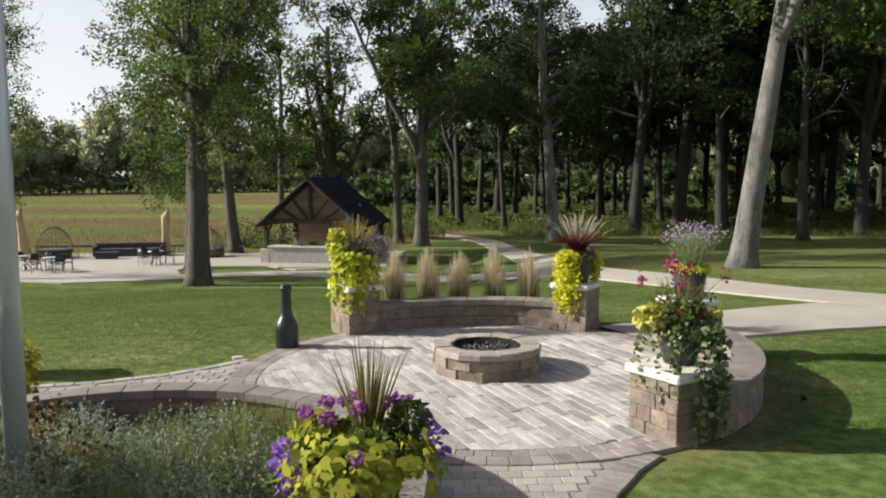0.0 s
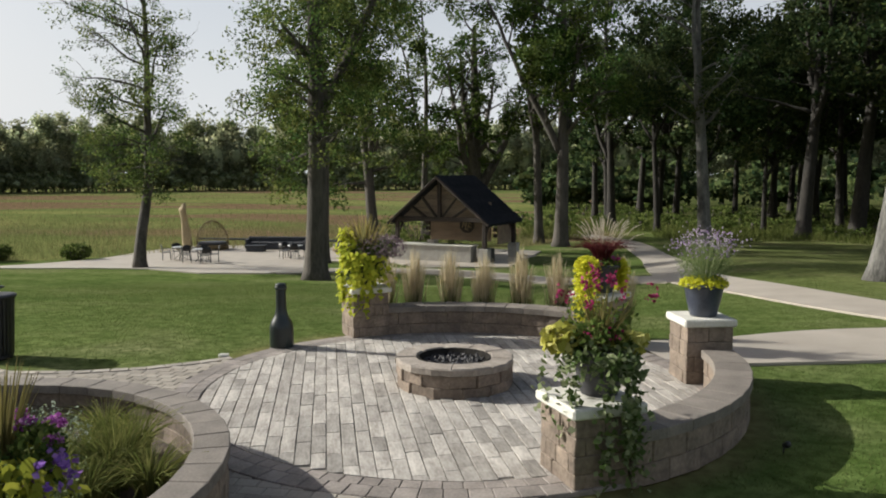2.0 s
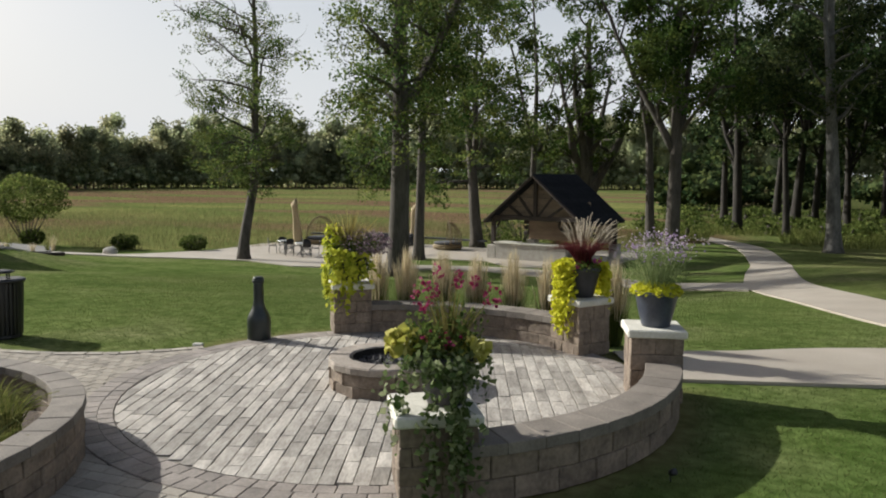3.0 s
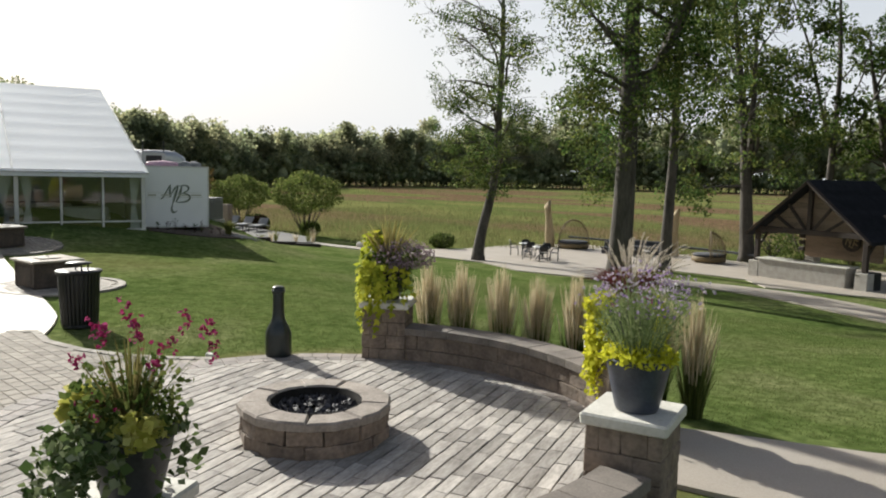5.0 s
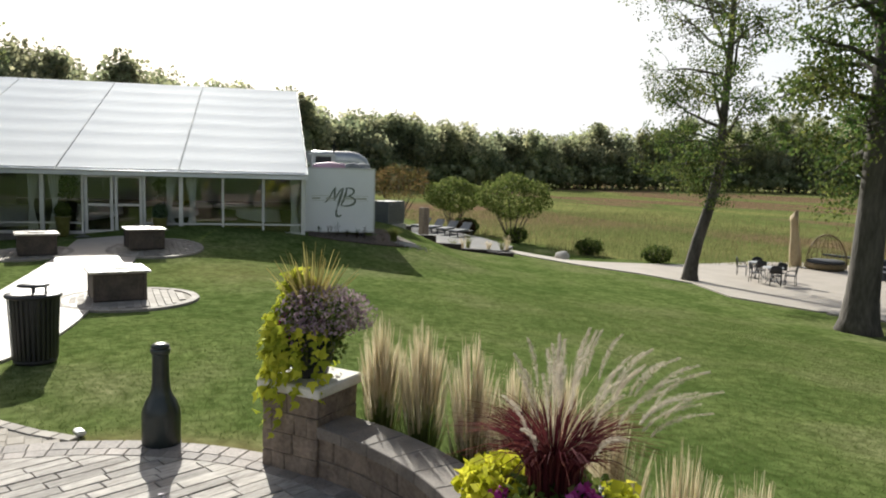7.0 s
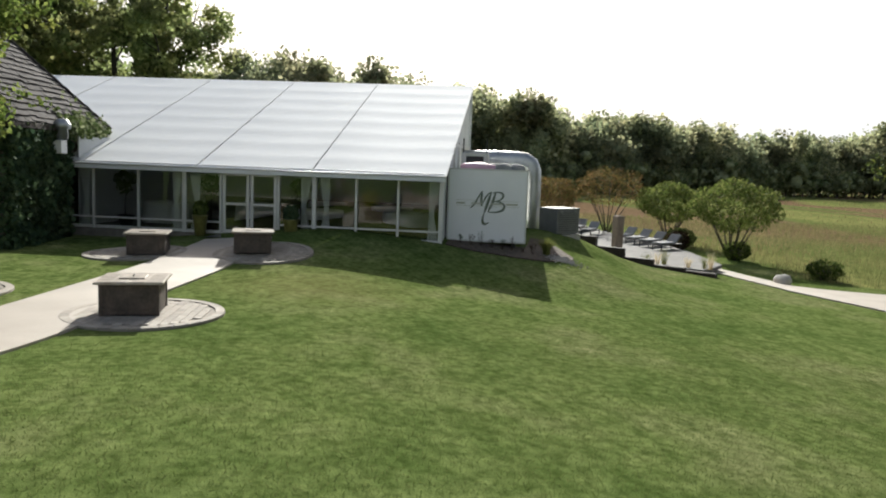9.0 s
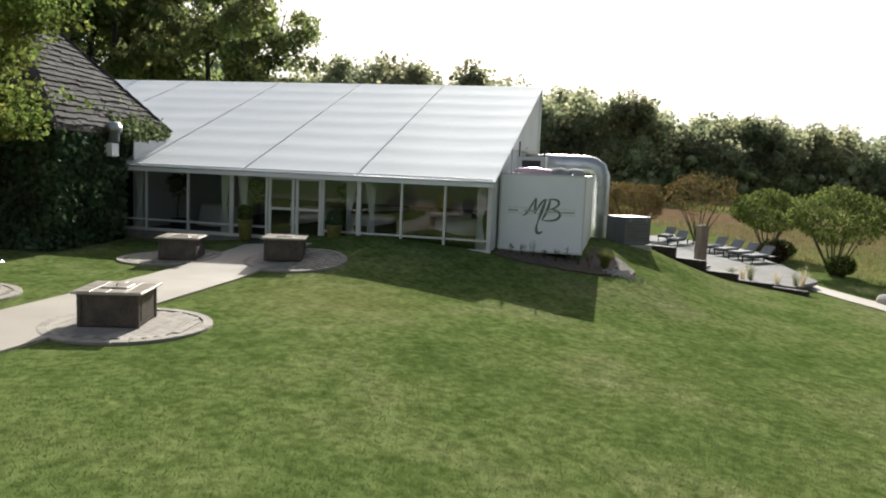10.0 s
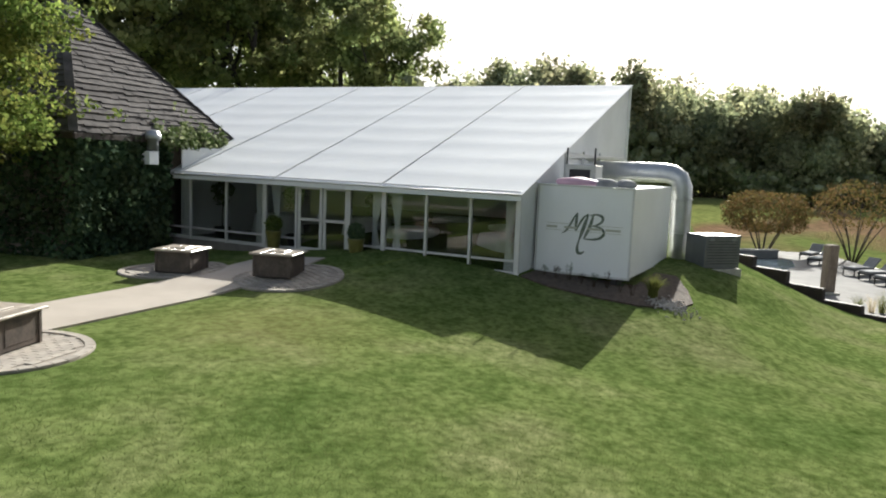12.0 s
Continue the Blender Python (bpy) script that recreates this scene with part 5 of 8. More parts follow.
def house():
    ob = thing("house", "house with a steep grey shingled roof and ivy-covered walls", "house")
    cx, cy = HC.x, HC.y
    w = HALF - 0.35
    piece("wall", prism("wall", [(cx - w, cy - w - 12), (cx + w, cy - w - 12), (cx + w, cy + w), (cx - w, cy + w)], -0.5, H_EAVE + 0.1, M_HOUSE), ob)
    roof = piece("roof", mesh("roof", [(cx - HALF, cy - HALF, H_EAVE), (cx + HALF, cy - HALF, H_EAVE), (cx + HALF, cy + HALF, H_EAVE), (cx - HALF, cy + HALF, H_EAVE), (cx, cy, H_TOP),
                              (cx - HALF, cy - HALF, H_EAVE - 0.15), (cx + HALF, cy - HALF, H_EAVE - 0.15), (cx + HALF, cy + HALF, H_EAVE - 0.15), (cx - HALF, cy + HALF, H_EAVE - 0.15)],
                      [(0, 1, 4), (1, 2, 4), (2, 3, 4), (3, 0, 4), (8, 7, 6, 5), (0, 5, 6, 1), (1, 6, 7, 2), (2, 7, 8, 3), (3, 8, 5, 0)], M_SHINGLE), ob)
    wing = piece("wing_roof", mesh("wing_roof", [(cx - 3.4, cy - 1.5, H_EAVE + 0.2), (cx + 3.4, cy - 1.5, H_EAVE + 0.2), (cx + 3.4, cy - 16, H_EAVE + 0.2), (cx - 3.4, cy - 16, H_EAVE + 0.2), (cx, cy - 1.0, H_TOP - 1.6), (cx, cy - 16, H_TOP - 1.6)],
                      [(0, 4, 5, 3), (1, 2, 5, 4), (0, 1, 4), (2, 3, 5), (0, 3, 2, 1)], M_SHINGLE), ob)
    rng = random.Random(11)
    rise = H_TOP - H_EAVE
    # shingle courses on the two faces that the camera sees, overlapping like steps
    pitch = math.atan2(rise, HALF)
    for face, rotz in (("n", 0.0), ("e", -math.pi / 2)):
        n = 25
        L = math.hypot(rise, HALF)
        for k in range(n):
            f0 = k / n
            half = HALF * (1 - f0)
            yy, zz = HALF * (1 - f0), H_EAVE + rise * f0
            wsum, xs = -half, []
            while wsum < half - 0.06:
                wd = min(rng.uniform(0.35, 0.75), half - wsum)
                xs.append((wsum, wsum + wd))
                wsum += wd
            V, F = [], []
            for x0, x1 in xs:
                lift, dr = rng.uniform(0.05, 0.085), rng.uniform(-0.045, 0.045)
                e0 = L / n * 1.25
                k0 = len(V)
                for (x, s, up) in ((x0 + .004, dr, 0), (x1 - .004, dr, 0), (x1 - .004, dr, lift), (x0 + .004, dr, lift), (min(max(x0, -half + .18), half), e0, 0.006), (max(min(x1, half - .18), -half), e0, 0.006)):
                    V.append((x, yy - s * math.cos(pitch) + up * math.sin(pitch), zz + s * math.sin(pitch) + up * math.cos(pitch)))
                F += [(k0, k0 + 1, k0 + 2, k0 + 3), (k0 + 3, k0 + 2, k0 + 5, k0 + 4), (k0, k0 + 3, k0 + 4), (k0 + 1, k0 + 5, k0 + 2)]
            piece("shingle_course", mesh("shingle_course", V, F, M_SHINGLE), roof, Matrix.Translation((cx, cy, 0)) @ Matrix.Rotation(rotz, 4, "Z"))
    for sx, sy in ((1, 1), (-1, 1), (1, -1)):
        for k in range(16):
            f0 = (k + 0.5) / 16
            p = Vector((cx + sx * HALF * (1 - f0), cy + sy * HALF * (1 - f0), H_EAVE + rise * f0 + 0.045))
            d = Vector((-sx * HALF, -sy * HALF, rise)).normalized()
            q = d.to_track_quat("Y", "Z")
            piece("hip_shingle", box("hip_shingle", 0.26, 0.48, 0.03, M_SHINGLE, 0.008), roof, Matrix.LocRotScale(p, q, None) @ Matrix.Rotation(0.06, 4, "X"))
    piece("fascia", box("fascia", 2 * HALF, 0.03, 0.16, M_BEAM, 0.004), ob, pose(cx, cy + HALF + 0.018, H_EAVE - 0.155))
    piece("fascia", box("fascia", 0.03, 2 * HALF, 0.16, M_BEAM, 0.004), ob, pose(cx + HALF + 0.018, cy, H_EAVE - 0.155))
    v = piece("roof_vent", lathe("roof_vent", [(0.17, 0), (0.17, 0.3), (0.24, 0.32), (0.26, 0.42), (0.24, 0.5), (0.2, 0.52), (0.2, 0.58), (0.1, 0.62)], M_GALV, 20), ob, pose(-22.6, 4.95, 2.95), "galvanised exhaust vent")
    piece("vent_box", box("vent_box", 0.45, 0.4, 0.42, M_TRAILER, 0.01), ob, pose(-22.6, 4.8, 2.5), "white vent box")


house()


# ---- the outdoor kitchen: a small timber pavilion ----
def kitchen():
    z0 = -2.3
    ang = -12.0
    ob = thing("outdoor_kitchen", "small timber pavilion with a black roof and stone counter", "pavilion", pose(-6.95, 44.2, z0, 0, 0, ang))
    W, Dp, E_, P_ = 6.2, 5.4, 2.25, 4.85
    hw, hd = W / 2, Dp / 2
    over = 0.15
    for sgn in (-1, 1):
        n = 12
        V0 = [(0, -hd, P_), (0, hd, P_), (sgn * hw, hd, E_), (sgn * hw, -hd, E_)]
        V1 = [(x, y, z - 0.16) for x, y, z in V0]
        F = [(0, 1, 2, 3), (7, 6, 5, 4), (0, 4, 5, 1), (1, 5, 6, 2), (2, 6, 7, 3), (3, 7, 4, 0)]
        if sgn > 0:
            F = [f[::-1] for f in F]
        rf = piece("roof_slope", mesh("roof_slope", V0 + V1, F, M_KROOF), ob)
        for k in range(n):
            f0, f1 = k / n, (k + 1.15) / n
            a_ = [Vector((sgn * hw * f, y, P_ - (P_ - E_) * f + dz)) for f, y, dz in ((f0, -hd, 0.008), (f0, hd, 0.008), (f1, hd, 0.016), (f1, -hd, 0.016))]
            b_ = [v - Vector((0, 0, 0.012)) for v in a_]
            FF = [(0, 1, 2, 3), (7, 6, 5, 4), (0, 4, 5, 1), (1, 5, 6, 2), (2, 6, 7, 3), (3, 7, 4, 0)]
            piece("shingle_course", mesh("shingle_course", a_ + b_, FF if sgn < 0 else [f[::-1] for f in FF], M_KROOF), rf)
        piece("barge_board", tube("barge_board", [(0, -hd - 0.03, P_ - 0.1), (sgn * hw, -hd - 0.03, E_ - 0.1)], 0.09, M_BEAM, 4, False), ob)
    slope_a = math.atan2(P_ - E_, hw)
    # front truss
    piece("tie_beam", box("tie_beam", W - 1.0, 0.2, 0.24, M_BEAM, 0.02), ob, pose(0, -hd + 0.35, E_ + 0.05))
    piece("king_post", box("king_post", 0.2, 0.18, P_ - E_ - 0.5, M_BEAM, 0.015), ob, pose(0, -hd + 0.35, E_ + 0.2))
    for sgn in (-1, 1):
        for x0, x1 in ((0.15, 1.1), (0.8, 1.75)):
            zt = P_ - (P_ - E_) * x1 / hw - 0.25
            piece("strut", tube("strut", [(sgn * x0, -hd + 0.35, E_ + 0.25), (sgn * x1, -hd + 0.35, zt)], 0.085, M_BEAM, 4, False), ob)
    for x in (-2.7, 2.7):
        for y in (-hd + 0.4, hd - 0.4):
            piece("post", box("post", 0.22, 0.22, E_ - 0.75, M_BEAM, 0.02), ob, pose(x, y, 0.85))
            pb = piece("post_base", box("post_base", 0.55, 0.55, 0.85, M_KSTONE, 0.02), ob, pose(x, y, 0), "stone post base")
        piece("side_beam", box("side_beam", 0.2, Dp - 0.6, 0.24, M_BEAM, 0.02), ob, pose(x, 0, E_ + 0.0))
        for s2 in (-1, 1):
            piece("knee_brace", tube("knee_brace", [(x, s2 * (hd - 0.5), 1.6), (x, s2 * (hd - 1.3), 2.35)], 0.07, M_BEAM, 4, False), ob)
    # back wall of cedar boards with the round emblem
    for k in range(11):
        piece("board", box("board", 3.9, 0.06, 0.2, M_CEDAR, 0.006), ob, pose(0.1, 0.3, 1.05 + k * 0.205))
    for k in range(8):
        z_, hx = E_ + 0.3 + k * 0.245, (P_ - 0.3 - E_ - 0.3 - k * 0.245) * hw / (P_ - E_)
        piece("gable_board", prism("gable_board", [(-hx, 0), (hx, 0), (hx - 0.27, 0.235), (0.27 - hx, 0.235)], 0, 0.05, M_CEDAR), ob, Matrix.Translation((0, -hd + 0.62, z_)) @ Matrix.Rotation(math.pi / 2, 4, "X"))
    em = piece("emblem", lathe("emblem", [(0.44, 0), (0.46, 0.01), (0.46, 0.05), (0.44, 0.06)], M_BEAM, 32), ob, Matrix.Translation((0.55, 0.26, 1.95)) @ Matrix.Rotation(math.pi / 2, 4, "X"), "round dark emblem with pale strokes")
    for dx, dy, tilt, long_ in ((-0.24, 0.03, -14, 0.36), (-0.13, 0.06, 24, 0.3), (-0.03, 0.03, -12, 0.4), (0.12, 0.0, -12, 0.38), (0.22, 0.11, 55, 0.2), (0.2, -0.08, 60, 0.24), (0.0, -0.24, 70, 0.26)):
        piece("emblem_stroke", box("emblem_stroke", 0.055, long_, 0.012, M_LOG, 0.005, False), em, pose(dx, dy, 0.066, 0, 0, tilt))
    for x in (-2.0, 2.35):
        for k in range(4):
            piece("log_end", box("log_end", 0.3, 0.24, 0.2, M_BEAM, 0.03), ob, pose(x, 0.3, 1.3 + k * 0.32))
    side = piece("side_wall", box("side_wall", 0.08, 2.6, 1.2, M_CEDAR, 0.01), ob, pose(2.55, 1.4, 0.9))
    # counter
    ct = piece("counter", box("counter", 4.4, 0.85, 0.95, M_KSTONE, 0.02), ob, pose(-0.2, -hd + 0.55, 0), "grey stone counter")
    piece("worktop", box("worktop", 4.6, 1.0, 0.07, M_WCAP, 0.01), ct, pose(0, 0, 0.955), "pale stone worktop")
    piece("grill", box("grill", 0.8, 0.6, 0.85, M_BLACK, 0.03), ob, pose(2.55, -hd + 1.0, 0), "black grill")
    piece("slab", box("slab", 7.4, 7.2, 0.2, M_CONC, 0.01), ob, pose(0, 0, -0.18))


kitchen()


# ---- terrace furniture ----
def cafe_chair(m_, label):
    ob = thing("patio_chair", label, "chair", m_, "chairs round the terrace tables")
    for x in (-0.2, 0.2):
        for y in (-0.2, 0.2):
            piece("leg", tube("leg", [(x * 1.1, y * 1.1, 0), (x, y, 0.43)], 0.014, M_BLACK, 6), ob)
    piece("seat", box("seat", 0.46, 0.46, 0.03, M_BLACK, 0.012), ob, pose(0, 0, 0.43))
    V, F = [], []
    for i in range(9):
        t = -0.5 + i / 8
        for z in (0.55, 0.72, 0.88):
            hgt = z if z < 0.8 else 0.9 - 0.5 * t * t * 0.6
            V.append((t * 0.46, 0.22 + 0.04 * (1 - 4 * t * t) + (z - 0.55) * 0.12, hgt))
    for i in range(8):
        for k in range(2):
            F.append((i * 3 + k, i * 3 + k + 1, (i + 1) * 3 + k + 1, (i + 1) * 3 + k))
    back = mesh("backrest", V, F, M_BLACK, True)
    b = piece("backrest", back, ob)
    s = b.modifiers.new("thickness", "SOLIDIFY")
    s.thickness = 0.02
    for x in (-0.2, 0.2):
        piece("back_post", tube("back_post", [(x, 0.2, 0.43), (x, 0.26, 0.8)], 0.013, M_BLACK, 6), ob)
        piece("armrest", tube("armrest", [(x * 1.15, 0.24, 0.66), (x * 1.25, -0.1, 0.66), (x * 1.15, -0.18, 0.44)], 0.013, M_BLACK, 6), ob)
    return ob


def cafe_table(m_):
    ob = thing("patio_table", "round metal terrace table on crossed legs", "table", m_, "terrace tables")
    piece("tabletop", lathe("tabletop", [(0.42, 0.71), (0.45, 0.715), (0.45, 0.735), (0.42, 0.74)], M_GALV, 26), ob)
    for k in range(4):
        t = k * math.pi / 2 + 0.4
        piece("leg", tube("leg", [(0.32 * math.cos(t), 0.32 * math.sin(t), 0), (-0.25 * math.cos(t), -0.25 * math.sin(t), 0.71)], 0.016, M_BLACK, 6), ob)
    return ob


rng_seats = random.Random(21)
chair0 = None
for tx_, ty_ in ((-21.6, 38.6), (-19.6, 37.4), (-16.0, 41.6)):
    tz = ground_z(tx_, ty_) + 0.036
    cafe_table(pose(tx_, ty_, tz))
    for k in range(4):
        t = k * 90 + rng_seats.uniform(20, 60)
        px_, py_ = tx_ + 0.72 * math.cos(radians(t)), ty_ + 0.72 * math.sin(radians(t))
        pm = pose(px_, py_, ground_z(px_, py_) + 0.036, 0, 0, t - 90 + rng_seats.uniform(-15, 15))
        if chair0 is None:
            chair0 = cafe_chair(pm, "black metal terrace chair with a curved back")
        else:
            copy_thing(chair0, pm)


def log_post(x, y, h, lean_, label):
    z = ground_z(x, y)
    ob = thing("carved_log_post", label, "log post", pose(x, y, z))
    V, F, n, m_ = [], [], 14, 12
    for i in range(m_ + 1):
        f = i / m_
        r = 0.3 * (1 - 0.3 * f) * (1 + 0.1 * math.sin(f * 7 + x))
        for j in range(n):
            t = 2 * math.pi * j / n
            rr = r * (1 + 0.12 * math.sin(3 * t + f * 3))
            zz = h * f + (0.25 * math.cos(t) + 0.15 if i == m_ else 0)
            V.append((rr * math.cos(t) + lean_ * f * f, rr * math.sin(t), zz - (0.2 if i == 0 else 0)))
    for i in range(m_):
        for j in range(n):
            F.append((i * n + j, i * n + (j + 1) % n, (i + 1) * n + (j + 1) % n, (i + 1) * n + j))
    F.append(tuple(range(m_ * n, m_ * n + n)))
    piece("trunk", mesh("trunk", V, F, M_LOG, True), ob)


log_post(-25.4, 45.4, 2.75, -0.25, "tall split pale log standing beside the terrace")
log_post(-17.9, 48.2, 2.6, 0.1, "tall pale log post standing behind the terrace sofa")


def pod(x, y, ang, s):
    """A woven daybed: an arched half dome of rattan with a cushion."""
    z = ground_z(x, y) + 0.036
    ob = thing("rattan_daybed", "woven rattan daybed with an arched hood", "daybed", pose(x, y, z, 0, 0, ang), "rattan daybeds")
    piece("base", lathe("base", [(0.95 * s, 0.08), (1.0 * s, 0.1), (1.0 * s, 0.32), (0.95 * s, 0.36)], M_RATTAN, 28), ob)
    piece("cushion", lathe("cushion", [(0.85 * s, 0.36), (0.93 * s, 0.4), (0.93 * s, 0.48), (0.85 * s, 0.52)], M_CUSH, 28), ob)
    paths = []
    for k in range(11):
        a_ = radians(90 + (k - 5) * 16)
        paths.append([(Vector((1.0 * s * math.cos(a_) * math.cos(p_), 1.0 * s * math.sin(a_) * math.cos(p_), 0.3 + 1.55 * s * math.sin(p_))), 0.018) for p_ in [q * math.pi / 2 / 7 for q in range(8)]])
    for q in range(1, 8):
        p_ = q * math.pi / 2 / 8.5
        paths.append([(Vector((1.0 * s * math.cos(radians(t)) * math.cos(p_), 1.0 * s * math.sin(radians(t)) * math.cos(p_), 0.3 + 1.55 * s * math.sin(p_))), 0.014) for t in range(5, 180, 10)])
    for path in paths:
        v, f = tubes([path], 5)
        piece("hood_rib", mesh("hood_rib", v, f, M_RATTAN, True), ob)
    paths = [[(Vector((1.02 * s * math.cos(radians(t)), 0.05, 0.3 + 1.57 * s * math.sin(radians(t)))), 0.035) for t in range(0, 181, 10)]]
    v, f = tubes(paths, 8)
    piece("hood_rim", mesh("hood_rim", v, f, M_RATTAN, True), ob)
    for k in range(4):
        t = k * math.pi / 2 + 0.6
        piece("foot", tube("foot", [(0.8 * s * math.cos(t), 0.8 * s * math.sin(t), 0), (0.8 * s * math.cos(t), 0.8 * s * math.sin(t), 0.1)], 0.03, M_BLACK, 8), ob)


pod(-23.9, 46.0, 20, 1.02)
pod(-14.6, 46.4, -60, 0.95)


def sofa(x, y, ang, L):
    z = ground_z(x, y) + 0.036
    ob = thing("outdoor_sofa", "long charcoal outdoor sofa on the terrace", "sofa", pose(x, y, z, 0, 0, ang), "terrace sofas")
    piece("base", box("base", L, 0.85, 0.3, M_CUSH, 0.02), ob, pose(0, 0, 0.04))
    piece("back", box("back", L, 0.2, 0.5, M_CUSH, 0.05), ob, pose(0, 0.34, 0.32))
    for s in (-1, 1):
        piece("arm", box("arm", 0.2, 0.85, 0.36, M_CUSH, 0.04), ob, pose(s * (L / 2 - 0.1), 0, 0.3))
    n = int(L / 0.8)
    for k in range(n):
        piece("seat_cushion", box("seat_cushion", (L - 0.5) / n - 0.02, 0.6, 0.16, M_CUSH, 0.04), ob, pose(-L / 2 + 0.25 + (k + 0.5) * (L - 0.5) / n, -0.08, 0.33))
    for sx in (-1, 1):
        for sy in (-1, 1):
            piece("foot", box("foot", 0.06, 0.06, 0.05, M_BLACK, 0.004), ob, pose(sx * (L / 2 - 0.1), sy * 0.35, 0))


sofa(-19.8, 47.2, 8, 4.2)
zt = ground_z(-20.6, 45.3) + 0.036
ob_t = thing("coffee_table", "low dark outdoor coffee table", "table", pose(-20.4, 45.3, zt, 0, 0, 8))
piece("tabletop", box("tabletop", 1.3, 0.7, 0.06, M_BLACK, 0.01), ob_t, pose(0, 0, 0.34))
piece("body", box("body", 1.15, 0.58, 0.34, M_CUSH, 0.01), ob_t)
low = strip("wall_terrace", [(-27.2, 49.9), (-22, 50.1), (-17, 50.0), (-13, 49.2)], [0.3, 0.3, 0.3, 0.3], M_CUSH, "low dark wall behind the terrace", "wall", 0.5)


# ---- pool terrace ----
def lounger(x, y, ang):
    ob = thing("sun_lounger", "grey cushioned sun lounger on the pool terrace", "sun lounger", pose(x, y, -1.5, 0, 0, ang), "pool loungers")
    piece("frame", box("frame", 0.65, 1.9, 0.06, M_BLACK, 0.01), ob, pose(0, 0, 0.26))
    piece("mattress", box("mattress", 0.62, 1.25, 0.1, M_GREYC, 0.03), ob, pose(0, -0.3, 0.32))
    piece("backrest", box("backrest", 0.62, 0.75, 0.1, M_GREYC, 0.03), ob, pose(0, 0.6, 0.5, 42, 0, 0))
    for sx in (-0.28, 0.28):
        for sy in (-0.85, 0.8):
            piece("leg", box("leg", 0.05, 0.05, 0.27, M_BLACK, 0.004), ob, pose(sx, sy, 0))


for lx, ly, la in ((-46.9, 28.2, 60), (-44.6, 28.3, 55), (-41.2, 29.4, 40), (-39.9, 29.8, 36), (-38.5, 30.1, 36), (-37.0, 30.3, 34)):
    lounger(lx, ly, la)
spa = thing("spa_wall", "low grey stone wall at the head of the pool", "wall", pose(-45.4, 25.2, -1.5, 0, 0, 120))
piece("body", box("body", 2.5, 0.5, 0.42, M_AC, 0.02), spa)
piece("coping", box("coping", 2.6, 0.6, 0.06, M_KSTONE, 0.012), spa, pose(0, 0, 0.42), "grey stone coping")


def stone_post(x, y, h):
    ob = thing("stone_post", "upright weathered stone post beside the pool", "stone post", pose(x, y, -1.5, 0, 0, 12))
    piece("shaft", box("shaft", 0.46, 0.4, h, M_POST, 0.05, rough=0.03, seed=4), ob)
    piece("foot", box("foot", 0.75, 0.65, 0.08, M_STONE, 0.02), ob)


stone_post(-34.3, 26.7, 1.9)
for i in range(6):
    f = i / 5
    x, y = -32.9 + 4.2 * f, 23.2 + 5.3 * f
    zt = ground_z(x + 0.6, y - 0.5)
    solid("timber_step", box("timber_step", 1.5, 0.28, 0.75, M_BEAM, 0.03, rough=0.015, seed=i), "dark timber step edging at the pool terrace", "step", pose(x, y, zt - 0.66, 0, 0, 51.5), "pool steps")


def boulder(x, y, s, seed):
    bm = bmesh.new()
    bmesh.ops.create_icosphere(bm, subdivisions=3, radius=1)
    for v in bm.verts:
        k = 1 + 0.25 * noise.noise(v.co * 1.3 + Vector((seed * 3.1, 0, 0)))
        v.co = Vector((v.co.x * s * k, v.co.y * s * 0.8 * k, v.co.z * s * 0.6 * k))
    solid("boulder", from_bm("boulder", bm, M_STONE, True), "pale rounded boulder lying beside the path", "boulder", pose(x, y, ground_z(x, y) + s * 0.35), "boulders")


boulder(-28.4, 32.1, 0.42, 1)
boulder(-38.5, 22.6, 0.4, 2)

# bed of mulch in front of the cooler, small fixtures, flagpole
sheet("ground_mulch_bed", [(-21.6, 16.95), (-21.1, 17.8), (-20.9, 19.0), (-20.9, 20.0), (-21.3, 20.9), (-22.2, 21.3), (-23.4, 21.2), (-24.6, 20.9), (-24.6, 20.3), (-22.9, 19.8), (-22.6, 17.2)], M_MULCH, "brown mulch bed in front of the cooler", "mulch bed", 0.03)
solid("door_mat", box("door_mat", 2.0, 1.2, 0.02, M_BLACK, 0.004), "black rubber mat outside the tent doors", "door mat", TM @ pose(6.25, -0.7, 0.012))
fx = thing("path_light", "small cream ground light at the lawn edge", "path light", pose(-2.82, 10.1, 0.0, 0, 0, 20))
piece("housing", box("housing", 0.14, 0.08, 0.05, M_FIXT, 0.012), fx)
piece("lens", box("lens", 0.1, 0.006, 0.03, M_GALV, 0.002), fx, pose(0, -0.042, 0.012))
fx = thing("spot_light", "small black garden spotlight beside the seat wall", "spotlight", Matrix.LocRotScale((3.93, 7.95, 0), Euler((0, 0, 0.7)), (0.55, 0.55, 0.6)))
piece("stake", tube("stake", [(0, 0, -0.05), (0, 0, 0.1)], 0.012, M_BLACK), fx)
piece("head", lathe("head", [(0.03, 0), (0.045, 0.01), (0.05, 0.11), (0.045, 0.12)], M_BLACK, 16), fx, pose(0, 0, 0.1, 60, 0, 0))
fp = thing("flagpole", "pale metal flagpole with a rope cleat", "flagpole", pose(-2.665, 4.5, 0.3))
piece("pole", lathe("pole", [(0.072, 0), (0.069, 2.2), (0.055, 7.5)], M_POLE, 24), fp)
piece("collar", lathe("collar", [(0.13, 0.0), (0.13, 0.05), (0.09, 0.08)], M_POLE, 24), fp)
piece("cleat", box("cleat", 0.03, 0.04, 0.14, M_GALV, 0.008), fp, pose(-0.01, -0.1, 1.25))
piece("rope", tube("rope", [(0.0, -0.1, 0.9), (-0.03, -0.115, 1.2), (0.02, -0.11, 1.35), (0, -0.09, 7.3)], 0.007, M_ROPE, 6), fp)


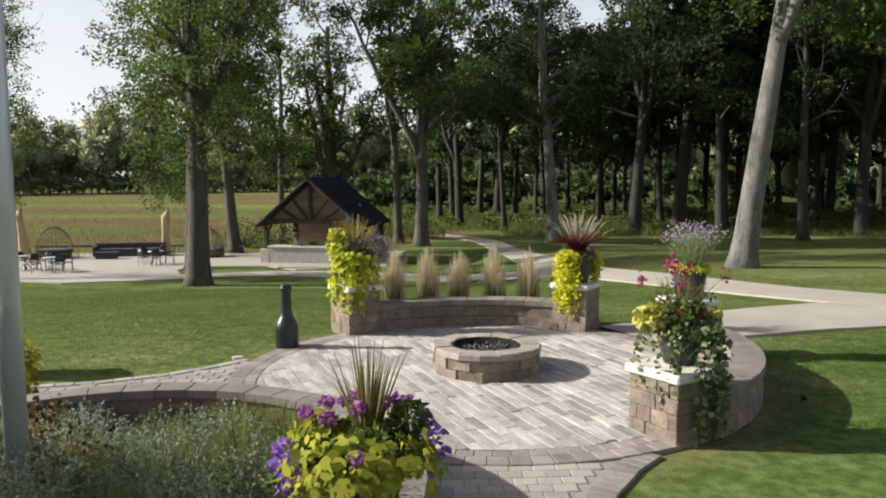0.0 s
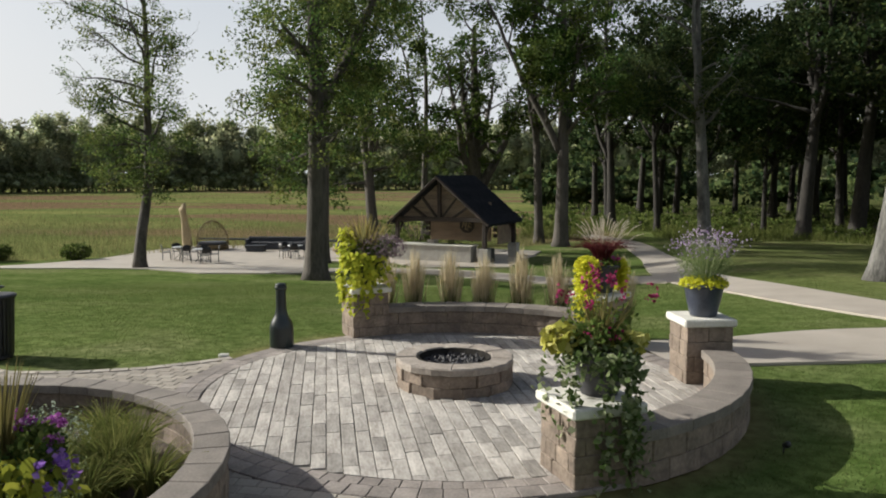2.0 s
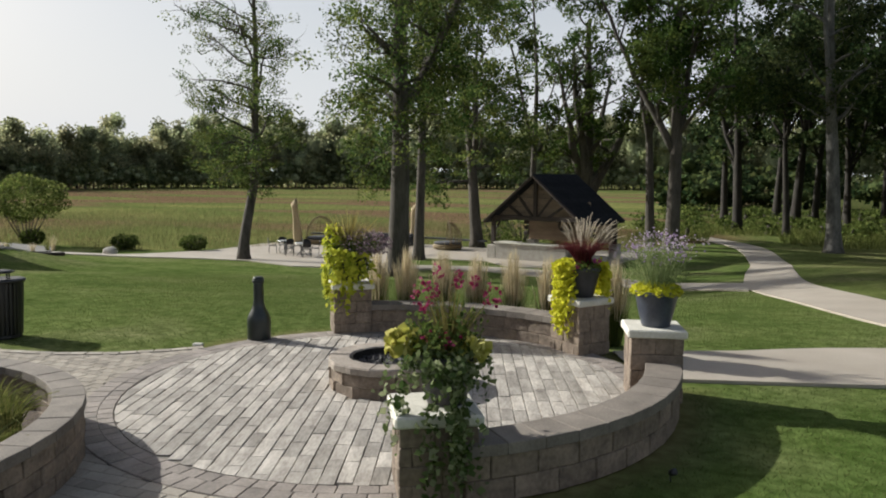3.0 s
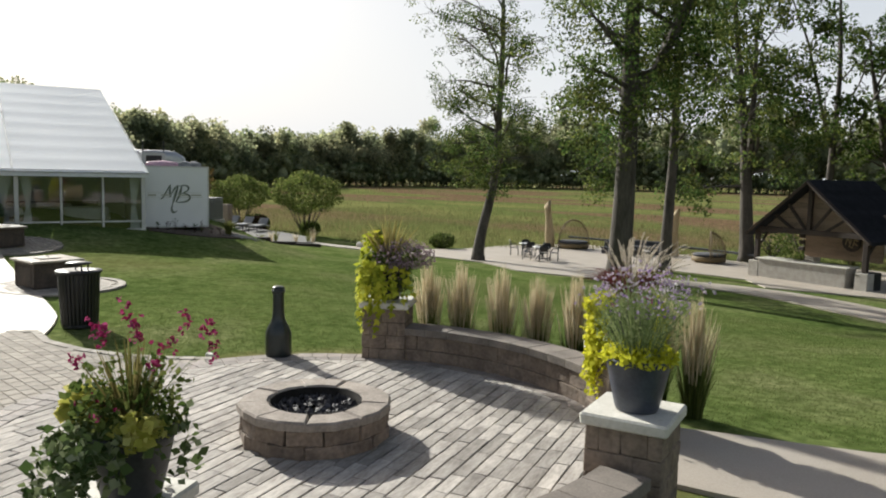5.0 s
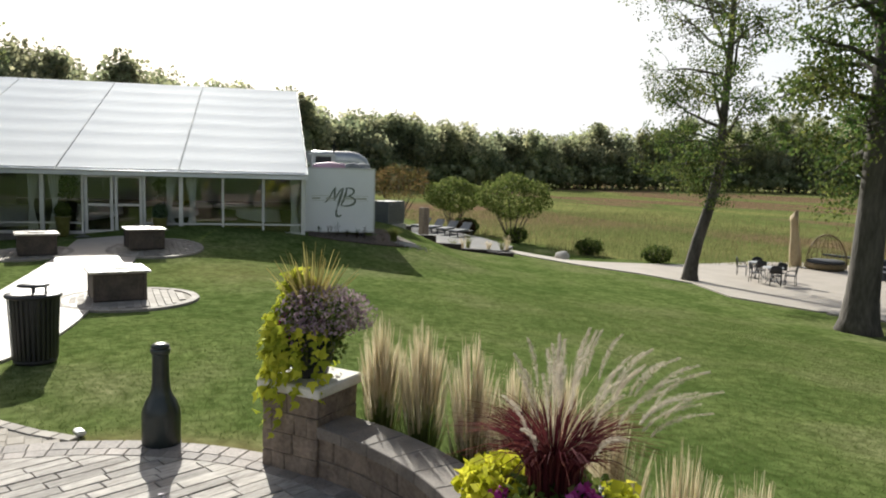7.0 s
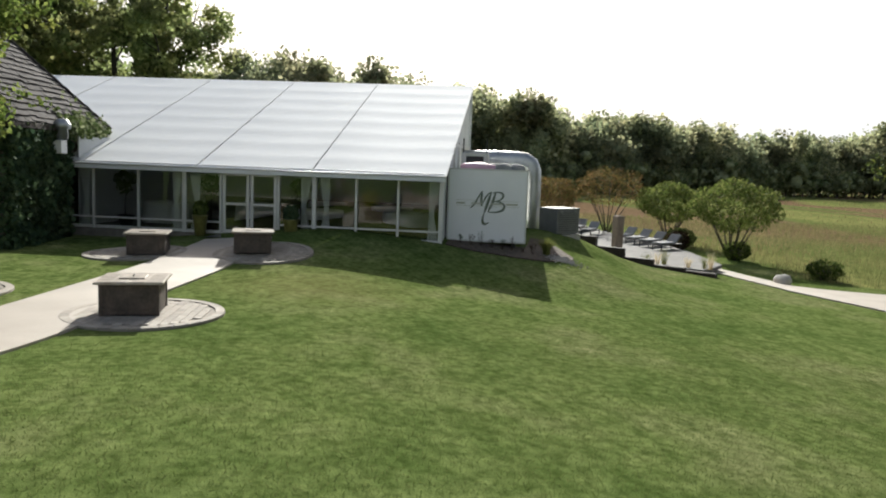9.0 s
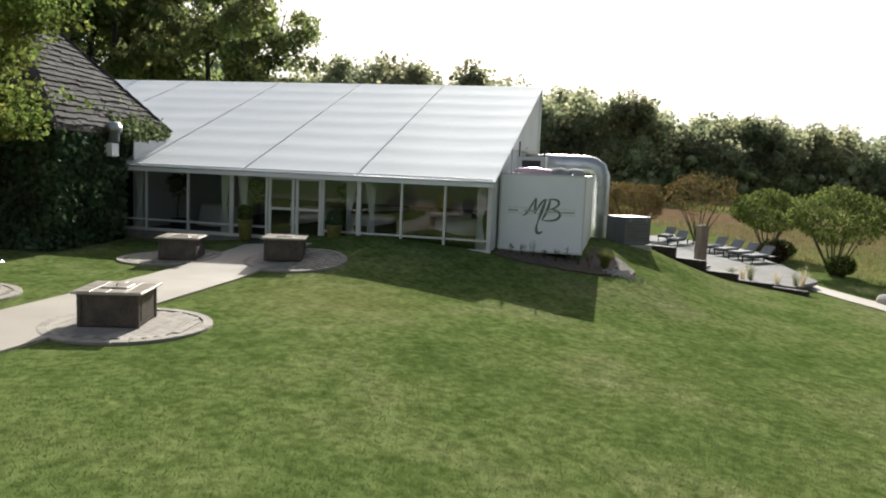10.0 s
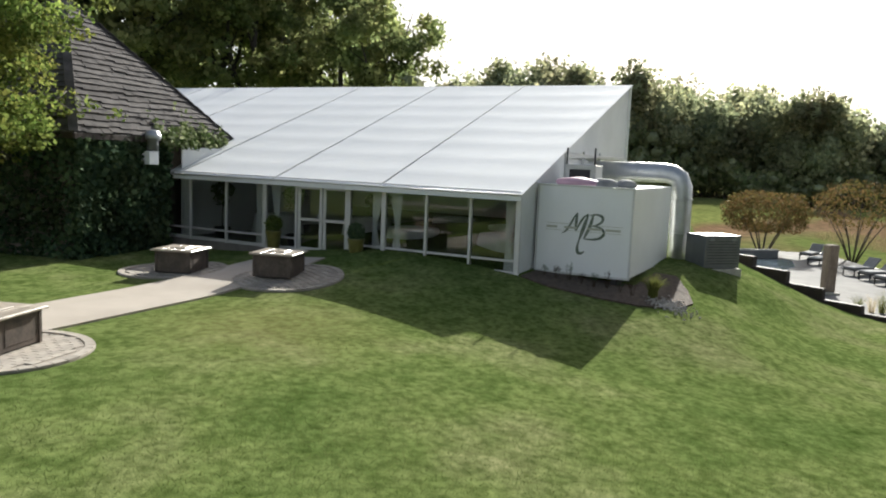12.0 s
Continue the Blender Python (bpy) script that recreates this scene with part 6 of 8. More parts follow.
# ---- trees ----
def grow(seed, h, r, lean=(0, 0), base=0.35, spread=4.0, limbs=13, n_leaf=9000, leaf=0.2, forks=3, low=(), up=0.5, sig=0.4, kink=(0, 0, 0.3), per=60, broad=False, reach=(0, 0)):
    """Skeleton and leaf places of a tree: a trunk that forks into leaders, crooked limbs, branches, leaf clumps with gaps."""
    R = random.Random(seed)
    g = np.random.default_rng(seed)
    ph = R.uniform(0, 6)
    n = 18

    def axis(f):
        k = float(ss(f / kink[2]))
        return Vector((lean[0] * f + kink[0] * k + 0.22 * math.sin(f * 6 + ph) * f, lean[1] * f + kink[1] * k + 0.22 * math.cos(f * 5 + ph) * f, h * f))
    trunk = [(axis(i / n), r * (1 - 0.8 * (i / n)) * (1 + 0.5 * math.exp(-(i / n) * h / 0.4))) for i in range(n + 1)]
    trunk.insert(1, (axis(0.35 / h), r * 1.18))
    trunk[0] = (trunk[0][0] - Vector((0, 0, 0.25)), trunk[0][1] * 1.08)
    paths, tips, leaders = [], [], [trunk[max(1, int(base * n)):]]

    def crooked(p, d, L, r0, r1, seg, jit, rise):
        path, q = [(p.copy(), r0)], p.copy()
        for s in range(seg):
            d = (d + Vector((R.uniform(-jit, jit), R.uniform(-jit, jit), R.uniform(-jit * 0.7, jit * 0.7) + rise))).normalized()
            q = q + d * L / seg
            path.append((q.copy(), r0 + (r1 - r0) * (s + 1) / seg))
        return path
    for k in range(forks - 1):
        f = base * R.uniform(0.85, 1.15)
        i = max(1, min(n - 2, int(f * n)))
        az, el = k * 2.6 + ph, R.uniform(0.95, 1.2)
        d = Vector((math.cos(az) * math.cos(el), math.sin(az) * math.cos(el), math.sin(el)))
        path = crooked(trunk[i][0], d, (h - trunk[i][0].z) * R.uniform(0.8, 0.98), trunk[i][1] * 0.74, 0.04, 10, 0.15, 0.05)
        paths.append(path)
        leaders.append(path)
    jobs = [(k % len(leaders), 0.06 + 0.9 * (k + R.random()) / limbs, 1.0) for k in range(limbs)]
    for f in low:
        jobs.append((-1, f, 0.75))
    for k, (which, f, size) in enumerate(jobs):
        ld = trunk if which < 0 else leaders[which]
        x = f * (len(ld) - 1)
        i = min(len(ld) - 2, int(x))
        p, rr = ld[i][0].lerp(ld[i + 1][0], x - i), ld[i][1]
        az = k * 2.4 + R.uniform(-0.5, 0.5)
        prof = 0.55 + 0.5 * f if broad else 0.55 + 0.45 * math.sin(math.pi * min(1, 0.15 + f))
        L = spread * prof * size * R.uniform(0.7, 1.15)
        el = R.uniform(0.15, 0.4) if which < 0 else R.uniform(0.3, 0.7) + up * f
        d = Vector((math.cos(az) * math.cos(el) + reach[0], math.sin(az) * math.cos(el) + reach[1], math.sin(el))).normalized()
        path = crooked(p, d, L, max(0.03, rr * (0.32 if which < 0 else 0.5)), 0.018, 8, 0.3, -0.045 if which < 0 else 0.02)
        paths.append(path)
        for j in range(8):
            q, r0 = path[R.randint(3, 8)]
            az2 = az + R.uniform(-1.7, 1.7)
            d2 = Vector((math.cos(az2), math.sin(az2), R.uniform(-0.5, 0.7))).normalized()
            sub = crooked(q, d2, L * R.uniform(0.2, 0.45), max(0.012, r0 * 0.55), 0.007, 4, 0.4, -0.03)
            paths.append(sub)
            tips += [sub[2][0].copy(), sub[4][0].copy()]
        tips.append(path[-1][0].copy())
    tips = np.array([tuple(t) for t in tips])
    w = g.uniform(0.15, 1.0, len(tips)) ** 1.5
    twig = g.choice(len(tips), max(50, n_leaf // per), p=w / w.sum())
    flat = np.array([1.1, 1.1, 0.75])
    twigs = tips[twig] + g.normal(size=(len(twig), 3)) * sig * 0.7 * flat
    size = sig * g.uniform(0.3, 0.95, len(twigs))
    pick = g.choice(len(twigs), n_leaf, p=size ** 2 / (size ** 2).sum())
    u = g.normal(size=(n_leaf, 3))
    u *= (g.uniform(0.02, 1, n_leaf) ** (1 / 2.4) / np.linalg.norm(u, axis=1))[:, None]
    c = twigs[pick] + u * size[pick][:, None] * flat
    return trunk, paths, c, g


def tree_at(x, y, label, seed, h, r, bark=M_BARK, leafm=M_OAK, aspect=0.75, leaf=0.2, group="lawn trees", z=None, **kw):
    trunk, paths, c, g = grow(seed, h, r, leaf=leaf, **kw)
    zz = ground_z(x, y) if z is None else z
    ob = thing("tree", label, "tree", pose(x, y, zz), group)
    v, f = tubes([trunk], 12)
    piece("trunk", mesh("trunk", v, f, bark, True), ob)
    v, f = tubes(paths, 6)
    piece("limb_work", mesh("limb_work", v, f, bark, True), ob)
    piece("crown", leaves("crown", c, leaf, leafm, g, aspect=aspect), ob)
    return ob


tree_at(-20.73, 33.7, "slender leaning tree with an airy crown at the terrace edge", 101, 17, 0.28, lean=(-0.9, 0.7), kink=(-0.15, 1.5, 0.3), base=0.3, spread=5.2, limbs=26, forks=1, n_leaf=27000, leaf=0.105, leafm=M_OAKL, low=(0.31, 0.33, 0.35, 0.37, 0.39), sig=0.6, up=0.3, per=40, broad=True, reach=(-0.32, -0.27))
tree_at(-9.98, 30.3, "tall oak with a thick grey trunk on the lawn", 102, 20, 0.46, bark=M_BARK, lean=(0.3, 0.4), base=0.42, spread=5.2, reach=(-0.16, -0.1), limbs=30, forks=2, n_leaf=46000, leaf=0.125, leafm=M_OAKL, low=(0.3, 0.32, 0.34, 0.36, 0.37, 0.39, 0.41, 0.43), sig=0.9, per=75, broad=True)
tree_at(-13.35, 39.45, "slender dark tree behind the large oak", 103, 18, 0.29, forks=1, lean=(0.3, 0), base=0.38, spread=3.6, limbs=16, n_leaf=9000, leaf=0.16, leafm=M_OAKL, sig=0.8, per=55)
tree_at(-13.8, 49.6, "leaning oak beside the outdoor kitchen", 104, 17, 0.42, forks=3, lean=(-1.8, 0.5), base=0.38, spread=5.2, limbs=20, n_leaf=20000, leaf=0.18, leafm=M_OAKL, low=(0.3, 0.34, 0.38), sig=0.95, per=60)
tree_at(-9.6, 62, "wide forked oak behind the outdoor kitchen", 105, 17, 0.75, forks=5, lean=(0.5, 0), base=0.27, spread=5.5, limbs=26, n_leaf=8500, leaf=0.22, up=0.6, sig=0.8, per=34)
tree_at(-12.5, 58, "straight tree behind the outdoor kitchen", 106, 18, 0.3, base=0.4, spread=4.5, limbs=16, n_leaf=7000, leaf=0.22, sig=0.85, per=40)
tree_at(-3.5, 57, "tall slim oak beside the kitchen", 107, 21, 0.34, lean=(-0.6, 0), base=0.4, spread=4.8, limbs=16, n_leaf=11000, leaf=0.22, sig=0.95, per=50)
tree_at(-1.7, 54.5, "tall thick oak at the edge of the woods", 108, 22, 0.5, lean=(0.2, 0), base=0.38, spread=5.6, limbs=20, n_leaf=20000, leaf=0.22, sig=1.1, per=60)
tree_at(8.2, 57.2, "tall grey trunk oak at the edge of the woods", 109, 22, 0.48, bark=M_BARKL, lean=(-1.2, 0), base=0.42, spread=6.0, limbs=20, n_leaf=22000, leaf=0.22, leafm=M_WOODS, sig=1.1, per=60)
tree_at(9.78, 24.6, "leaning oak with a pale grey trunk on the lawn", 110, 18, 0.4, forks=2, bark=M_BARKL, lean=(1.9, -0.4), base=0.5, spread=6.2, limbs=20, n_leaf=34000, leaf=0.17, leafm=M_OAK, sig=1.1, per=70)

# woods: six grown trees, repeated with turns
VAR = []
for k, (h, r, sp) in enumerate(((20, 0.38, 5.5), (22, 0.45, 6.5), (18, 0.3, 5.0), (21, 0.42, 6.0), (16, 0.24, 4.2), (19, 0.5, 7.0))):
    VAR.append(grow(200 + k, h, r, lean=((-1) ** k * 0.8, 0.5), base=0.38 + 0.05 * (k % 3), spread=sp * 0.85, limbs=17, n_leaf=9000, sig=1.35, forks=2 + k % 3, per=85))
VMESH, VDEEP = [], []
for k, (trunk, paths, c, g) in enumerate(VAR):
    v, f = tubes([trunk], 9)
    v2, f2 = tubes([p for p in paths], 4)
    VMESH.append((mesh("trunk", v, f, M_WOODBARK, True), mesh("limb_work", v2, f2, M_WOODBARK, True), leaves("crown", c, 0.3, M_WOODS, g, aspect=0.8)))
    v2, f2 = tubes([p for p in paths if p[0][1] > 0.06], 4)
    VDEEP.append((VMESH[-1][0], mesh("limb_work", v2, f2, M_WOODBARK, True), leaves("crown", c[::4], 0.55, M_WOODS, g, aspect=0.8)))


def wood_tree(x, y, k, ang, s, label, group, crown=None, deep=False):
    ob = thing("tree", label, "tree", Matrix.LocRotScale((x, y, ground_z(x, y)), Euler((0, 0, ang)), (s, s, s)), group)
    t, b, c = (VDEEP if deep else VMESH)[k]
    piece("trunk", t, ob)
    piece("limb_work", b, ob)
    piece("crown", c if crown is None else crown, ob)
    return ob


rw = random.Random(31)
spots = [(27.5, 58), (34, 62), (40, 57), (23, 63), (14.6, 72), (16.5, 66), (22.5, 79), (1.5, 76), (5.5, 70), (11, 84), (26, 70), (31, 78), (19, 92)]
while len(spots) < 46:
    x, y = rw.uniform(-3, 75), rw.uniform(60, 104)
    if y < 66 - 0.1 * x or (x < -4 and y < 76) or (abs(x - 3) < 2.5 and y < 70):
        continue
    if all((x - a_) ** 2 + (y - b_) ** 2 > 17 for a_, b_ in spots):
        spots.append((x, y))
while len(spots) < 56:
    x, y = rw.uniform(12, 80), rw.uniform(64, 112)
    if all((x - a_) ** 2 + (y - b_) ** 2 > 11 for a_, b_ in spots):
        spots.append((x, y))
for i, (x, y) in enumerate(spots):
    wood_tree(x, y, i % 6, rw.uniform(0, 6.28), rw.uniform(0.85, 1.15) * (1 + 0.18 * float(ss((x - 14) / 12))), "tall oak with a dark trunk standing in shaded woods", "woodland trees", deep=y > 77 or x > 42)
LIGHTC = [leaves("crown", VAR[k][2] + np.random.default_rng(k).normal(0, 0.35, VAR[k][2].shape), 0.5, M_HOUSETREE, np.random.default_rng(60 + k), aspect=0.8) for k in (1, 3, 5)]
behind = []
for i in range(15):
    t, dd = radians(200.5 + i * 2.3), 58 + (i * 7) % 22
    behind.append((-2 + dd * math.cos(t), 19 + dd * math.sin(t), 0.72 + 0.035 * i + 0.08 * (i % 3)))
for i, (x, y, s) in enumerate(behind):
    wood_tree(x, y, (1, 3, 5)[i % 3], i * 1.3, s, "large leafy tree standing behind the house", "trees behind the house", LIGHTC[i % 3])


def far_wood(name, label, spots_, seed, n_leaf, size, material, core=None, fill=0.62):
    """A far wood edge: uneven crowns, each several leafy lobes round a stem."""
    g = np.random.default_rng(seed)
    bm = bmesh.new()
    bmesh.ops.create_icosphere(bm, subdivisions=2, radius=1)
    T = np.array([tuple(v.co) for v in bm.verts])
    TF = np.array([[v.index for v in f.verts] for f in bm.faces])
    bm.free()
    C, V, F, stems, count = [], [], [], [], 0
    for x, y, h, w in spots_:
        z0 = ground_z(x, y)
        lobes = [((0, 0, 0.44 * h), (0.8 * w, 0.8 * w, 0.46 * h))]
        for q in range(5):
            a_, z_ = q * 1.26 + g.uniform(-0.5, 0.5), g.uniform(0.36, 0.86)
            d_ = w * 0.62 * math.sqrt(max(0.05, 1 - ((z_ - 0.45) / 0.55) ** 2))
            rw_ = w * g.uniform(0.34, 0.56)
            lobes.append(((d_ * math.cos(a_), d_ * math.sin(a_), z_ * h), (rw_, rw_, min(rw_ * 1.1, h * 0.24))))
        O = np.array([x, y, z0])
        for q, (lc, lr) in enumerate(lobes):
            lc, lr = np.array(lc), np.array(lr)
            if core is not None:
                k_ = 1 + 0.12 * np.sin(5 * T[:, 0] + q) * np.cos(4 * T[:, 1] + x)
                F.append(TF + count)
                V.append(T * k_[:, None] * lr * fill + lc + O)
                count += len(T)
            m_ = int(n_leaf * (0.3 if q == 0 else 0.14))
            u = g.normal(size=(m_, 3))
            u /= np.linalg.norm(u, axis=1)[:, None]
            p_ = u * (g.uniform(0.5 if core is not None else 0.4, 1.06, m_) + 0.16 * np.sin(6 * u[:, 0] + 9 * u[:, 2] + q) * np.cos(7 * u[:, 1] + x))[:, None] * lr + lc
            C.append(p_ + O)
        stems.append([(Vector((x, y, z0 - 0.3)), 0.25), (Vector((x, y, z0 + h * 0.6)), 0.12)])
    ob = solid(name, leaves(name, np.concatenate(C), size, material, g, aspect=0.9), label, "woods", kind="stuff")
    if core is not None:
        me = raw("foliage_mass", np.concatenate(V), np.concatenate(F), core)
        me.polygons.foreach_set("use_smooth", [True] * len(me.polygons))
        piece("foliage_mass", me, ob)["kind"] = "stuff"
    v, f = tubes(stems, 5)
    piece("stem", mesh("stem", v, f, M_BARK, True), ob)


rf = random.Random(77)
line = []
for i in range(290):
    t = 46 + i * (196 - 46) / 290
    d = 275 - 130 * float(ss((t - 128) / 45)) + rf.uniform(-6, 22)
    tr = radians(t)
    swell = 1 + 0.07 * math.sin(i * 0.21) + 0.06 * math.sin(i * 0.53 + 1)
    line.append((-5 + d * math.cos(tr), 20 + d * math.sin(tr), rf.uniform(11.6, 17.4) * swell * (1.33 - 0.13 * float(ss((t - 122) / 10)) - 0.06 * float(ss((t - 145) / 12)) + 0.11 * float(ss((t - 174) / 6)) + 0.16 * float(ss((t - 180) / 6))) * (1.42 - 0.42 * float(ss((t - 134) / 9))), rf.uniform(5.5, 9.5)))
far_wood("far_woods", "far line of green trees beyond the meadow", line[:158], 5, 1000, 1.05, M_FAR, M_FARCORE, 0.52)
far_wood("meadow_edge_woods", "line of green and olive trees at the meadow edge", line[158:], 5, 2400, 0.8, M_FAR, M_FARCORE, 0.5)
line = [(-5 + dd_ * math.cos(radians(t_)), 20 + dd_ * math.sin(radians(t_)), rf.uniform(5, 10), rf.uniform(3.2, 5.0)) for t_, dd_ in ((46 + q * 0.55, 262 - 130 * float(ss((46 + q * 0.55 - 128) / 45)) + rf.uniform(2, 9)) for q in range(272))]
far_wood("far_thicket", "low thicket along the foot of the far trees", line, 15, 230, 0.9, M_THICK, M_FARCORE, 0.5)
line = [(rf.uniform(-12, 120), rf.uniform(114, 150), rf.uniform(4.5, 9), rf.uniform(4, 6.5)) for _ in range(46)]
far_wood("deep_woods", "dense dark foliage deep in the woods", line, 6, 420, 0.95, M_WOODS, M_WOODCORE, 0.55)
line = []
for i in range(60):
    t = radians(196 + i * 3.8)
    d = rf.uniform(95, 130)
    line.append((-5 + d * math.cos(t), 10 + d * math.sin(t), rf.uniform(14, 19), rf.uniform(5, 7)))
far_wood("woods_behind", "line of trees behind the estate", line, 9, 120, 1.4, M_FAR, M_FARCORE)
line = [(rf.uniform(-10, 60), rf.uniform(60, 112), rf.uniform(0.5, 1.5), rf.uniform(0.9, 2.4)) for _ in range(230)]
line = [p for p in line if not (abs(p[0] - 2.5) < 3 and p[1] < 72) and p[1] > 67 - 0.05 * p[0]]
far_wood("undergrowth", "low green undergrowth among the trunks", line, 12, 120, 0.26, M_UNDER)


def bush(x, y, h, w, label, seed, material=M_SHRUB, n=5200, leaf=0.13, stem=0.35, squash=0.75):
    R = random.Random(seed)
    g = np.random.default_rng(seed)
    z = ground_z(x, y)
    ob = thing("shrub", label, "shrub", pose(x, y, z), "round shrubs by the pool")
    paths = []
    for k in range(9):
        t = k * 0.7
        tip = Vector((math.cos(t) * w * 0.33, math.sin(t) * w * 0.33, h * R.uniform(0.55, 0.8)))
        paths.append([(Vector((math.cos(t) * 0.08, math.sin(t) * 0.08, -0.1)), 0.05), (tip * 0.5 + Vector((R.uniform(-.1, .1), R.uniform(-.1, .1), 0.0)), 0.035), (tip, 0.015)])
    v, f = tubes(paths, 6)
    piece("stem", mesh("stem", v, f, M_BARK, True), ob)
    u = g.normal(size=(n, 3))
    u /= np.linalg.norm(u, axis=1)[:, None]
    lump = 1 + 0.13 * np.sin(4 * u[:, 0] + seed) * np.cos(5 * u[:, 1]) + 0.08 * np.sin(9 * u[:, 2] + 6 * u[:, 0])
    c = u * (g.uniform(0.55, 1.0, n) ** 0.5 * lump)[:, None]
    c = c * np.array([w / 2, w / 2, h * (1 - stem) / 2]) + np.array([0, 0, h * stem + h * (1 - stem) / 2])
    piece("crown", leaves("crown", c, leaf, material, g, aspect=0.7), ob)


bush(-46.5, 34.2, 3.9, 4.3, "round green shrub on many stems beside the pool path", 1, n=6500, leaf=0.15)
bush(-37.8, 34.3, 4.3, 4.6, "large round green shrub on many stems beside the pool path", 2, n=6500, leaf=0.15)
bush(-48.7, 30.6, 4.6, 4.6, "round shrub with thin reddish foliage", 3, M_REDSHRUB, 3000, 0.12, 0.42)
bush(-48.5, 25.9, 3.7, 4.8, "domed shrub turning red and green at the pool", 4, M_REDSHRUB, 9000, 0.12, 0.36)
bush(-41.0, 32.6, 1.2, 1.3, "small dark red shrub at the pool terrace", 5, M_SEED, 1500, 0.1, 0.0)
bush(-42.6, 32.8, 0.9, 1.6, "small olive shrub at the pool terrace", 6, M_REDSHRUB, 1500, 0.1, 0.0)
for i, (x, y, h, w) in enumerate(((-11.6, 52.5, 2.6, 3.4), (-14.2, 54, 2.0, 3.0), (-31, 35.5, 0.9, 1.6), (-27.5, 37.5, 0.9, 1.7), (-37.5, 34.5, 1.0, 1.5), (-43, 33.5, 1.2, 2.0), (-9.5, 54, 2.2, 2.6))):
    bush(x, y, h, w, "loose green bush at the meadow edge", 20 + i, M_UNDER, 900, 0.16, 0.0)


# ---- pots with flowers, and grasses ----
def cloud(g, n, c, r, low=-1.0):
    u = g.normal(size=(n, 3))
    u /= np.linalg.norm(u, axis=1)[:, None]
    u[:, 2] = np.maximum(u[:, 2], low)
    return np.array(c) + u * (g.uniform(0.35, 1, n) ** 0.6)[:, None] * np.array(r)


def strands(g, n, c, r, length, drop=1.0, per=14, ang=None):
    """Leaf places along trailing stems that spill over a rim and hang."""
    out = []
    for i in range(n):
        t = g.uniform(0, 2 * np.pi) if ang is None else radians(g.normal(ang[0], ang[1]))
        L = length * g.uniform(0.5, 1.1)
        for j in range(per):
            f = j / per
            rr = r * (1 + 0.28 * min(1, f * 3)) + g.normal(0, 0.02)
            out.append((c[0] + rr * math.cos(t) + g.normal(0, 0.025), c[1] + rr * math.sin(t) + g.normal(0, 0.025), c[2] + 0.05 * math.sin(min(1, f * 3) * 3.1) - L * max(0, f - 0.12) * drop + g.normal(0, 0.02)))
    return np.array(out)


def fan(name, c, n, h, out, width, material, g, bend=0.25, root=0.05, seg=4, lean=(0, 0)):
    t = g.uniform(0, 2 * np.pi, n)
    k = g.uniform(0.15, 1, n)
    a = np.stack([c[0] + root * k * np.cos(t), c[1] + root * k * np.sin(t), np.full(n, c[2])], -1)
    hh = h * g.uniform(0.7, 1.08, n)
    b = np.stack([c[0] + lean[0] + out * k * np.cos(t), c[1] + lean[1] + out * k * np.sin(t), c[2] + hh * (1 - 0.25 * k)], -1)
    return blades(name, a, b, width, material, g, bend, seg), b


POT = [(0.12, 0.0), (0.15, 0.005), (0.16, 0.03), (0.2, 0.2), (0.225, 0.33), (0.25, 0.36), (0.252, 0.395), (0.235, 0.4), (0.215, 0.385), (0.21, 0.35), (0.02, 0.345)]


def planter(label, x, y, z, material, s=1.0):
    ob = thing("flower_planter", label, "planter", pose(x, y, z), "pillar planters")
    pot = piece("pot", lathe("pot", [(r * s, h * s) for r, h in POT], material, 32), ob)
    piece("soil", lathe("soil", [(0.01, 0.355 * s), (0.2 * s, 0.352 * s), (0.205 * s, 0.36 * s), (0.01, 0.375 * s)], M_SOIL, 24), ob)
    return ob


def flowers(name, c, size, material, g):
    """Small open flowers: two crossed leaves at each place."""
    c2 = np.repeat(np.asarray(c), 3, axis=0) + g.normal(0, size * 0.2, (len(c) * 3, 3))
    return leaves(name, c2, size, material, g, aspect=0.9, flat=0.3)


def lobed(name, c, centre, size, material, g):
    """Broad three-lobed leaves that face outwards and up, their tips hanging."""
    c = np.asarray(c, float)
    n = len(c)
    out = c - np.array(centre)
    out[:, 2] = 0
    out /= np.linalg.norm(out, axis=1)[:, None] + 1e-9
    nn = out * 0.75 + np.array([0, 0, 0.6]) + g.normal(0, 0.35, (n, 3))
    nn /= np.linalg.norm(nn, axis=1)[:, None]
    tip = out * 0.3 + np.array([0, 0, -0.9]) + g.normal(0, 0.45, (n, 3))
    tip -= (tip * nn).sum(1)[:, None] * nn
    tip /= np.linalg.norm(tip, axis=1)[:, None] + 1e-9
    side = np.cross(nn, tip)
    L = (size * g.uniform(0.6, 1.3, n))[:, None]
    shape = ((0, -0.4, 0), (0.34, -0.32, 0.06), (0.5, 0.06, 0.1), (0.22, 0.08, 0.03), (0, 0.62, -0.08), (-0.22, 0.08, 0.03), (-0.5, 0.06, 0.1), (-0.34, -0.32, 0.06))
    v = np.stack([c + (side * x + tip * y + nn * z) * L for x, y, z in shape], 1).reshape(-1, 3)
    return raw(name, v, np.arange(8 * n).reshape(-1, 8), material)


def pompoms(name, spots_, radius, petals, size, material, g):
    """Round flower heads, each a ball of small petals."""
    c = np.concatenate([cloud(g, petals, p, (radius, radius, radius * 0.8), -0.5) for p in spots_])
    return leaves(name, c, size, material, g, aspect=0.9)


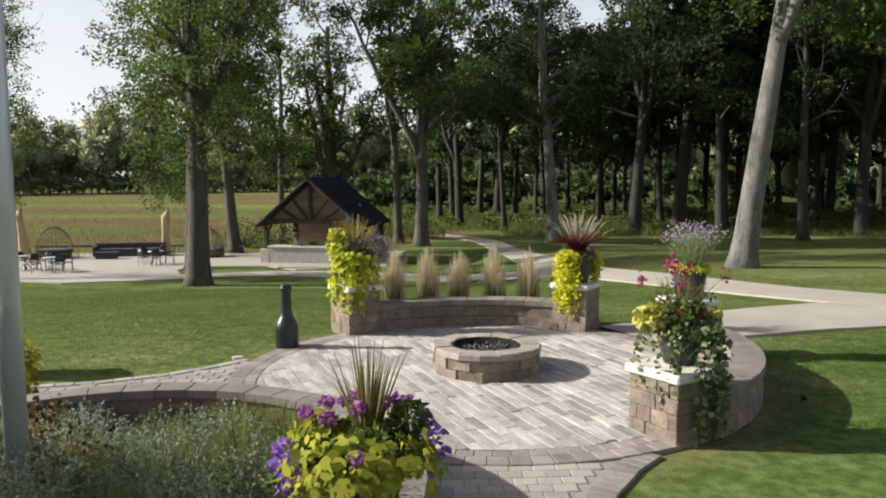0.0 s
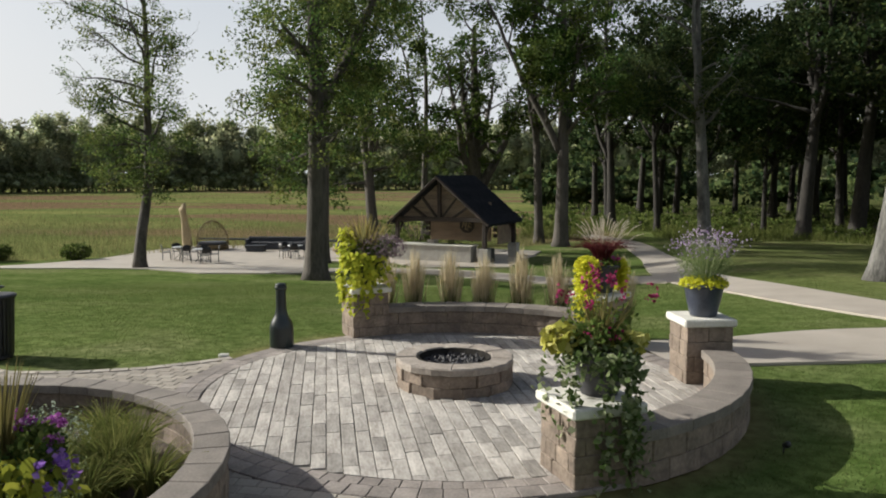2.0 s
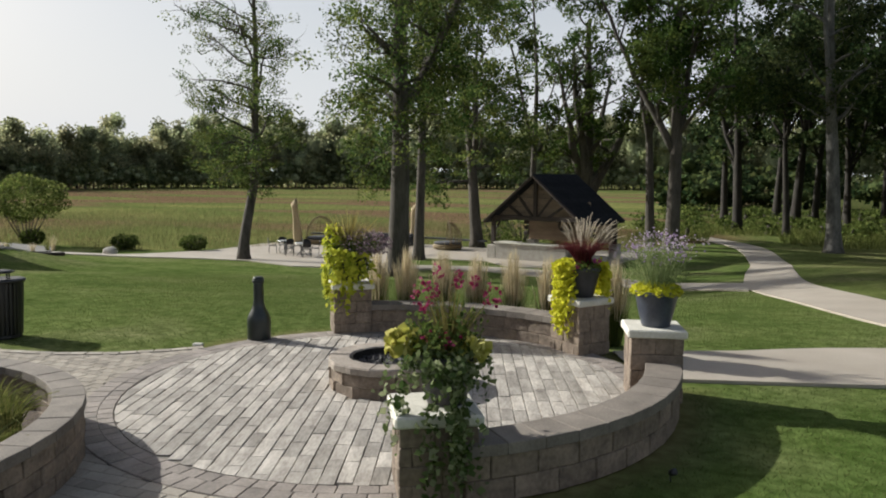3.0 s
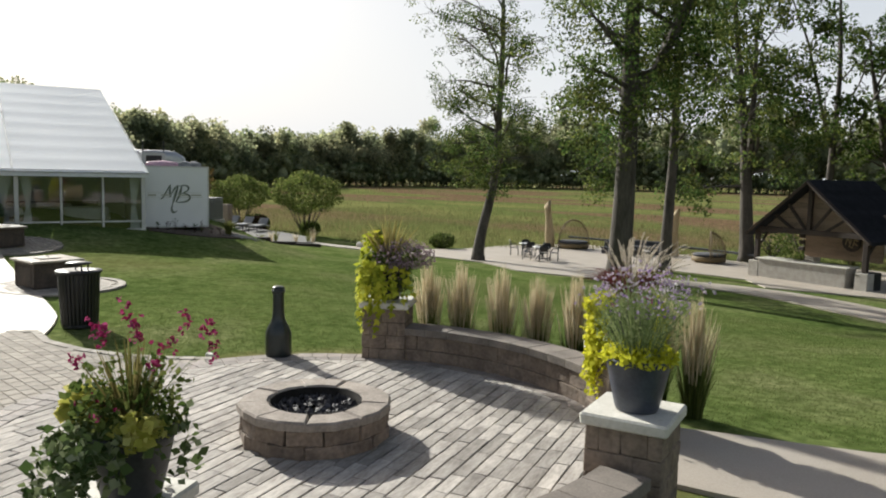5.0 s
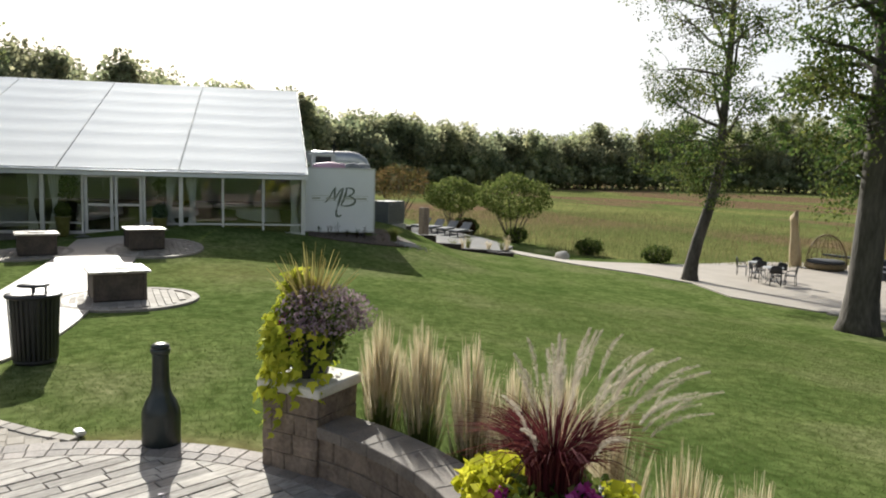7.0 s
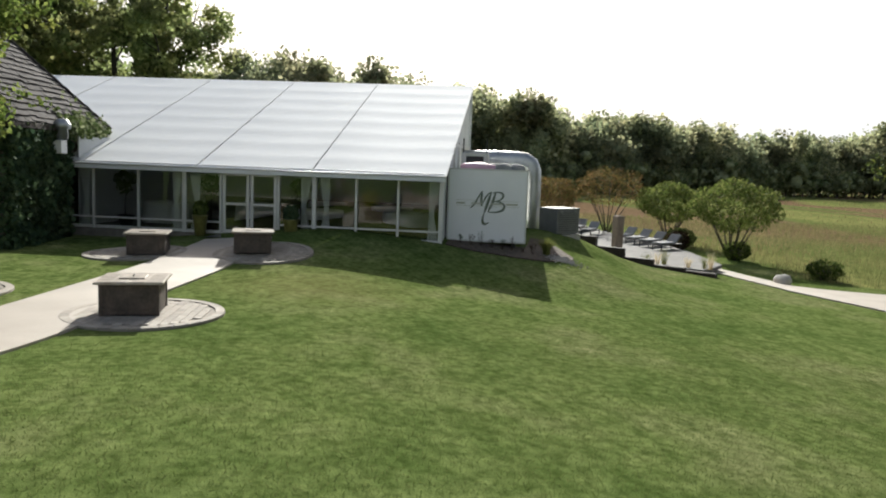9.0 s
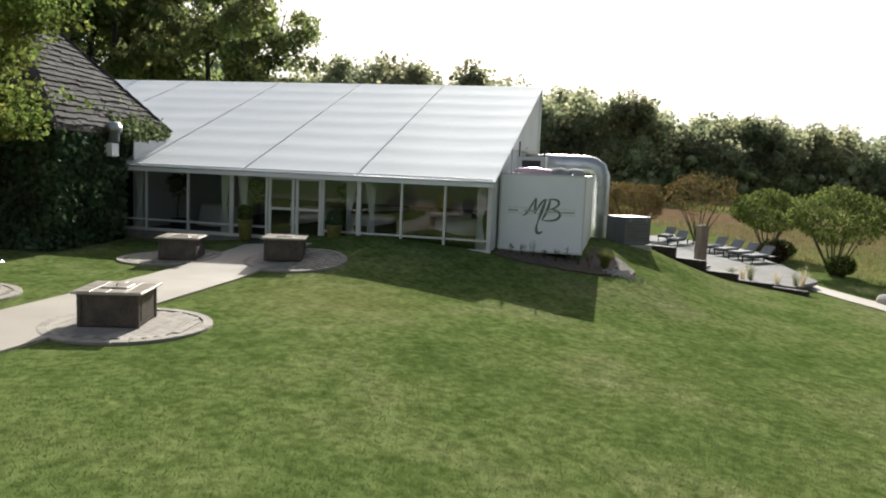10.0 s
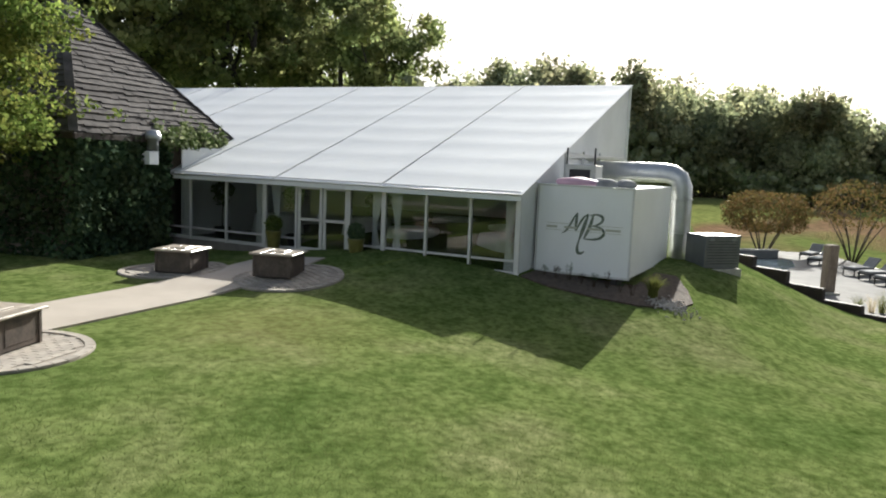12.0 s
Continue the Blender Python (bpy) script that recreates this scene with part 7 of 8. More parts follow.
def bottlebrush(name, paths_, radius, per, material, g):
    """Fuzzy seed plumes: fine bristles set round each curved stem end."""
    A, B = [], []
    for pts in paths_:
        pts = np.asarray(pts)
        f = g.uniform(0, 1, per)
        x = f * (len(pts) - 1)
        i = np.minimum(x.astype(int), len(pts) - 2)
        p = pts[i] + (pts[i + 1] - pts[i]) * (x - i)[:, None]
        d = (pts[i + 1] - pts[i]) / (np.linalg.norm(pts[i + 1] - pts[i], axis=1)[:, None] + 1e-9)
        r = g.normal(size=(per, 3))
        r -= (r * d).sum(1)[:, None] * d
        r /= np.linalg.norm(r, axis=1)[:, None]
        A.append(p)
        B.append(p + r * (radius * (0.35 + 0.65 * np.sin(np.pi * np.clip(f * 0.92 + 0.06, 0, 1))))[:, None] + d * radius * 0.7)
    return blades(name, np.concatenate(A), np.concatenate(B), 0.0022, material, g, 0.0, 1)


def planter_a():
    g = np.random.default_rng(401)
    ob = planter("planter of lime vine, mauve flowers and a spiky yellow grass", -1.41, 11.95, 0.79, M_POTDARK, 0.95)
    me, tips = fan("spike_grass", (0.0, 0, 0.46), 84, 0.68, 0.44, 0.024, M_SPIKE, g, 0.04)
    piece("spike_grass", me, ob, label="yellow spiky grass")
    piece("mauve_bloom", leaves("mauve_bloom", np.concatenate([cloud(g, 1700, (0.2, 0.08, 0.58), (0.46, 0.42, 0.24), -0.5), cloud(g, 160, (0.1, -0.12, 0.4), (0.28, 0.24, 0.16))]), 0.036, M_MAUVE, g), ob, label="dusty mauve flower heads")
    piece("foliage", leaves("foliage", np.concatenate([cloud(g, 900, (0, 0, 0.44), (0.34, 0.34, 0.2), -0.5), cloud(g, 800, (0.02, -0.02, 0.26), (0.33, 0.33, 0.2)), cloud(g, 550, (0.13, 0.05, 0.55), (0.38, 0.35, 0.24), -0.5)]), 0.055, M_GREEN, g), ob)
    vine = np.concatenate([strands(g, 20, (0, 0, 0.42), 0.3, 0.95, ang=(225, 45), per=13), strands(g, 14, (0, 0, 0.42), 0.3, 0.75, ang=(310, 45), per=12), cloud(g, 200, (-0.26, -0.06, 0.62), (0.2, 0.22, 0.3)), cloud(g, 70, (-0.06, -0.28, 0.42), (0.26, 0.14, 0.16))])
    piece("lime_vine", lobed("lime_vine", vine, (0, 0, 0), 0.095, M_LIMEA, g), ob, label="bright lime sweet potato vine")
    piece("magenta_bloom", flowers("magenta_bloom", cloud(g, 50, (-0.02, -0.2, 0.42), (0.14, 0.1, 0.1)), 0.05, M_MAGENTA, g), ob)


def planter_b():
    g = np.random.default_rng(402)
    ob = planter("dark planter of red fountain grass and trailing lime creeper", 2.2, 12.1, 0.78, M_POTDARK, 1.05)
    me, tips = fan("red_grass", (0, 0, 0.4), 720, 0.44, 0.54, 0.008, M_REDG, g, 0.3, 0.12)
    piece("red_grass", me, ob, label="dark red arching grass blades")
    me, tips = fan("plume_stem", (0, 0, 0.4), 46, 0.62, 0.4, 0.004, M_TAN, g, 0.22, lean=(0.05, 0.12))
    piece("plume_stem", me, ob)
    arcs = []
    for p in tips:
        d = (p - np.array([0, 0, 0.4])) / np.linalg.norm(p - np.array([0, 0, 0.4]))
        o = np.array([d[0], d[1], 0.0])
        arcs.append([p + d * 0.2 * q + o * 0.09 * q * q - np.array([0, 0, 0.05 * q * q]) for q in (-0.35, -0.1, 0.15, 0.4, 0.65, 0.9)])
    piece("plume", bottlebrush("plume", arcs, 0.016, 330, M_PLUME, g), ob, label="soft pale seed plumes")
    piece("foliage", leaves("foliage", cloud(g, 700, (0, 0, 0.41), (0.3, 0.3, 0.12), -0.4), 0.055, M_GREEN, g), ob)
    piece("lime_creeper", leaves("lime_creeper", np.concatenate([strands(g, 64, (0, 0, 0.42), 0.27, 1.0, ang=(212, 22), per=30), strands(g, 34, (0, 0, 0.42), 0.26, 0.6, ang=(32, 20), per=20), cloud(g, 700, (-0.2, -0.14, 0.41), (0.19, 0.22, 0.13))]), 0.06, M_LIME, g, aspect=0.9), ob, label="lime yellow creeper hanging over the rim")
    piece("pink_bloom", flowers("pink_bloom", np.concatenate([cloud(g, 26, (0.2, 0.02, 0.47), (0.08, 0.08, 0.06)), cloud(g, 14, (-0.06, -0.24, 0.42), (0.06, 0.05, 0.05))]), 0.045, M_MAGENTA, g), ob)


def planter_c():
    g = np.random.default_rng(403)
    ob = planter("blue-grey planter of lavender aster over lime foliage", 3.45, 10.32, 0.8, M_POT, 1.0)
    piece("rim_foliage", leaves("rim_foliage", np.concatenate([cloud(g, 1500, (0, 0, 0.4), (0.29, 0.29, 0.09), -0.4)]), 0.04, M_LIME, g, aspect=0.9), ob, label="low lime yellow foliage")
    me, tips = fan("stem", (0, 0, 0.4), 300, 0.68, 0.5, 0.005, M_SAGE, g, 0.08, 0.14)
    piece("stem", me, ob)
    piece("stem_foliage", leaves("stem_foliage", cloud(g, 1200, (0, 0, 0.62), (0.34, 0.34, 0.26)), 0.03, M_SAGE, g, aspect=0.4), ob)
    c = np.concatenate([tips[:150] + g.normal(0, 0.03, (150, 3)), cloud(g, 60, (0, 0, 0.9), (0.38, 0.38, 0.14), -0.3)])
    piece("aster_bloom", flowers("aster_bloom", c, 0.021, M_LAV, g), ob, label="pale lavender aster flowers")
    piece("violet_aster_bloom", flowers("violet_aster_bloom", cloud(g, 170, (0.02, 0.02, 0.86), (0.4, 0.4, 0.2)), 0.022, M_ASTER, g), ob)


def planter_d():
    g = np.random.default_rng(404)
    ob = planter("dark planter of magenta flowers with trailing variegated ivy", 2.32, 7.1, 0.68, M_POTDARK, 1.0)
    me, tips = fan("spike_grass", (0.02, 0, 0.4), 40, 0.54, 0.3, 0.026, M_OLIVE, g, 0.04)
    piece("spike_grass", me, ob)
    me, tips = fan("flower_stem", (0, 0, 0.4), 44, 0.6, 0.48, 0.005, M_GREEN, g, 0.05)
    piece("flower_stem", me, ob)
    heads = np.repeat(tips[:11], 12, axis=0)
    piece("magenta_bloom", flowers("magenta_bloom", np.concatenate([heads + g.normal(0, 1, heads.shape) * np.array([0.02, 0.02, 0.034])] + [cloud(g, 14, (0.05, -0.2, 0.55), (0.2, 0.1, 0.08))]), 0.028, M_CRIMSON, g), ob, label="magenta snapdragon flowers")
    piece("foliage", leaves("foliage", np.concatenate([cloud(g, 900, (0, 0, 0.44), (0.3, 0.3, 0.2), -0.6), cloud(g, 260, (0, 0, 0.6), (0.34, 0.34, 0.2))]), 0.052, M_GREEN, g), ob)
    piece("yellow_foliage", leaves("yellow_foliage", np.concatenate([cloud(g, 170, (-0.3, -0.1, 0.46), (0.17, 0.17, 0.13)), cloud(g, 90, (0.24, -0.05, 0.45), (0.14, 0.14, 0.1))]), 0.09, M_LIMELEAF, g, aspect=0.85), ob, label="pale yellow leaves")
    piece("ivy", leaves("ivy", np.concatenate([strands(g, 18, (0, 0, 0.4), 0.26, 0.34, per=14), strands(g, 16, (0, 0, 0.34), 0.36, 1.15, per=40, ang=(296, 15)), strands(g, 5, (0, 0, 0.34), 0.36, 0.8, per=26, ang=(235, 16)), cloud(g, 110, (0, -0.1, 0.36), (0.33, 0.3, 0.12), -0.8)]), 0.062, M_IVY, g, aspect=0.85), ob, label="variegated ivy hanging down the pillar")


def planter_e():
    g = np.random.default_rng(405)
    ob = planter("planter of purple petunias, lime vine and spiky grass", -0.38, 3.62, 0.72, M_POTDARK, 1.0)
    me, tips = fan("spike_grass", (0.02, 0.1, 0.4), 64, 0.56, 0.22, 0.016, M_OLIVE, g, 0.06)
    piece("spike_grass", me, ob, label="spiky olive grass")
    vine = np.concatenate([cloud(g, 430, (0, -0.14, 0.36), (0.4, 0.34, 0.13), -0.4), cloud(g, 110, (-0.22, 0.05, 0.44), (0.2, 0.2, 0.1), -0.2), strands(g, 20, (0, 0, 0.42), 0.3, 0.55, per=11)])
    piece("vine", lobed("vine", vine, (0, 0, 0), 0.076, M_SWEETP, g), ob, label="large lime sweet potato vine leaves")
    piece("foliage", leaves("foliage", np.concatenate([cloud(g, 900, (0, 0, 0.38), (0.36, 0.36, 0.14), -0.6), cloud(g, 300, (0.24, 0.1, 0.5), (0.12, 0.12, 0.12))]), 0.05, M_GREEN, g), ob)
    heads = [(-0.3, 0.06, 0.56), (-0.17, -0.02, 0.55), (-0.2, 0.16, 0.58), (-0.02, 0.04, 0.58), (0.13, 0.14, 0.59), (0.22, 0.2, 0.57), (-0.12, 0.24, 0.56), (0.3, 0.12, 0.53), (0.02, -0.34, 0.46), (0.16, 0.3, 0.55), (-0.05, 0.3, 0.57)]
    piece("magenta_bloom", pompoms("magenta_bloom", heads, 0.05, 60, 0.026, M_PETUNIA, g), ob, label="round heads of magenta flowers")
    piece("violet_bloom", flowers("violet_bloom", np.concatenate([cloud(g, 46, (0.36, 0.04, 0.38), (0.09, 0.18, 0.14)), cloud(g, 60, (-0.36, -0.14, 0.34), (0.1, 0.2, 0.14))]), 0.036, M_PURPLE, g), ob, label="violet petunias")


planter_a()
planter_b()
planter_c()
planter_d()
planter_e()


def reed_clump():
    g = np.random.default_rng(500)
    ob = thing("ornamental_grass", "upright clump of feather reed grass with tan plumes", "ornamental grass", pose(0, 0, 0), "reed grass behind the seat wall")
    me, _ = fan("foliage", (0, 0, 0), 420, 0.74, 0.25, 0.008, M_REED, g, 0.14, 0.1)
    piece("foliage", me, ob, label="green grass blades")
    me, tips = fan("stem", (0, 0, 0.15), 150, 1.1, 0.25, 0.0035, M_REED, g, 0.04, 0.08)
    piece("stem", me, ob)
    low_ = tips + np.array([0, 0, -0.4]) + (np.array([0, 0, 0.15]) - tips) * np.array([0.36, 0.36, 0])
    a2, b2 = np.concatenate([low_] * 4), np.concatenate([tips + np.array([0, 0, 0.03])] * 4)
    piece("plume", blades("plume", a2 + g.normal(0, 0.006, a2.shape), b2 + g.normal(0, 0.009, b2.shape), 0.006, M_TAN, g, 0.03, 3), ob, label="tan feathery plumes")
    return ob


reed = reed_clump()
rr = random.Random(55)
for k, (a_, d_) in enumerate(((119.5, 3.68), (112, 3.68), (102.7, 3.68), (94.2, 3.68), (84.5, 3.68), (75.3, 3.7), (67, 3.9), (61.5, 4.1))):
    x, y = PC.x + d_ * math.cos(radians(a_)), PC.y + d_ * math.sin(radians(a_))
    m_ = Matrix.LocRotScale((x, y, ground_z(x, y)), Euler((0, 0, rr.uniform(0, 6))), (1.0, 1.0, rr.uniform(0.94, 1.06)) if a_ > 60 else (0.85, 0.85, 0.95))
    if k:
        copy_thing(reed, m_)
    else:
        reed.matrix_basis = m_

# the raised bed: soil, catmint, grasses and spent flowers
soil_bed = solid("ground_bed_soil", prism("ground_bed_soil", arc(2.22, 0, 350, 36, BED), 0.0, 0.13, M_MULCH), "dark soil of the raised planting bed", "soil", kind="structure")
rb = random.Random(66)
kept = []
while len(kept) < 52:
    t, d = rb.uniform(0, 6.28), 1.75 * math.sqrt(rb.random())
    x, y = BED.x + d * math.cos(t), BED.y + d * math.sin(t)
    if math.hypot(x + 2.62, y - 4.5) > 0.25 and y < BED.y + 1.05 and all(math.hypot(x - a_, y - b_) > 0.23 for a_, b_ in kept):
        kept.append((x, y))
for i, (x, y) in enumerate(kept):
    g = np.random.default_rng(600 + i)
    grassy, spent = x > BED.x + 0.55, x < BED.x - 0.1 and y < BED.y - 0.35
    s = rb.uniform(1.15, 1.6) * (1.0 if y < BED.y + 0.5 else 0.8)
    if i % 5 == 0 or (grassy and i % 2):
        ob = thing("bed_plant", "yellow-green grassy clump in the raised bed", "plant", pose(x, y, 0.12), "plants in the raised bed")
        me, _ = fan("blade_tuft", (0, 0, 0), 200, 0.52 * s, 0.4, 0.013, M_BEDGRASS, g, 0.25, 0.1)
        piece("blade_tuft", me, ob)
    elif spent:
        ob = thing("bed_plant", "rusty spent coneflowers in the raised bed", "plant", pose(x, y, 0.12), "plants in the raised bed")
        me, tips = fan("stem", (0, 0, 0), 60, 0.46 * s, 0.32, 0.005, M_GREEN, g, 0.05, 0.16)
        piece("stem", me, ob)
        piece("foliage", leaves("foliage", cloud(g, 700, (0, 0, 0.2), (0.32, 0.32, 0.19), -0.5), 0.04, M_RUST if i % 3 else M_GREEN, g), ob)
        piece("seed_head", flowers("seed_head", tips, 0.026, M_SEED, g), ob, label="dark brown seed heads")
    else:
        ob = thing("bed_plant", "grey-green catmint clump in the raised bed", "plant", pose(x, y, 0.12), "plants in the raised bed")
        me, tips = fan("stem", (0, 0, 0), 130, 0.56 * s, 0.38, 0.004, M_SAGE, g, 0.06, 0.16)
        piece("stem", me, ob)
        c = [cloud(g, 700, (0, 0, 0.17 * s), (0.34, 0.34, 0.17), -0.4)] + [tips * f + g.normal(0, 0.012, tips.shape) for f in (0.55, 0.62, 0.69, 0.75, 0.8, 0.85, 0.89, 0.93, 0.97, 1.0)]
        piece("foliage", leaves("foliage", np.concatenate(c), 0.026, M_CATMINT if i % 3 else M_SAGE, g, aspect=0.5), ob)
for k, (x, y) in enumerate(((-1.55, 5.75), (-1.15, 5.45), (-1.0, 5.05), (-1.75, 6.25), (-1.35, 6.1), (-0.75, 5.4))):
    g = np.random.default_rng(690 + k)
    ob = thing("bed_plant", "arching yellow-green grass clump inside the bed wall", "plant", pose(x, y, 0.12), "plants in the raised bed")
    me, _ = fan("blade_tuft", (0, 0, 0), 240, 0.5, 0.5, 0.012, M_BEDGRASS, g, 0.3, 0.1)
    piece("blade_tuft", me, ob)
for k, (x, y) in enumerate(((-2.9, 5.1), (-2.45, 4.85), (-2.75, 4.55), (-3.05, 5.55), (-3.4, 5.2), (-3.3, 4.8))):
    g = np.random.default_rng(720 + k)
    ob = thing("bed_plant", "rusty spent coneflowers in the raised bed", "plant", pose(x, y, 0.12), "plants in the raised bed")
    me, tips = fan("stem", (0, 0, 0), 70, 0.72, 0.3, 0.005, M_GREEN, g, 0.05, 0.16)
    piece("stem", me, ob)
    piece("foliage", leaves("foliage", np.concatenate([cloud(g, 420, (0, 0, 0.36), (0.3, 0.3, 0.26), -0.6), tips * 0.9 + g.normal(0, 0.03, tips.shape)]), 0.045, M_RUST, g), ob, label="rust-brown dry leaves")
    piece("seed_head", flowers("seed_head", tips, 0.03, M_SEED, g), ob, label="dark brown seed heads")
bush(-4.6, 7.35, 1.0, 0.9, "yellow-green shrub beside the flagpole bed", 90, M_SWEETP, 3000, 0.06, 0.0)

# tall pots by the tent doors
for px_, lab in ((4.75, "tall olive glazed pot with a dark leafy plant"), (7.75, "tall olive glazed pot with a green leafy plant")):
    g = np.random.default_rng(int(px_ * 100))
    ob = thing("door_planter", lab, "planter", TM @ pose(px_, -0.45, -0.03), "planters by the tent doors")
    piece("pot", lathe("pot", [(0.16, 0), (0.17, 0.02), (0.22, 0.5), (0.25, 0.62), (0.26, 0.66), (0.24, 0.67), (0.22, 0.62)], M_POTOLIVE, 26), ob)
    piece("plant", leaves("plant", np.concatenate([cloud(g, 600, (0, 0, 0.85), (0.26, 0.26, 0.3), -0.8)]), 0.09, M_DKIVY if px_ < 5 else M_GREEN, g), ob)

# a grass tuft, dry stalks and gravel in the mulch bed by the cooler
g = np.random.default_rng(640)
ob = thing("grass_tuft", "loose yellow-green grass tuft in the mulch bed", "ornamental grass", pose(-21.9, 20.3, ground_z(-21.9, 20.3) + 0.02))
me, _ = fan("blade_tuft", (0, 0, 0), 260, 0.62, 0.5, 0.013, M_BEDGRASS, g, 0.3, 0.12)
piece("blade_tuft", me, ob)
for k in range(8):
    g = np.random.default_rng(650 + k)
    x, y = -22.15 + 0.06 * k + 0.1 * math.sin(k * 2.1), 17.5 + 0.33 * k
    ob = thing("dry_plant", "small dry brown stalks in front of the cooler", "plant", pose(x, y, ground_z(x, y) + 0.02), "dry plants by the cooler")
    me, tips = fan("stem", (0, 0, 0), 16, 0.3 + 0.1 * (k % 3), 0.12, 0.006, M_SEED, g, 0.1, 0.04)
    piece("stem", me, ob)
    piece("foliage", leaves("foliage", np.concatenate([tips, tips * 0.8]), 0.05, M_SEED if k % 2 else M_DKIVY, g), ob)
g = np.random.default_rng(660)
V, F = [], []
for k in range(260):
    x, y, s = g.normal(-21.4, 0.32), g.normal(20.75, 0.26), g.uniform(0.02, 0.045)
    z, q = ground_z(x, y) + 0.035, len(V)
    for p in ((1, 0, 0), (-1, 0, 0), (0, 1, 0), (0, -1, 0), (0, 0, 0.7), (0, 0, -0.7)):
        V.append((x + p[0] * s * g.uniform(0.7, 1.2), y + p[1] * s * g.uniform(0.7, 1.2), z + p[2] * s))
    F += [tuple(q + j for j in f_) for f_ in ((0, 2, 4), (2, 1, 4), (1, 3, 4), (3, 0, 4), (2, 0, 5), (1, 2, 5), (3, 1, 5), (0, 3, 5))]
solid("gravel", mesh("gravel", V, F, M_KSTONE), "grey gravel at the end of the mulch bed", "gravel", kind="stuff")
for k, tx in enumerate((10.9, 7.85, 4.75)):
    g = np.random.default_rng(670 + k)
    ob = thing("indoor_tree", "slender potted tree standing behind the tent glass", "potted tree", TM @ pose(tx, 0.7, 0.012), "potted trees in the tent")
    piece("pot", lathe("pot", [(0.17, 0), (0.19, 0.02), (0.27, 0.36), (0.29, 0.4), (0.27, 0.41), (0.25, 0.36), (0.02, 0.35)], M_POTDARK, 24), ob)
    piece("trunk", tube("trunk", [(0, 0, 0.3), (0.03, 0.01, 0.8), (-0.02, 0.02, 1.25), (0.0, 0.0, 1.6)], 0.022, M_BARK, 8), ob)
    piece("crown", leaves("crown", np.concatenate([cloud(g, 380, (0, 0, 1.65), (0.4, 0.4, 0.28)), cloud(g, 120, (0.05, 0.0, 1.3), (0.3, 0.3, 0.2))]), 0.1, M_DKIVY if k else M_GREEN, g), ob)

# pale grasses along the timber edge of the pool terrace
for k in range(6):
    g = np.random.default_rng(680 + k)
    x, y = -31.2 + 0.42 * k + 0.25 * math.sin(k * 2.3), 26.9 + 0.5 * k + 0.2 * math.cos(k * 1.7)
    ob = thing("pool_grass", "pale dry ornamental grass at the pool terrace edge", "ornamental grass", pose(x, y, -1.52), "grasses by the pool")
    me, tips = fan("blade_tuft", (0, 0, 0), 90, 0.55 + 0.16 * (k % 3), 0.4, 0.009, M_TAN if k % 2 else M_BEDGRASS, g, 0.2, 0.1)
    piece("blade_tuft", me, ob)

# ivy on the house wall and the tree that hangs into view in front of it
g = np.random.default_rng(700)
n = 9000
c = np.stack([g.uniform(HC.x - 0.3, HC.x + 3.9, n), np.full(n, HC.y + HALF - 0.2) + g.normal(0.08, 0.08, n), g.uniform(-0.2, 3.35, n)], -1)
c2 = np.stack([np.full(n, HC.x + HALF - 0.2) + g.normal(0.08, 0.08, n), g.uniform(HC.y - 9, HC.y + 3.9, n), g.uniform(-0.2, 3.35, n)], -1)
ex = g.uniform(HC.x - 3.3, HC.x + 0.4, 1700)
rise_ = np.abs(g.normal(0, 0.34, 1700)) * (0.45 + 0.55 * np.cos((ex - HC.x + 1.6) * 1.3) ** 2 + 0.25 * np.sin(ex * 7))
c3 = np.stack([ex, HC.y + HALF - 0.55 * rise_ + g.normal(0.1, 0.1, 1700), 3.12 + rise_ + g.normal(0.06, 0.1, 1700)], -1)
solid("wall_ivy", leaves("wall_ivy", np.concatenate([c, c2]), 0.17, M_DKIVY, g, aspect=0.85), "dense dark ivy covering the house wall", "ivy", kind="stuff")
solid("eave_ivy", leaves("eave_ivy", c3, 0.15, M_IVY, g, aspect=0.85), "paler ivy creeping over the eave of the shingled roof", "ivy", kind="stuff")
tree_at(-17.1, 3.2, "leafy tree standing in front of the house", 801, 7.9, 0.18, lean=(0.2, 0.4), base=0.36, spread=3.3, limbs=30, n_leaf=30000, leaf=0.14, leafm=M_LIT, group="house trees", sig=0.6, per=50)

# ---- grass: short blades over the lawn near the way, tall blades in the meadow ----
def scatter(name, label, cat, n, xr, yr, h, w, material, seed, keep, lean=0.5, tuft=1):
    g = np.random.default_rng(seed)
    x, y = np.repeat(g.uniform(*xr, n // tuft), tuft), np.repeat(g.uniform(*yr, n // tuft), tuft)
    x, y = x + g.normal(0, 0.018 * (tuft > 1), len(x)), y + g.normal(0, 0.018 * (tuft > 1), len(y))
    k = keep(x, y)
    x, y = x[k], y[k]
    z = land(x, y) - 0.015
    m_ = len(x)
    hh = h * g.uniform(0.5, 1.2, m_)
    a_ = np.stack([x, y, z], -1)
    b_ = a_ + np.stack([g.normal(0, lean, m_) * hh, g.normal(0, lean, m_) * hh, hh], -1)
    solid(name, blades(name, a_, b_, w, material, g, 0.1, 1 if h < 0.2 else 2), label, cat, kind="stuff")


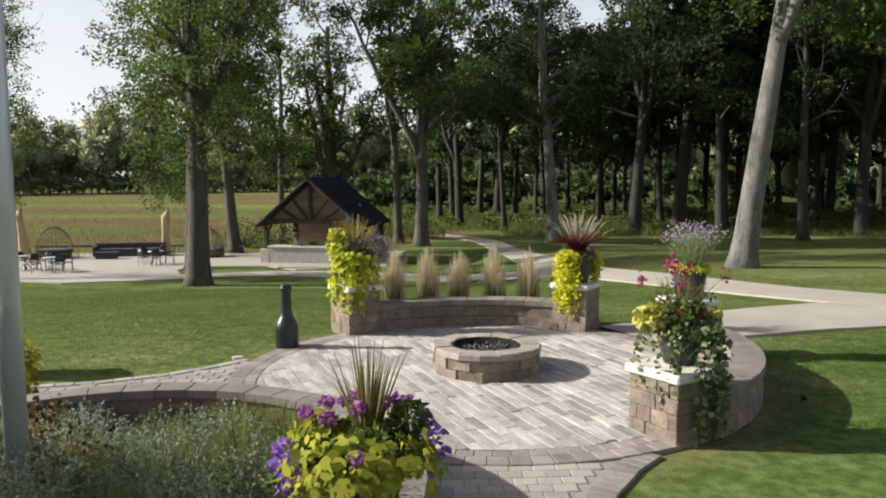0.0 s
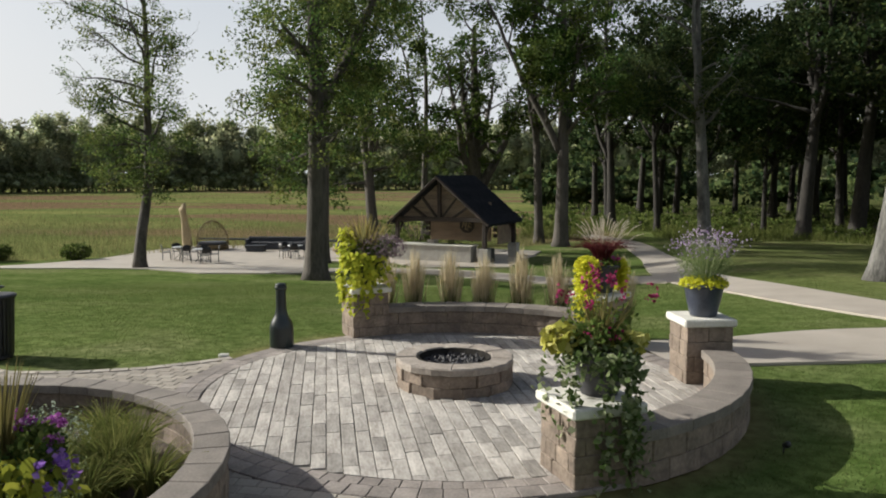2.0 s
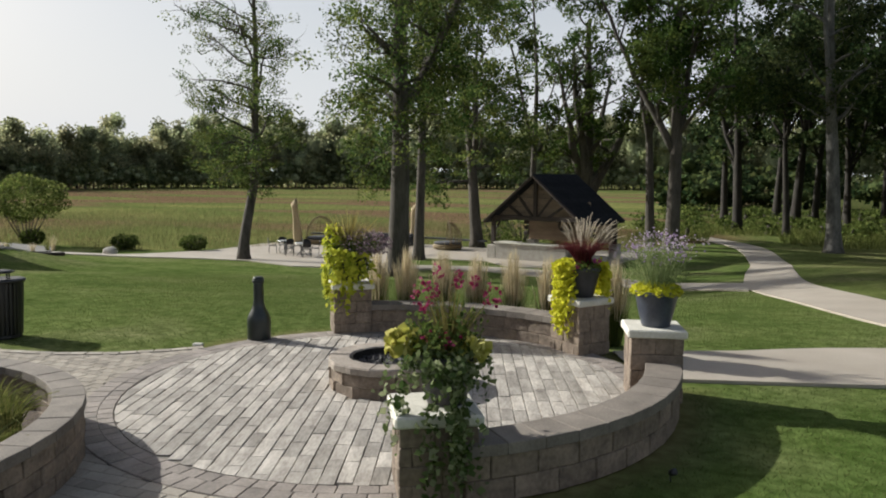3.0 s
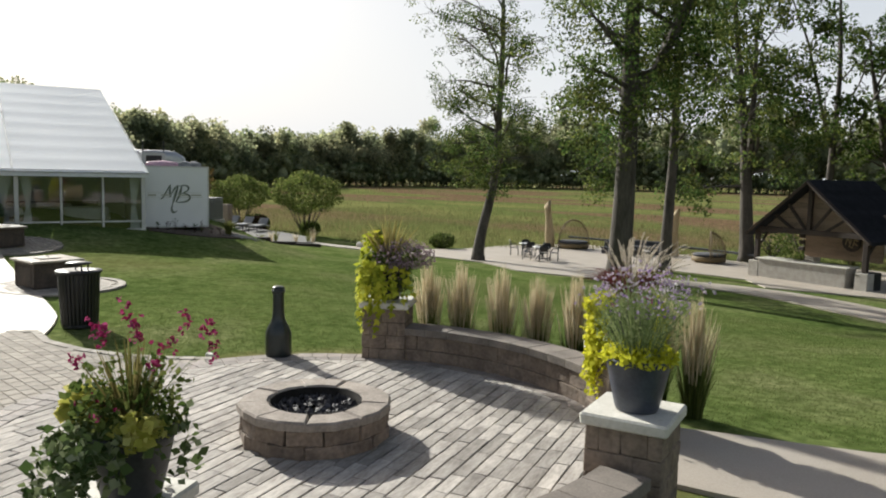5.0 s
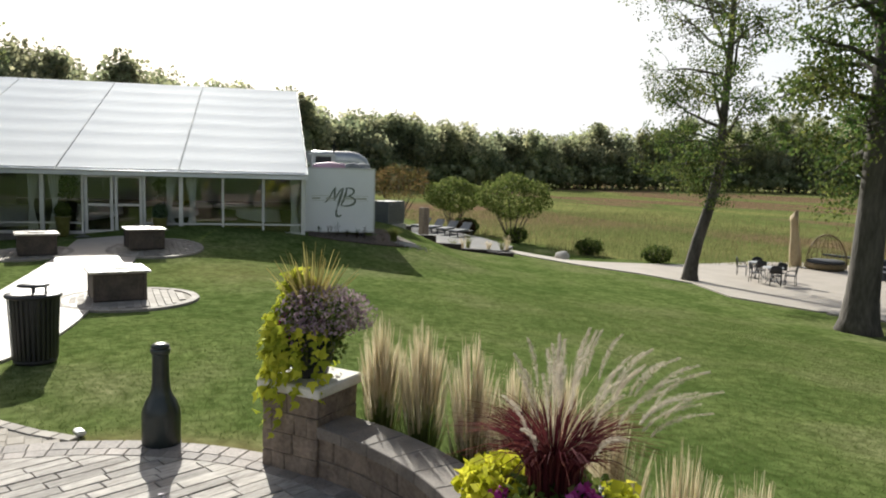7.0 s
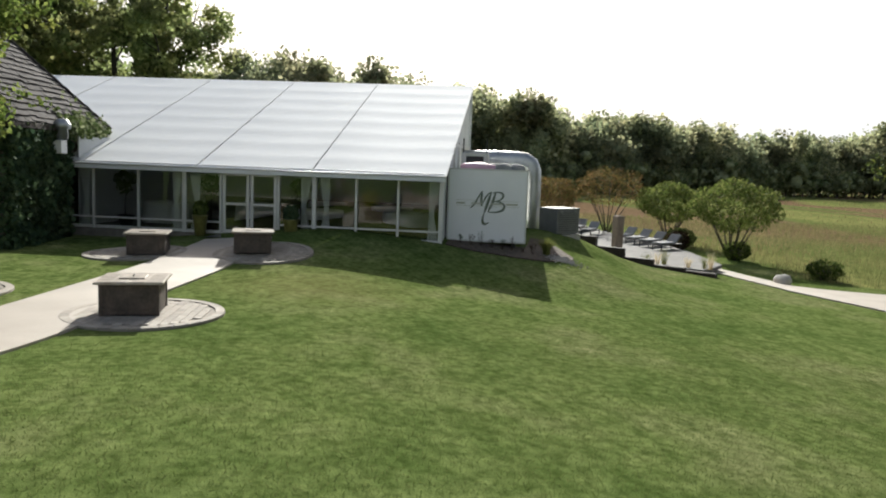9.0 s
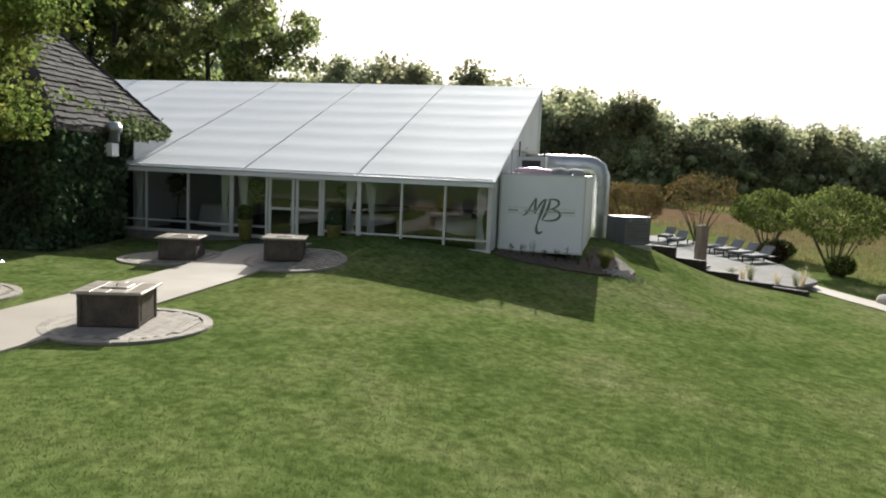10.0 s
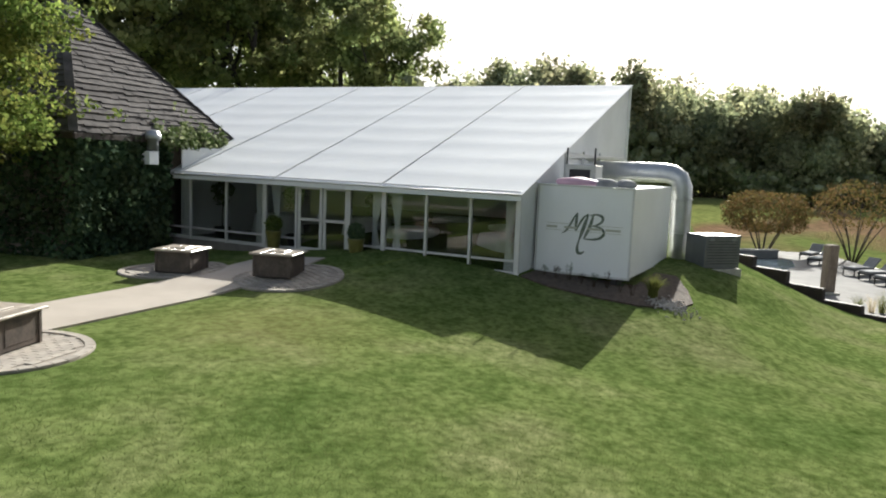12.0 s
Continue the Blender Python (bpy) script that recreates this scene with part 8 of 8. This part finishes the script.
def on_lawn(x, y):
    d = np.hypot(x - PC.x, y - PC.y)
    k = (d > 3.45) & (np.hypot(x + 2.5, y - 4.7) > 2.6)
    s = (y - 8.0) - (-5.75 - x) * 0.17
    k &= ~((x < -5.3) & (np.abs(s) < 1.15))
    k &= ~((x < -2.4) & (x > -6.4) & (y < 9.7 + (x + 2.9) * 0.25))
    k &= ~((x > 2.4) & (np.abs(y - (11.75 + (x - 2.9) * 0.47)) < 1.3))
    k &= ~((x > -0.8) & (x < 2.1) & (y < 6.6))
    for cx, cy in ((-11.3, 10.75), (-18.85, 11.7), (-19.15, 8.2), (-13.0, 6.3)):
        k &= np.hypot(x - cx, y - cy) > 1.42
    k &= ~((x < -21.4) & (y < 22))
    way = np.full(len(x), 99.0)
    for (ax, ay), (bx, by) in zip(((6, 5), (4, 12)), ((4, 12), (-3, 21))):
        t_ = np.clip(((x - ax) * (bx - ax) + (y - ay) * (by - ay)) / ((bx - ax) ** 2 + (by - ay) ** 2), 0, 1)
        way = np.minimum(way, np.hypot(x - ax - t_ * (bx - ax), y - ay - t_ * (by - ay)))
    fade = ss((14 - way) / 7)
    return k & (np.random.default_rng(3).random(len(x)) < fade)


scatter("lawn_grass", "short mown green grass of the lawn", "grass", 360000, (-18, 9), (7, 28), 0.027, 0.0085, M_BLADE, 901, on_lawn, 0.6)
scatter("meadow_grass", "tall golden meadow grass", "grass", 70000, (-75, -2), (30, 95), 0.42, 0.028, M_MEADOW, 902,
        lambda x, y: (y > 47.5 + 1.5 * np.sin(x * 0.3) - 14 * ss((-22 - x) / 10) + 14 * ss((x + 10) / 12)) & ~((x > -14) & (y < 53)) & (np.random.default_rng(4).random(len(x)) < 1 - 0.96 * ss((y - 50) / 40)), 0.25)

scatter("far_meadow_grass", "tall golden and green meadow grass farther off", "grass", 8000, (-210, 60), (60, 230), 0.4, 0.1, M_MEADOW, 903,
        lambda x, y: (np.hypot(x + 5, y - 20) > 62) & (np.hypot(x + 5, y - 20) < 262 - 130 * ss((np.degrees(np.arctan2(y - 20, x + 5)) - 128) / 45)) & (np.arctan2(y - 20, x + 5) > 1.85) & (y > 60), 0.3)

scatter("woodland_grass", "tall yellow-green grass at the edge of the woods", "grass", 42000, (-6, 48), (56, 96), 0.6, 0.05, M_WOODGRASS, 906,
        lambda x, y: (y > 62 - 0.04 * x + 1.5 * np.sin(x * 0.5)) & ~((np.abs(x - 2.5) < 2.5) & (y < 70)) & (np.random.default_rng(7).random(len(x)) < 1 - 0.8 * ss((y - 64) / 24)), 0.3)

lay_plank_pavers()
lay_ring(2.85, 3.0, 110, M_BORDER, patio)
lay_ring(3.0, 3.2, 100, M_BORDER, patio, 0.9, 360.9)
lay_tumbled()
lay_edge(EDGE_W, M_TUMBLED, 0.13, 0.22, walkway)
lay_edge(EDGE_S, M_BORDER, 0.24, 0.12, walkway)
